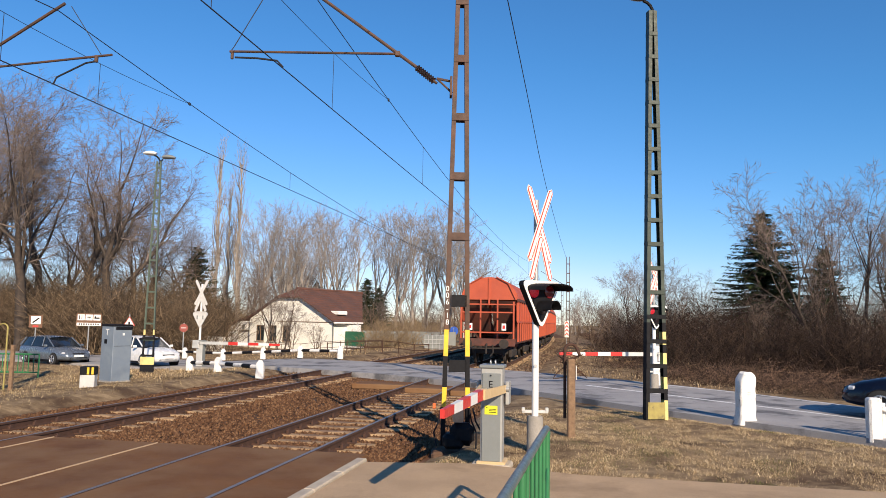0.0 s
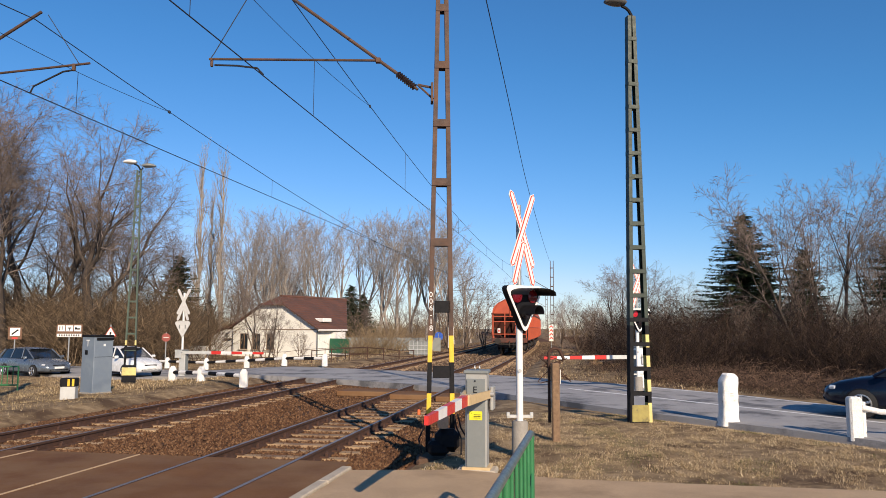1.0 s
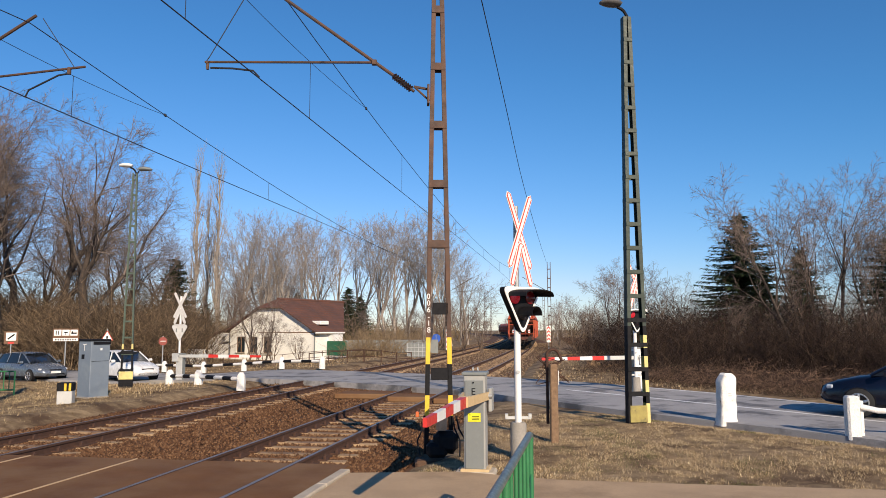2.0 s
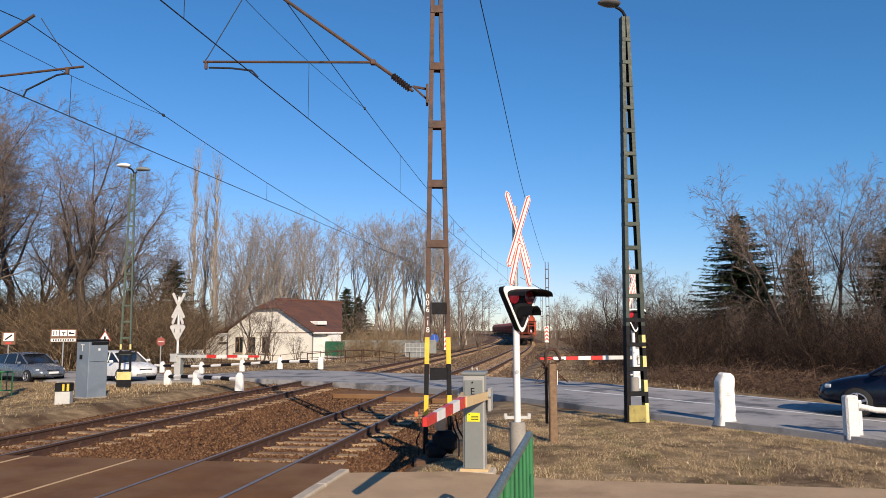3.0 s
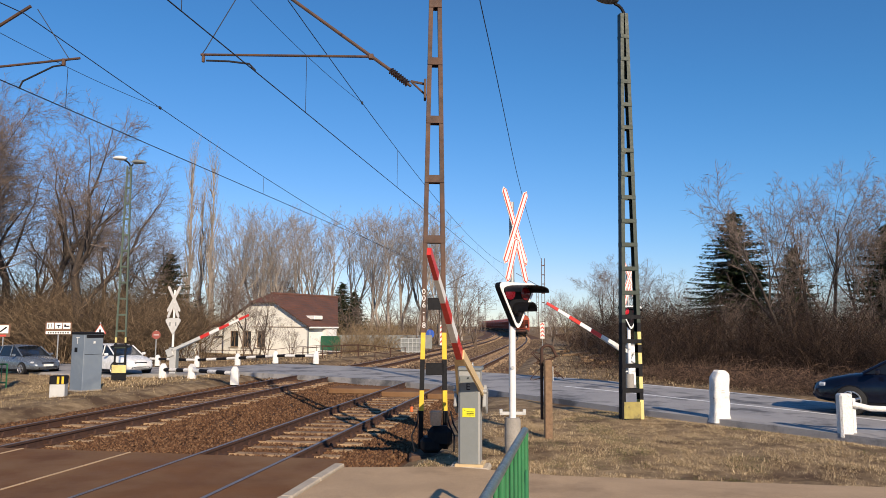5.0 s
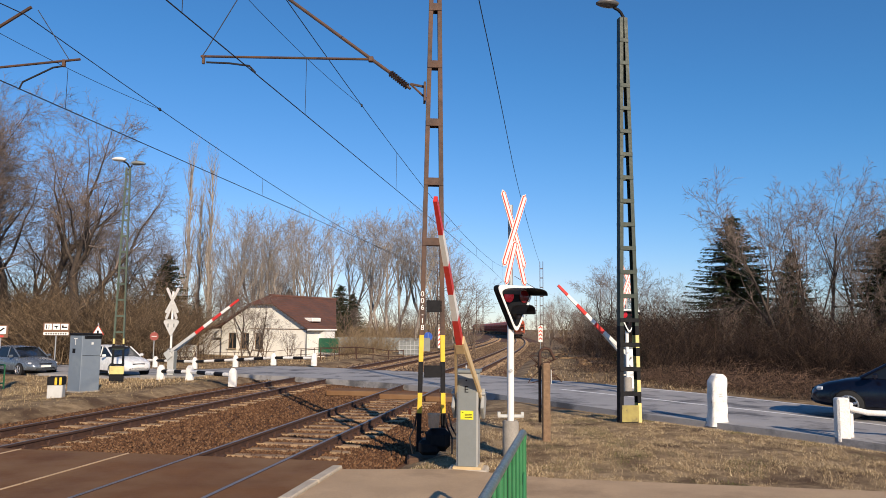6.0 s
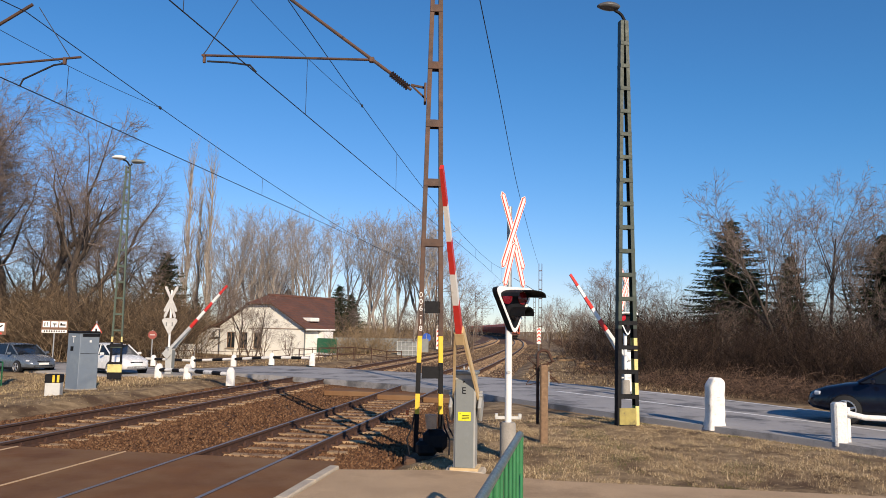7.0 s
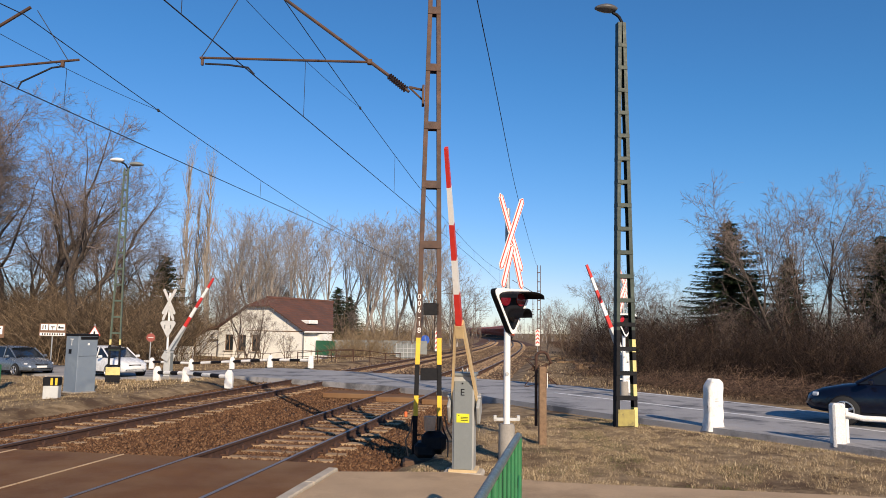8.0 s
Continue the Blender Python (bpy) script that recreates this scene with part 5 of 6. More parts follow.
    part("downpipe", Mesh().tube([(W / 2 + 0.1, -0.05, E - 0.2), (W / 2 + 0.1, -0.05, 0)], 0.05, 8), M_BOXGREY, t)
    part("roof_unit", Mesh().box((3.9, 1.6, 3.05), (1.0, 1.1, 0.32), 0.05, 0), M_WALLWHITE, t, "white box on the roof")
    # low wing
    wing = Mesh().prism([(-8.1, 0), (-W / 2, 0), (-W / 2, 2.5), (-5.6, 2.45), (-7.0, 2.1), (-8.1, 1.5)], 5.0, pose(0, 3.2, 0))
    part("wing", wing, M_WALLWHITE, t, "low white side wing")
    part("wing_roof", Mesh().prism([(-8.4, 1.42), (-7.05, 2.13), (-5.6, 2.52), (-W / 2, 2.6), (-W / 2, 2.72), (-5.6, 2.64), (-7.1, 2.25), (-8.45, 1.54)], 5.4, pose(0, 3.2, 0)), M_ROOF, t, "low brown wing roof")
    ac = part("air_conditioner", Mesh().box((-5.7, 0.52, 1.75), (0.8, 0.3, 0.55), 0.03), M_WALLWHITE, t, "white air conditioner box")
    part("fan_grille", Mesh().tube([(-5.8, 0.36, 1.75), (-5.8, 0.345, 1.75)], 0.2, 16), M_BOXGREY, ac)
    part("annex", Mesh().box((W / 2 + 0.3, 2.3, 1.05), (0.6, 1.2, 2.1), 0.0), M_WALLWHITE, t, "white lean-to")
    part("green_screen", Mesh().box((W / 2 + 1.1, 1.5, 1.0), (1.95, 0.06, 1.15), 0.01), M_SHEET, t, "green sheet screen")
    part("screen_rail", Mesh().box((W / 2 + 1.1, 1.5, 0.34), (2.05, 0.08, 0.1), 0.01), M_WALLWHITE, t)


def post_fence(label, a, b, h, step, rails, material, thick=1.0, name="fence"):
    t = thing(name, label, "fence")
    a, b = Vector((*a, 0)), Vector((*b, 0))
    n = max(1, round((b - a).length / step))
    P = []
    for i in range(n + 1):
        p = a + (b - a) * (i / n)
        p.z = gz(p.x, p.y)
        P.append(p)
        part("post", Mesh().tube([p, p + Vector((0, 0, h))], 0.035 * thick, 6), material, t)
    for z in rails:
        part("rail", Mesh().tube([p + Vector((0, 0, z)) for p in P], 0.025 * thick, 6), material, t)
    return t


def make_fences():
    post_fence("dark rusty pipe fence in front of the house", (-24, 50.5), (-5.2, 47), 0.8, 1.4, (0.4, 0.78), M_RUST, 0.6)
    post_fence("rusty pipe fence beside the line", (-8.0, 43.5), (-2.4, 52), 0.8, 1.6, (0.35, 0.75), M_RUST)
    # long grey wall and a pale grid panel behind the hedge
    w = part("garden_wall", Mesh().box((0, 0, 0.8), (9.5, 0.15, 1.6), 0.02), M_BOXGREY, None, "long grey concrete garden wall behind the hedge")
    w.matrix_basis = pose(-5.4, 68.5, -0.5, 0, 0, 8)
    tagged(w, category="wall")
    t = thing("grid_panel", "pale metal grid panel beside the hedge", "fence panel", pose(-2.3, 59, -0.5, 0, 0, 6))
    for k in range(6):
        part("bar", Mesh().box((-0.75 + 0.3 * k, 0, 0.75), (0.04, 0.03, 1.5)), M_GALV, t)
    for k in range(5):
        part("cross_bar", Mesh().box((0, -0.02, 0.1 + 0.34 * k), (1.6, 0.03, 0.04)), M_GALV, t)
    part("sheet", Mesh().box((0, 0.05, 0.75), (1.55, 0.02, 1.45)), M_BOXGREY, t)
    # pale garden wall behind the parked cars
    for x0, y0, x1, y1 in ((-27, 57, -18, 55.5),):
        g = part("garden_wall", Mesh().box((0, 0, 0.55), (math.hypot(x1 - x0, y1 - y0), 0.2, 1.1), 0.02), M_WALL, None, "pale yellow garden wall across the road")
        g.matrix_basis = pose((x0 + x1) / 2, (y0 + y1) / 2, -0.5, 0, 0, math.degrees(math.atan2(y1 - y0, x1 - x0)))
        tagged(g, category="wall")


# ---- cars ----
M_TYRE = mat("tyre_rubber", (0.02, 0.02, 0.02), None, 20, 0.85, bump=0.1)
M_RIM = mat("alloy_rim", (0.55, 0.55, 0.56), None, 10, 0.3, 0.8, bump=0)
M_CARGLASS = mat("tinted_car_glass", (0.015, 0.018, 0.022), None, 3, 0.06, bump=0)
M_LAMPGLASS = mat("headlamp_glass", (0.6, 0.62, 0.65), (0.4, 0.42, 0.45), 12, 0.1, bump=0)


def make_car(label, m, paint, estate=True):
    """A family car, nose along local x."""
    t = thing("car", label, "car", m)
    # stations along the body: x, half width, top height, bottom height
    st = [(-2.22, 0.62, 0.82, 0.42), (-2.12, 0.80, 0.95, 0.30), (-1.7, 0.86, 0.99, 0.24), (-0.9, 0.88, 0.97, 0.22), (0.1, 0.88, 0.95, 0.22), (0.9, 0.88, 0.95, 0.22), (1.4, 0.86, 0.88, 0.23), (1.85, 0.80, 0.78, 0.26), (2.12, 0.66, 0.67, 0.30), (2.24, 0.48, 0.56, 0.36)]
    me, vs, fs = Mesh(), [], []
    for x, w, zt, zb in st:
        zm = zb + (zt - zb) * 0.55
        ring = [(w * 0.86, zb), (w, zb + 0.08), (w * 1.02, zm), (w * 0.97, zt - 0.09), (w * 0.86, zt - 0.01), (w * 0.45, zt + 0.025), (0, zt + 0.035)]
        ring = ring + [(-a, b) for a, b in ring[-2::-1]]
        vs += [(x, a, b) for a, b in ring]
    k = 13
    for i in range(len(st) - 1):
        fs += [(i * k + j, i * k + (j + 1) % k, (i + 1) * k + (j + 1) % k, (i + 1) * k + j) for j in range(k)]
    fs += [tuple(range(k)), tuple(range((len(st) - 1) * k, len(st) * k))]
    body = part("body", me.add(vs, fs), paint, t, "", True)
    rear = -2.05 if estate else -1.5
    gl = [(rear - 0.06, 0.72, 0.96), (rear + 0.25, 0.63, 1.36), (-0.9, 0.62, 1.44), (0.0, 0.62, 1.43), (0.35, 0.60, 1.37), (1.12, 0.72, 0.93)]
    me, vs, fs = Mesh(), [], []
    for x, w, z in gl:
        lo = 0.93
        vs += [(x, -0.80 if z > 1 else -w, lo), (x, -w, z), (x, w, z), (x, 0.80 if z > 1 else w, lo)]
    for i in range(len(gl) - 1):
        fs += [(i * 4 + j, i * 4 + j + 1, i * 4 + 5 + j, i * 4 + 4 + j) for j in range(3)]
    fs += [(0, 1, 2, 3), (20, 21, 22, 23)]
    part("glasshouse", me.add(vs, fs), M_CARGLASS, t, "dark tinted glass cabin", True)
    roof = Mesh()
    vs = []
    for x, w, z in gl[1:5]:
        vs += [(x, -w - 0.015, z - 0.02), (x, -w * 0.8, z + 0.035), (x, 0, z + 0.055), (x, w * 0.8, z + 0.035), (x, w + 0.015, z - 0.02)]
    roof.add(vs, [(i * 5 + j, i * 5 + j + 1, i * 5 + 6 + j, i * 5 + 5 + j) for i in range(3) for j in range(4)])
    part("roof", roof, paint, t, "painted roof", True)
    for s in (-1, 1):
        for (x0, z0), (x1, z1), r in (((1.12, 0.94), (0.33, 1.40), 0.035), ((0.12, 0.95), (0.02, 1.43), 0.028), ((-0.95, 0.96), (-0.9, 1.44), 0.028), ((rear - 0.02, 0.96), (rear + 0.27, 1.38), 0.05)):
            part("pillar", Mesh().tube([(x0, s * (0.79 if x0 < 1 else 0.73), z0), (x1, s * 0.635, z1)], r, 6), paint, t)
        part("mirror", Mesh().box((0.78, s * 0.98, 1.0), (0.1, 0.2, 0.13), 0.03), paint, t)
        part("headlight", Mesh().box((1.93, s * 0.60, 0.645), (0.2, 0.30, 0.11), 0.04, -s * 25), M_LAMPGLASS, t, "clear headlight")
        part("door_handle", Mesh().box((-0.25, s * 0.895, 0.80), (0.16, 0.03, 0.03), 0.008), paint, t)
        part("sill", Mesh().box((0, s * 0.84, 0.25), (2.2, 0.08, 0.1), 0.02), M_BLACK, t)
        for x in (-1.32, 1.36):
            arch = Mesh().tube([(x, s * 0.74, 0.32), (x, s * 0.885, 0.32)], 0.345, 24)
            part("wheel_arch", arch, M_BLACK, t, "black wheel arch", True)
            w = part("wheel", Mesh().tube([(x, s * 0.72, 0.32), (x, s * 0.74, 0.32), (x, s * 0.91, 0.32), (x, s * 0.925, 0.32)], [0.28, 0.32, 0.32, 0.28], 24), M_TYRE, t, "black tyre", True)
            part("rim", Mesh().tube([(x, s * 0.92, 0.32), (x, s * 0.93, 0.32)], 0.215, 20), M_BLACK, w)
            for q in range(5):
                a = 2 * pi * q / 5 + 0.3
                part("spoke", Mesh().tube([(x, s * 0.935, 0.32), (x + 0.2 * cos(a), s * 0.932, 0.32 + 0.2 * sin(a))], 0.032, 6), M_RIM, w, "alloy spoke")
            ring = [(x + 0.205 * cos(a), s * 0.932, 0.32 + 0.205 * sin(a)) for a in np.linspace(0, 2 * pi, 21)]
            part("rim_ring", Mesh().tube(ring, 0.018, 6), M_RIM, w)
    part("grille", Mesh().box((2.2, 0, 0.60), (0.06, 0.62, 0.09), 0.01), M_BLACK, t, "black grille")
    part("bumper_intake", Mesh().box((2.2, 0, 0.40), (0.08, 0.95, 0.1), 0.02), M_BLACK, t)
    part("number_plate", Mesh().box((2.255, 0, 0.50), (0.02, 0.5, 0.1), 0.004), M_WHITE, t, "blank white plate")
    return t


M_SILVERBLUE = mat("grey_blue_car_paint", (0.19, 0.22, 0.26), None, 3, 0.25, 0.5, bump=0)
M_CARWHITE = mat("white_car_paint", (0.78, 0.78, 0.77), None, 3, 0.25, 0, bump=0)
M_DARKBLUE = mat("dark_navy_car_paint", (0.006, 0.008, 0.02), None, 3, 0.18, 0.2, bump=0, spec=0.6)


def make_cars():
    make_car("grey-blue estate car waiting at the crossing", pose(-21.7, 38.9, -0.58, 0, 0, -32), M_SILVERBLUE)
    make_car("white hatchback car waiting behind the lamp mast", pose(-16.15, 37.2, -0.46, 0, 0, -37), M_CARWHITE, True)
    make_car("dark navy car stopped on the road beside the verge", pose(11.1, 17.0, 0.0, 0, 0, 142), M_DARKBLUE)


# ---- train ----
M_WAGON = mat("weathered_orange_red_wagon_paint", (0.46, 0.085, 0.035), (0.36, 0.065, 0.03), 1.2, 0.7, bump=0.1, c3=(0.22, 0.06, 0.035), big=0.7, mask=(0.55, 0.75))
M_WAGONDARK = mat("brown_red_wagon_steel", (0.15, 0.045, 0.028), (0.10, 0.035, 0.024), 2, 0.8, bump=0.2, c3=(0.06, 0.03, 0.024), big=1.5)
M_BOGIE = mat("grimy_black_bogie", (0.022, 0.018, 0.016), (0.04, 0.03, 0.024), 3, 0.85, bump=0.3)
WAGON_L = 13.2


def make_wagon(label, tail=False):
    """A covered hopper wagon; its rear end at the origin, y forward, rail head at zero."""
    t = thing("hopper_wagon", label, "railway wagon", None, "hopper wagons of the freight train")
    L, w = WAGON_L - 1.3, 1.42
    # vaulted roof
    n = 12
    arch = [(cos(pi * j / n) * w, 3.15 + sin(pi * j / n) * 1.12) for j in range(n + 1)]
    vs, fs = [], []
    ys = [0.75, 1.1, L / 2, L - 0.4, L]
    for i, y in enumerate(ys):
        vs += [(x, y, z) for x, z in arch]
    k = n + 1
    for i in range(len(ys) - 1):
        fs += [(i * k + j, i * k + j + 1, (i + 1) * k + j + 1, (i + 1) * k + j) for j in range(n)]
    part("roof", Mesh().add(vs, fs), M_WAGON, t, "vaulted orange-red roof", True)
    for y in (0.75, L):
        part("end_panel", Mesh().prism(arch, 0.05, pose(0, y, 0)), M_WAGON, t, "arched end panel")
    for x, z in ((0, 3.7),):
        part("end_rib", Mesh().box((0, 0.70, 3.55), (0.09, 0.08, 1.35), 0.01), M_WAGON, t)
    for s in (-1, 1):
        part("roof_ladder", Mesh().tube([(s * 1.30, 0.68, 3.2), (s * 0.95, 0.66, 3.95), (s * 0.35, 0.66, 4.27)], 0.03, 6), M_WAGON, t)
        part("roof_lip", Mesh().box((s * 1.43, L / 2 + 0.4, 3.14), (0.1, L - 0.6, 0.14), 0.01), M_WAGONDARK, t)
        part("side_wall", Mesh().box((s * 1.38, L / 2 + 0.4, 2.60), (0.06, L - 0.8, 1.0), 0.0), M_WAGON, t, "orange-red side wall")
        part("slope_sheet", Mesh().add([(s * 1.38, 1.2, 2.1), (s * 1.38, L - 0.4, 2.1), (s * 0.7, L - 1.2, 1.15), (s * 0.7, 2.0, 1.15), (s * 1.34, 1.2, 2.1), (s * 1.34, L - 0.4, 2.1), (s * 0.66, L - 1.2, 1.15), (s * 0.66, 2.0, 1.15)],
                                       [(0, 1, 2, 3), (7, 6, 5, 4), (0, 4, 5, 1), (1, 5, 6, 2), (2, 6, 7, 3), (3, 7, 4, 0)]), M_WAGONDARK, t, "sloping hopper side")
        for q in range(10):
            part("side_post", Mesh().box((s * 1.42, 0.95 + q * (L - 0.9) / 9, 2.1), (0.09, 0.10, 2.0), 0.01), M_WAGON, t)
        part("side_rail", Mesh().box((s * 1.42, L / 2 + 0.3, 2.08), (0.07, L - 0.7, 0.09), 0.01), M_WAGON, t)
        part("solebar", Mesh().box((s * 1.25, L / 2 + 0.2, 1.12), (0.14, L + 0.2, 0.26), 0.01), M_WAGONDARK, t)
        part("buffer", Mesh().tube([(s * 0.875, 0.1, 1.03), (s * 0.875, -0.38, 1.03), (s * 0.875, -0.38, 1.03), (s * 0.875, -0.44, 1.03)], [0.09, 0.09, 0.23, 0.23], 14), M_BOGIE, t, "round black buffer", True)
        part("end_post", Mesh().box((s * 1.28, 0.1, 2.1), (0.08, 0.08, 1.9), 0.01), M_WAGON, t)
        part("end_post", Mesh().box((s * 0.42, 0.72, 2.15), (0.08, 0.08, 2.0), 0.01), M_WAGON, t)
        part("end_slope", Mesh().add([(s * 0.08, 0.78, 3.1), (s * 1.3, 0.78, 3.1), (s * 1.3, 2.2, 1.6), (s * 0.08, 2.2, 1.6), (s * 0.08, 0.84, 3.1), (s * 1.3, 0.84, 3.1), (s * 1.3, 2.26, 1.6), (s * 0.08, 2.26, 1.6)],
                                     [(0, 1, 2, 3), (7, 6, 5, 4), (0, 4, 5, 1), (1, 5, 6, 2), (2, 6, 7, 3), (3, 7, 4, 0)]), M_WAGONDARK, t, "dark sloping end sheet")
        if tail:
            lamp = part("tail_board", Mesh().box((s * 0.82, 0.0, 1.82), (0.22, 0.03, 0.34), 0.01), M_WHITE, t, "white and red tail board")
            part("red_field", Mesh().box((s * 0.82, -0.018, 1.82), (0.12, 0.006, 0.16)), M_RED, lamp)
    for z in (2.92, 2.52, 1.55):
        part("end_rail", Mesh().box((0, 0.12 if z < 2.6 else 0.72, z), (2.6, 0.06, 0.07), 0.01), M_WAGON, t)
    part("headstock", Mesh().box((0, 0.08, 1.08), (2.7, 0.16, 0.36), 0.015), M_WAGONDARK, t, "brown end beam")
    part("headstock", Mesh().box((0, L + 0.1, 1.08), (2.7, 0.16, 0.36), 0.015), M_WAGONDARK, t, "brown end beam")
    part("coupling", Mesh().tube([(0, 0, 1.0), (0, -0.2, 0.85), (0, -0.22, 0.55)], 0.05, 8), M_BOGIE, t, "hanging coupling", True)
    part("brake_hose", Mesh().tube([(0.3, 0, 0.95), (0.34, -0.2, 0.6), (0.2, -0.22, 0.42)], 0.03, 6), M_BOGIE, t, "", True)
    for y in (2.4, L - 2.1):
        b = part("bogie", Mesh().box((0, y, 0.62), (1.9, 2.6, 0.30), 0.05).box((1.02, y, 0.52), (0.16, 2.7, 0.36), 0.04).box((-1.02, y, 0.52), (0.16, 2.7, 0.36), 0.04), M_BOGIE, t, "grimy black bogie")
        for dy in (-0.9, 0.9):
            for s in (-1, 1):
                part("wheel", Mesh().tube([(s * 0.68, y + dy, 0.46), (s * 0.80, y + dy, 0.46)], 0.46, 20), M_BOGIE, b, "steel wheel", True)
    part("discharge_hopper", Mesh().box((0, L / 2, 0.9), (1.5, 4.2, 0.6), 0.1), M_WAGONDARK, t)
    return t


WAGONS = [make_wagon("orange-red covered hopper wagon with tail boards at the train's end", True)]
_w = make_wagon("orange-red covered hopper wagon in the freight train")
WAGONS.append(_w)
for _ in range(15):
    WAGONS.append(copy_thing(_w, pose(0, 0, 0)))
across_tracks()
make_house()
make_fences()
make_cars()


# ---- trees and brush ----
def grow(rng, p, d, length, radius, depth, out, spread, kids, lift, wander, seg, maxd, shrink, first):
    """Collects tapering limb pieces (from, to, radius, radius, depth); the last ones are single fine twigs."""
    q, v, r = p.copy(), d.copy(), radius
    seg = 1 if depth >= maxd else seg
    step = length / seg
    spots = []
    for i in range(seg):
        w = wander * (0.6 if depth == 0 else 1.0)
        v = (v + Vector((rng.gauss(0, w), rng.gauss(0, w), rng.gauss(0, w * 0.6) + lift * (0.12 if depth < 2 else 0.03)))).normalized()
        n = q + v * step
        r2 = radius * (1 - (0.72 if depth == 0 else 0.9) * (i + 1) / seg)
        out.append((q.copy(), n.copy(), r, r2, depth))
        spots.append((q.copy(), n.copy(), r2, v.copy()))
        q, r = n, r2
    if depth >= maxd:
        return
    k = kids[depth]
    f0 = first[min(depth, len(first) - 1)]
    for j in range(k):
        f = f0 + (1 - f0) * (j + rng.random()) / k
        i = min(seg - 1, int(f * seg))
        a, b, rr, vv = spots[i]
        o = a.lerp(b, rng.random())
        side = vv.cross(Vector((rng.gauss(0, 1), rng.gauss(0, 1), rng.gauss(0, 1)))).normalized()
        ang = spread[min(depth, len(spread) - 1)] * rng.uniform(0.65, 1.3)
        nd = (vv * cos(ang) + side * sin(ang) + Vector((0, 0, lift * (0.25 if depth < 2 else 0.08)))).normalized()
        grow(rng, o, nd, length * shrink[min(depth, len(shrink) - 1)] * rng.uniform(0.75, 1.2) * (1.2 - 0.45 * f), max(rr * 0.62, 0.006), depth + 1, out, spread, kids, lift, wander, max(2, seg - 1), maxd, shrink, first)


def cones(pieces, thin):
    """Three-sided twigs that run out to a point, as arrays."""
    a = np.array([p[0] for p in pieces])
    b = np.array([p[1] for p in pieces])
    r = np.maximum(np.array([p[2] for p in pieces]), thin)[:, None]
    d = b - a
    d /= np.linalg.norm(d, axis=1, keepdims=True) + 1e-9
    h = np.where(np.abs(d[:, 2:3]) > 0.9, np.array([[1.0, 0, 0]]), np.array([[0, 0, 1.0]]))
    s = np.cross(d, h)
    s /= np.linalg.norm(s, axis=1, keepdims=True) + 1e-9
    u = np.cross(d, s)
    v = np.stack([a + s * r, a - s * r * 0.5 + u * r * 0.87, a - s * r * 0.5 - u * r * 0.87, b], 1)
    f = np.array([(0, 1, 3), (1, 2, 3), (2, 0, 3)])
    f = (f[None] + (np.arange(len(pieces)) * 4)[:, None, None]).reshape(-1, 3)
    return v.reshape(-1, 3), f


def split_quads(f):
    return np.concatenate([f[:, [0, 1, 2]], f[:, [0, 2, 3]]])


def wood_and_twigs(pieces, tips, least):
    """Branches and pointed twigs together, in triangles."""
    v, f = limbs(pieces, 3, 1.0, least)
    w, g = cones(tips, least)
    return np.concatenate([v, w]), np.concatenate([split_quads(f), g + len(v)])


def limbs(pieces, n, thin=1.0, least=0.0):
    """Tapered n-sided bars from limb pieces, as arrays."""
    a = np.array([p[0] for p in pieces])
    b = np.array([p[1] for p in pieces])
    r0 = np.maximum(np.array([p[2] for p in pieces]) * thin, least)
    r1 = np.maximum(np.array([p[3] for p in pieces]) * thin, least * 0.7)
    d = b - a
    d /= np.linalg.norm(d, axis=1, keepdims=True) + 1e-9
    h = np.where(np.abs(d[:, 2:3]) > 0.9, np.array([[1.0, 0, 0]]), np.array([[0, 0, 1.0]]))
    s = np.cross(d, h)
    s /= np.linalg.norm(s, axis=1, keepdims=True) + 1e-9
    u = np.cross(d, s)
    vs = []
    for base, r in ((a, r0), (b, r1)):
        for k in range(n):
            t = 2 * pi * k / n
            vs.append(base + (s * cos(t) + u * sin(t)) * r[:, None])
    v = np.stack(vs, 1)
    f = np.array([(k, (k + 1) % n, n + (k + 1) % n, n + k) for k in range(n)])
    f = (f[None] + (np.arange(len(pieces)) * 2 * n)[:, None, None]).reshape(-1, 4)
    return v.reshape(-1, 3), f


def tree_model(name, label, seed, height, trunk_r, spread, kids, lift, shrink, maxd, bark, twig, wander=0.14, first=(0.3, 0.2), stems=1, least=0.012, seg=5, group="bare trees", trunk=0.62):
    rng = random.Random(seed)
    out = []
    for k in range(stems):
        d = Vector((0, 0, 1)) if stems == 1 else Vector((rng.gauss(0, 0.25), rng.gauss(0, 0.25), 1)).normalized()
        grow(rng, Vector((rng.gauss(0, 0.12) * (stems > 1), rng.gauss(0, 0.12) * (stems > 1), -0.15)), d, height * trunk * (1 if k == 0 else rng.uniform(0.7, 1)), trunk_r / (1 if stems == 1 else 1.3), 0, out, spread, kids, lift, wander, seg, maxd, shrink, first)
    sc = height / max(p[1].z for p in out)
    out = [(p[0] * sc, p[1] * sc, p[2], p[3], p[4]) for p in out]
    t = thing(name, label, "tree", None, group)
    v, f = limbs([p for p in out if p[4] <= 1], 6)
    tr = bulk("trunk", v, f, bark, "", "", "", t)
    tr.data.shade_smooth()
    v, f = wood_and_twigs([p for p in out if 1 < p[4] < maxd], [p for p in out if p[4] == maxd], least)
    bulk("crown", v, f, twig, "bare winter twigs", "", "", t)
    return t


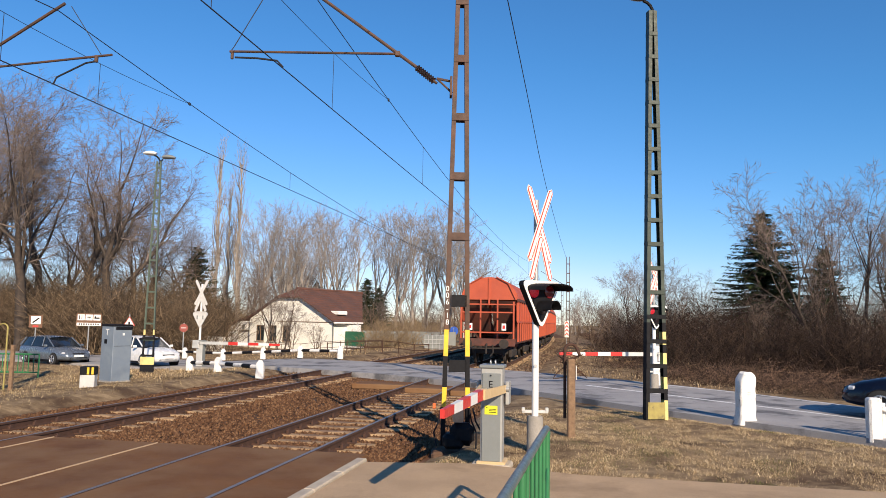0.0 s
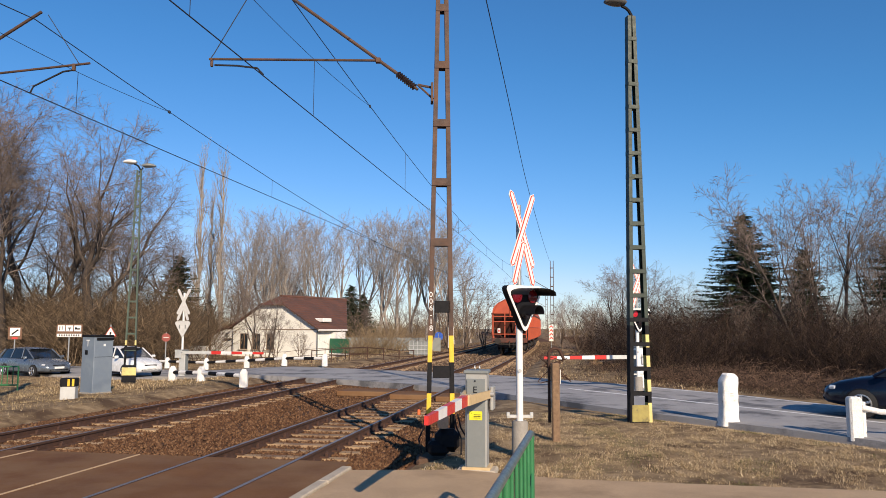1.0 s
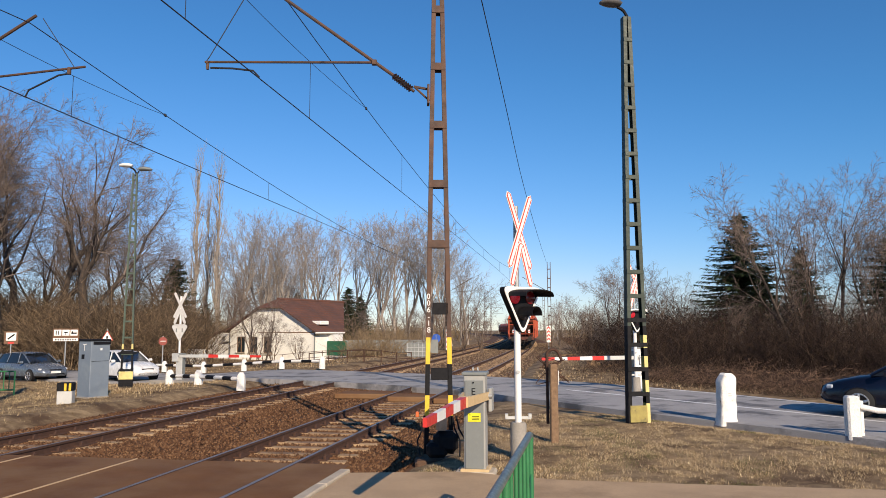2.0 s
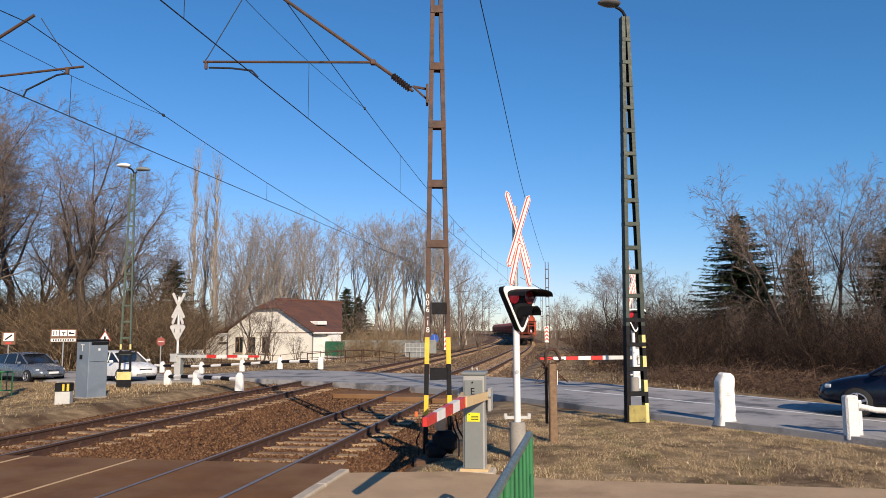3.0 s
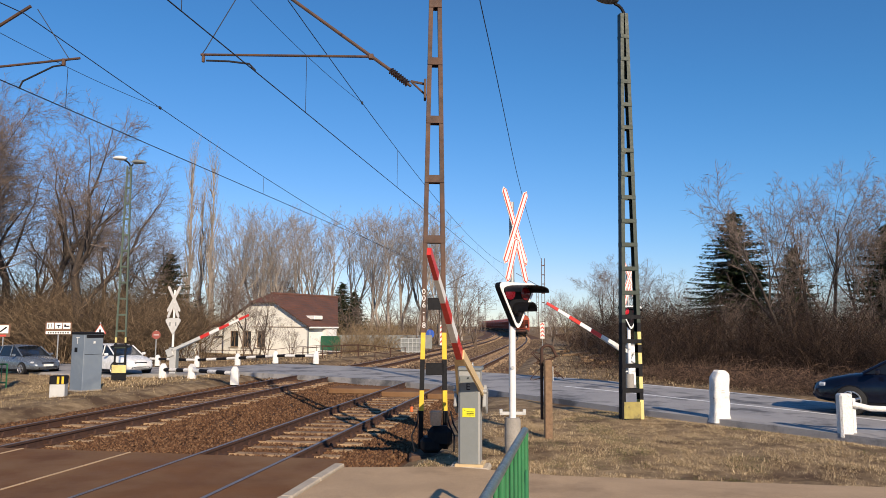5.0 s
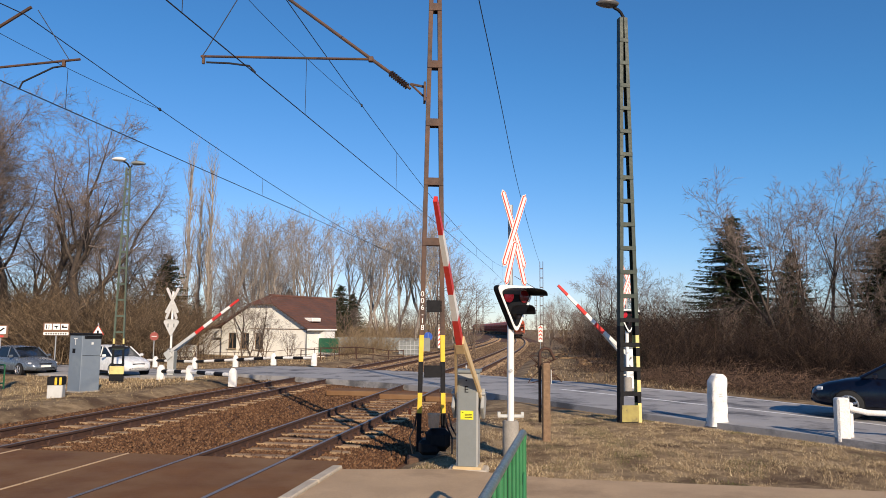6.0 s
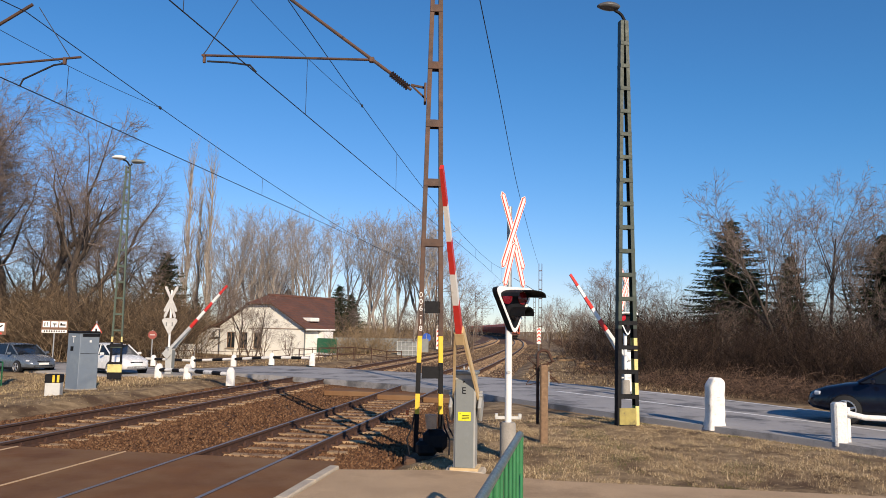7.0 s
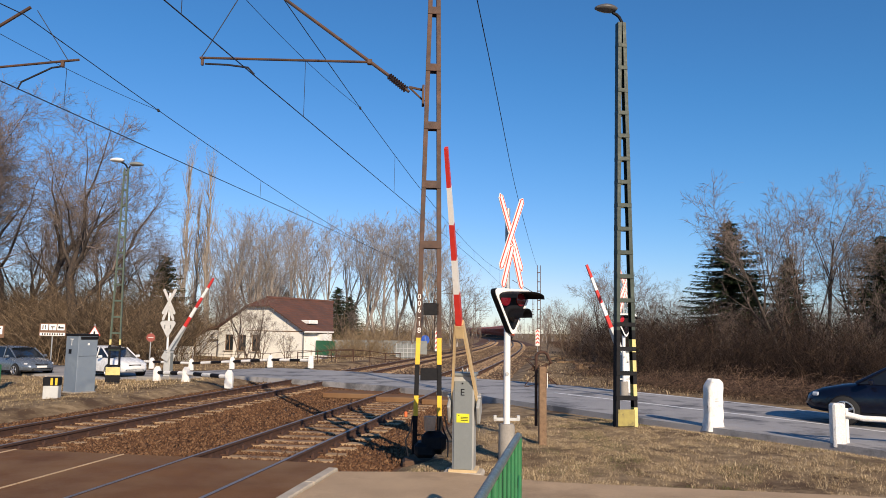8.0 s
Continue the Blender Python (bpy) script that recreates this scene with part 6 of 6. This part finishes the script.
def fir_model(name, label, seed, height, width, dense=34):
    rng = random.Random(seed)
    t = thing(name, label, "tree", None, "fir trees")
    part("trunk", Mesh().tube([(0, 0, -0.2), (0, 0, height * 0.97)], [0.18, 0.02], 8), M_BARK, t, "", True)
    vs, fs = [], []
    z = height * 0.08
    while z < height * 0.985:
        f = z / height
        reach = width / 2 * (1 - f) ** 0.72 * rng.uniform(0.75, 1.1) + 0.08
        n = max(4, int(9 * (1 - f) + 4))
        for j in range(n):
            a = 2 * pi * (j + rng.random()) / n
            ln = reach * rng.uniform(0.5, 1.15)
            up = 0.3 - 0.5 * (1 - f) + rng.uniform(-0.15, 0.15)
            zj = z + rng.uniform(-0.25, 0.25)
            m = max(3, int(ln / 0.2))
            for k in range(m):
                g = (k + 0.6) / m
                o = Vector((cos(a) * ln * g, sin(a) * ln * g, zj + up * ln * g * 0.6 - 0.18 * ln * g * g + 0.14 * ln * g ** 3))
                for q in range(6):
                    s = (0.46 - 0.2 * g) * rng.uniform(0.6, 1.3)
                    b = a + rng.gauss(0, 0.9)
                    w = Vector((cos(b), sin(b), rng.uniform(-0.75, 0.15))).normalized()
                    e = w.cross(Vector((0, 0, 1))).normalized() * 0.10
                    i = len(vs)
                    vs += [o + e, o - e, o + w * s]
                    fs.append((i, i + 1, i + 2))
        z += height / dense * (1.15 - 0.5 * f)
    bulk("crown", [tuple(p) for p in vs], fs, M_NEEDLE, "dark green drooping needles", "", "", t)
    return t


def clump(seed, n, h, w, r, arch=0.6, twigs=2):
    """Arching stems of one bush and their side twigs, as limb pieces."""
    rng = random.Random(seed)
    out, tips = [], []
    for _ in range(n):
        p = Vector((rng.gauss(0, w * 0.35), rng.gauss(0, w * 0.35), -0.1))
        a = rng.random() * 6.28
        v = Vector((cos(a) * rng.uniform(0.1, 0.8), sin(a) * rng.uniform(0.1, 0.8), 1.0)).normalized()
        ln = h * rng.uniform(0.45, 1.2)
        k = 4
        rr = r * rng.uniform(0.6, 1.3)
        for i in range(k):
            q = p + v * (ln / k)
            (tips if i == k - 1 else out).append((p.copy(), q.copy(), rr * (1 - 0.2 * i), rr * (0.8 - 0.2 * i), 2))
            if i > 0:
                for _ in range(twigs):
                    s = Vector((rng.gauss(0, 1), rng.gauss(0, 1), rng.uniform(-0.2, 0.9))).normalized()
                    o = p.lerp(q, rng.random())
                    tips.append((o, o + (v * 0.7 + s).normalized() * ln * rng.uniform(0.12, 0.3), rr * 0.55, 0, 3))
            v = (v + Vector((cos(a) * arch * 0.3, sin(a) * arch * 0.3, -arch * 0.5)) + Vector((rng.gauss(0, 0.2), rng.gauss(0, 0.2), rng.gauss(0, 0.14)))).normalized()
            p = q
    return out, tips


def brush(name, label, spots, seed, material, n=46, h=1.0, w=1.0, r=0.008, arch=0.6, twigs=2):
    """Many bushes of one thicket, joined: spots are (x, y, z, size)."""
    rng = np.random.default_rng(seed)
    models = [wood_and_twigs(*clump(seed * 7 + k, n, h, w, r, arch, twigs), r * 0.35) for k in range(5)]
    V, F, base = [], [], 0
    for i, (x, y, z, s) in enumerate(spots):
        v, f = models[i % 5]
        a = rng.random() * 6.28
        c, q = math.cos(a), math.sin(a)
        sz = s * rng.uniform(0.8, 1.25)
        g = np.stack([(v[:, 0] * c - v[:, 1] * q) * s + x, (v[:, 0] * q + v[:, 1] * c) * s + y, v[:, 2] * sz + z], 1)
        V.append(g)
        F.append(f + base)
        base += len(g)
    return bulk(name, np.concatenate(V), np.concatenate(F), material, label, "brush")


def place(model, px, d, h0, rng, dz=-0.5, s=None):
    """Sets a copy of a tree at a bearing px/1300 and distance d, scaled to height s."""
    x = px / 1300 * d
    k = (s or h0) / h0
    ob = copy_thing(model, pose(x, d, gz(x, d) - 0.1, rng.uniform(-2, 2), rng.uniform(-2, 2), rng.uniform(0, 360)) @ Matrix.Diagonal((k, k, k, 1)))
    ob.matrix_basis = pose(x, d, gz(x, d) - 0.1, 0, 0, rng.uniform(0, 360)) @ Matrix.Diagonal((k, k, k, 1))
    return ob


def top_h(py, d):
    """The height that reaches picture row py at distance d."""
    return 2.5 + (579 - py) / 1300 * d


def make_trees():
    rng = random.Random(11)
    oak = [tree_model("bare_tree", "tall broad bare tree with dark forking limbs", 3 + k, 18, 0.48, (0.46, 0.8, 0.85, 0.8), (7, 11, 9, 9), 0.40, (1.2, 0.38, 0.46, 0.55), 4, M_BARKDARK, M_TWIG, wander=0.2, first=(0.5, 0.2, 0.15), trunk=0.42, least=0.009, seg=7) for k in range(3)]
    wood = [tree_model("bare_tree", "tall pale bare poplar in the belt of trees", 21 + k, 19, 0.26, (0.42, 0.5, 0.6, 0.7), (9, 6, 5, 5), 0.75, (0.72, 0.40, 0.5, 0.55), 4, M_BARKPALE, M_TWIGPALE, wander=0.13, first=(0.35, 0.25, 0.15), trunk=0.66, least=0.013) for k in range(4)]
    tall = [tree_model("bare_poplar", "slender tall bare poplar with upright twigs", 41 + k, 22, 0.20, (0.38, 0.4, 0.45), (38, 6, 4), 1.0, (0.20, 0.42, 0.5), 3, M_BARKPALE, M_TWIGPALE, wander=0.05, first=(0.2, 0.1), seg=12, trunk=0.97, least=0.008) for k in range(2)]
    slim = [tree_model("bare_birch", "slim bare dark-limbed tree with fine spreading twigs", 51 + k, 11, 0.16, (0.42, 0.6, 0.75, 0.8), (8, 7, 6, 6), 0.45, (0.62, 0.42, 0.5, 0.55), 4, M_BARKDARK, M_TWIG, wander=0.15, first=(0.3, 0.2), stems=2, least=0.0075, trunk=0.7) for k in range(2)]
    small = [tree_model("small_bare_tree", "low many-stemmed bare tree in the thicket", 61 + k, 7, 0.10, (0.55, 0.7, 0.8, 0.8), (6, 5, 5, 4), 0.4, (0.62, 0.5, 0.5, 0.55), 4, M_BARK, M_TWIG, wander=0.2, first=(0.25, 0.2), stems=3, least=0.006, trunk=0.7) for k in range(2)]
    firs = [fir_model("fir_tree", "dark green fir tree behind the thicket", 71, 10.8, 10.5, 80), fir_model("fir_tree", "narrow dark green fir tree", 73, 9, 7.5, 64)]

    far = [tree_model("bare_tree", "distant bare tree on the horizon", 81 + k, 15, 0.24, (0.5, 0.6, 0.7), (9, 8, 8), 0.6, (0.7, 0.45, 0.5), 3, M_BARKPALE, M_TWIGPALE, wander=0.15, first=(0.25, 0.2), trunk=0.66, least=0.02) for k in range(2)]

    def put(ms, k, px, d, py):
        h0 = {id(far): 15, id(oak): 18, id(wood): 19, id(tall): 22, id(slim): 11, id(small): 7}[id(ms)]
        place(ms[k % len(ms)], px, d, h0, rng, s=top_h(py, d))

    # broad trees behind the waiting cars
    for k, (px, d, py) in enumerate(((-628, 52, 172), (-790, 50, 170), (-705, 58, 215), (-760, 62, 190), (-860, 54, 150), (-660, 76, 340), (-555, 66, 350), (-515, 78, 395), (-930, 60, 120), (-745, 74, 330), (-590, 80, 340))):
        put(oak, k, px, d, py)
    for k, (px, d, py) in enumerate(((-442, 78, 228), (-402, 80, 240), (-422, 88, 300))):
        put(tall, k, px, d, py)
    # the two groups of poplars
    for k in range(13):
        px = -395 + k * 17 + rng.uniform(-6, 6)
        put(wood, k, px, 84 + rng.uniform(-6, 16), 352 + 20 * abs(k - 6) / 6 + rng.uniform(-12, 22))
    for k in range(15):
        px = -165 + k * 15 + rng.uniform(-6, 6)
        put(wood, k + 1, px, 100 + rng.uniform(-8, 22), 352 + max(0, k - 9) * 14 + rng.uniform(-8, 22))
    put(small, 0, -338, 49, 510)
    put(small, 1, -262, 50, 560)
    put(small, 1, -300, 51, 545)
    put(slim, 0, -322, 50, 470)
    # lower growth under them
    for k in range(16):
        put(small, k, -470 + k * 36 + rng.uniform(-12, 12), 72 + rng.uniform(-6, 14), 500 + rng.uniform(-30, 25))
    for px, d, py in ((-172, 92, 500), (-150, 94, 515), (-478, 72, 450)):
        place(firs[1], px, d, 9, rng, s=top_h(py, d))
    # far belt along the horizon
    for k in range(26):
        px = -20 + k * 12 + rng.uniform(-5, 5)
        if 62 < px < 175:
            continue
        put(far, k, px, 190 + rng.uniform(-25, 50), 530 + rng.uniform(-18, 14))
    for k in range(20):
        put(far, k, 20 + k * 9, 330 + rng.uniform(-20, 50), 553 + rng.uniform(-8, 8))
    # the thicket on the near side
    for k, (px, d, py) in enumerate(((640, 40, 275), (682, 41, 262), (735, 44, 290), (790, 38, 330), (860, 40, 300), (300, 74, 450), (940, 45, 280))):
        put(slim, k, px, d, py)
    for k, (px, d, py) in enumerate(((230, 62, 520), (258, 58, 505), (385, 46, 462), (355, 52, 470), (440, 48, 480), (470, 55, 500), (590, 42, 500), (610, 50, 520), (500, 40, 520), (690, 36, 520), (740, 34, 500), (780, 40, 470), (330, 44, 540), (280, 50, 545), (560, 60, 490), (640, 58, 470), (840, 36, 480), (200, 74, 540), (820, 48, 430))):
        put(small, k, px, d, py)
    for m, px, d, h0, py in ((firs[0], 524, 54, 10.8, 376), (firs[1], 628, 58, 9, 436), (firs[0], 800, 40, 10.8, 395), (firs[1], 560, 62, 9, 470), (firs[1], 338, 40, 9, 570)):
        place(m, px, d, h0, rng, s=top_h(py, d))
    for ms in (oak, wood, tall, slim, small, firs, far):
        for m in ms:                       # the models themselves stand in the far belt
            d = rng.uniform(150, 170)
            x = -260 / 1300 * d - rng.uniform(0, 25)
            m.matrix_basis = pose(x, d, gz(x, d) - 0.1, 0, 0, rng.uniform(0, 360))


def make_brush():
    rng = random.Random(17)
    right, tallb = [], []
    for i in range(0, len(ROAD)):
        p = ROAD[i]
        s, u = across(p.x, p.y)
        if u < 3.4:
            continue
        d = (ROAD[min(i + 1, len(ROAD) - 1)] - ROAD[max(i - 1, 0)]).normalized()
        out = Vector((d.y, -d.x, 0))
        for k in range(9):
            off = 5.0 + k * 1.25 + rng.uniform(-0.5, 0.5)
            q = p + out * off
            if across(q.x, q.y)[1] < 4.9 + 0.03 * q.y:
                continue
            (right if k < 5 else tallb).append((q.x, q.y, gz(q.x, q.y), (0.95 if k < 2 else 1.35) * rng.uniform(0.8, 1.2) if k < 5 else rng.uniform(2.3, 3.4)))
    # along the line beyond the road
    for k in range(170):
        s = 25 + k * 0.85
        p = track(s, 5.0 + 0.015 * s + abs(rng.gauss(0, 2.6)))[0]
        if road_gap(p.x, p.y) < 4.2:
            continue
        right.append((p.x, p.y, gz(p.x, p.y), rng.uniform(0.7, 1.5)))
    for k in range(250):
        y = rng.uniform(30, 80)
        x = rng.uniform(0.2, 0.75) * y + 2
        if road_gap(x, y) < 6:
            continue
        tallb.append((x, y, gz(x, y), rng.uniform(2.6, 4.0) + (1.2 if x > 0.28 * y else 0)))
    for k in range(110):
        y = rng.uniform(40, 90)
        x = rng.uniform(0.165, 0.34) * y
        if across(x, y)[1] < 7:
            continue
        tallb.append((x, y, gz(x, y), rng.uniform(2.2, 3.4) + 0.022 * (y - 40)))
    # the shrubs keep an even skyline
    tallb = [(x, y, z, min(k, top_h(500 - 25 * (x > 0.32 * y), y) / 1.45 * rng.uniform(0.75, 1.0))) for x, y, z, k in tallb]
    brush("bramble_thicket", "dark brown bramble thicket beside the road", right, 5, M_BRAMBLE, 46, 1.0, 1.1, 0.0065, 0.95, 2)
    brush("bare_shrubs", "tall bare brown shrubs behind the brambles, most stems darkened for inner shade", tallb, 6, M_BRUSH, 24, 1.15, 0.9, 0.0032, 0.28, 4)
    left = []
    for k in range(400):
        y = rng.uniform(49, 72)
        x = -rng.uniform(0.36, 0.82) * y
        if road_gap(x, y) < 5.5:
            continue
        left.append((x, y, gz(x, y), rng.uniform(3.6, 6.0) + 0.07 * (y - 49)))
    brush("bare_hedge", "tangled bare hedge behind the parked cars", left, 8, M_HEDGE, 26, 1.1, 0.9, 0.004, 0.35, 4)
    mid = []
    for k in range(130):
        y = rng.uniform(56, 92)
        x = -rng.uniform(0.015, 0.135) * y
        if across(x, y)[1] > -10:
            continue
        mid.append((x, y, gz(x, y), rng.uniform(1.2, 2.6)))
    for k in range(90):
        y = rng.uniform(74, 110)
        x = -rng.uniform(0.1, 0.42) * y
        mid.append((x, y, gz(x, y), rng.uniform(2.5, 4.5)))
    brush("dry_scrub", "dry reddish-brown scrub below the poplars", mid, 9, M_BRUSHPALE, 26, 1.1, 0.9, 0.008, 0.3)
    far = []
    for k in range(170):
        y = rng.uniform(150, 330)
        x = rng.uniform(-0.35, 0.2) * y
        u = [abs((track(s)[0] - Vector((x, y, 0))).length) for s in range(100, 420, 12)]
        if min(u) < 16:
            continue
        far.append((x, y, gz(x, y), rng.uniform(4, 7)))
    brush("distant_scrub", "hazy bare scrub along the horizon", far, 10, M_BRUSHPALE, 26, 1.1, 1.4, 0.012, 0.2)


def make_grass():
    rng = np.random.default_rng(9)

    def blades(name, label, n, sample, h, w, material, lay=0.7):
        P = []
        while len(P) < n:
            x, y = sample()
            if road_gap(x, y) < ROAD_W + 0.12:
                continue
            P.append((x, y, ground_z(x, y) - 0.01))
        P = np.array(P)
        a = rng.random(n) * 6.28
        ln = h * (0.4 + rng.random(n))
        tilt = lay * (0.3 + rng.random(n))
        d = np.stack([np.cos(a) * np.sin(tilt), np.sin(a) * np.sin(tilt), np.cos(tilt)], 1)
        s = np.stack([-np.sin(a), np.cos(a), np.zeros(n)], 1) * w
        v = np.stack([P + s, P - s, P + d * ln[:, None]], 1).reshape(-1, 3)
        bulk(name, v, np.arange(3 * n).reshape(-1, 3), material, label, "grass")

    def verge():
        while True:
            x, y = rng.uniform(-1.2, 12), 9.2 + 9 * rng.random() ** 1.3
            edge = 10.75 - 0.43 * max(0, x - 0.2) * (1 if x < 1.6 else 0) if x < 1.6 else 10.1 - 0.165 * (x - 1.6)
            s, u = across(x, y)
            if y > edge + 0.02 and u > (2.9 if y > 11.8 else 2.2) + 0.9 * rng.random() and noise.noise((x * 0.9, y * 0.9, 2)) + 0.55 * noise.noise((x * 3.1, y * 3.1, 7)) > rng.uniform(-0.75, 0.1) and not (abs(x - 0.5) < 0.25 and abs(y - 10.86) < 0.3):
                return x, y

    def left():
        while True:
            x, y = rng.uniform(-22, -7), rng.uniform(16, 36)
            s, u = across(x, y)
            if u < -7.4 - 1.2 * rng.random():
                return x, y

    def far():
        while True:
            y = rng.uniform(24, 70)
            x = rng.uniform(-0.55, 0.55) * y
            s, u = across(x, y)
            if (u > 3.2 or u < -8.6):
                return x, y

    def tufts(freq, low, seed):
        """Samples the verge where a coarse pattern allows, so that tufts and bare soil alternate."""
        def pick():
            while True:
                x, y = verge()
                if noise.noise((x * freq, y * freq * 0.7, seed)) + 0.5 * noise.noise((x * freq * 2.7, y * freq * 1.9, seed + 3)) > low + rng.uniform(-0.12, 0.12):
                    return x, y
        return pick

    blades("dead_grass", "matted brown dead grass beside the path", 90000, verge, 0.045, 0.004, M_MATTED, 1.4)
    blades("dead_grass", "pale straw tufts of dead grass beside the path", 140000, tufts(2.6, -0.04, 5), 0.055, 0.0042, M_PALESTRAW, 1.42)
    blades("dead_grass", "low dull green grass among the straw", 14000, tufts(0.8, 0.22, 21), 0.045, 0.005, M_GREENGRASS, 1.0)
    blades("dead_grass", "dead straw-coloured grass across the tracks", 60000, left, 0.075, 0.007, M_STRAW, 1.2)
    blades("dead_grass", "dry grass along the road and railway", 60000, far, 0.13, 0.012, M_MATTED, 1.0)


make_trees()
make_brush()
make_grass()


# ---- what moves ----
TRAIN_S, TRAIN_V = 24.3, 21.6


def wagon_pose(s):
    a, b = track(s + 2.4)[0], track(s + WAGON_L - 3.4)[0]
    d = (b - a).normalized()
    o = a - d * 2.4
    return pose(o.x, o.y, 0.0, 0, 0, math.degrees(math.atan2(-d.x, d.y)))


def motions():
    for i, w in enumerate(WAGONS):
        walk(w, [(t / 2, wagon_pose(TRAIN_S + TRAIN_V * t / 2 + i * WAGON_L)) for t in range(17)])

    def lift(boom, rows):
        walk(boom, [(t, pose(0, 0, 1.05, 0, -a, 0)) for t, a in rows])

    lift(BOOM_E, [(0, 1.2), (1.5, 1.2), (2.9, 1.2), (3.1, 1.5), (3.3, 3.2), (3.5, 6.2), (4, 14), (4.5, 20.3), (5.8, 36), (6, 38), (6.5, 43), (7, 47.5), (7.5, 52), (8, 56.5)])
    lift(BOOM_R, [(0, 0), (1.5, 0), (2.9, 0), (3.1, 1), (3.5, 7), (4, 15), (4.5, 22), (5.8, 39), (6, 42), (6.5, 47), (7, 53), (7.5, 60), (8, 66)])
    lift(BOOM_L, [(0, 0), (1.5, 0), (2.9, 0), (3.1, 0.5), (3.5, 5), (4, 11), (4.5, 17), (5.8, 34), (6.5, 42), (7, 48), (7.5, 54), (8, 59)])


motions()
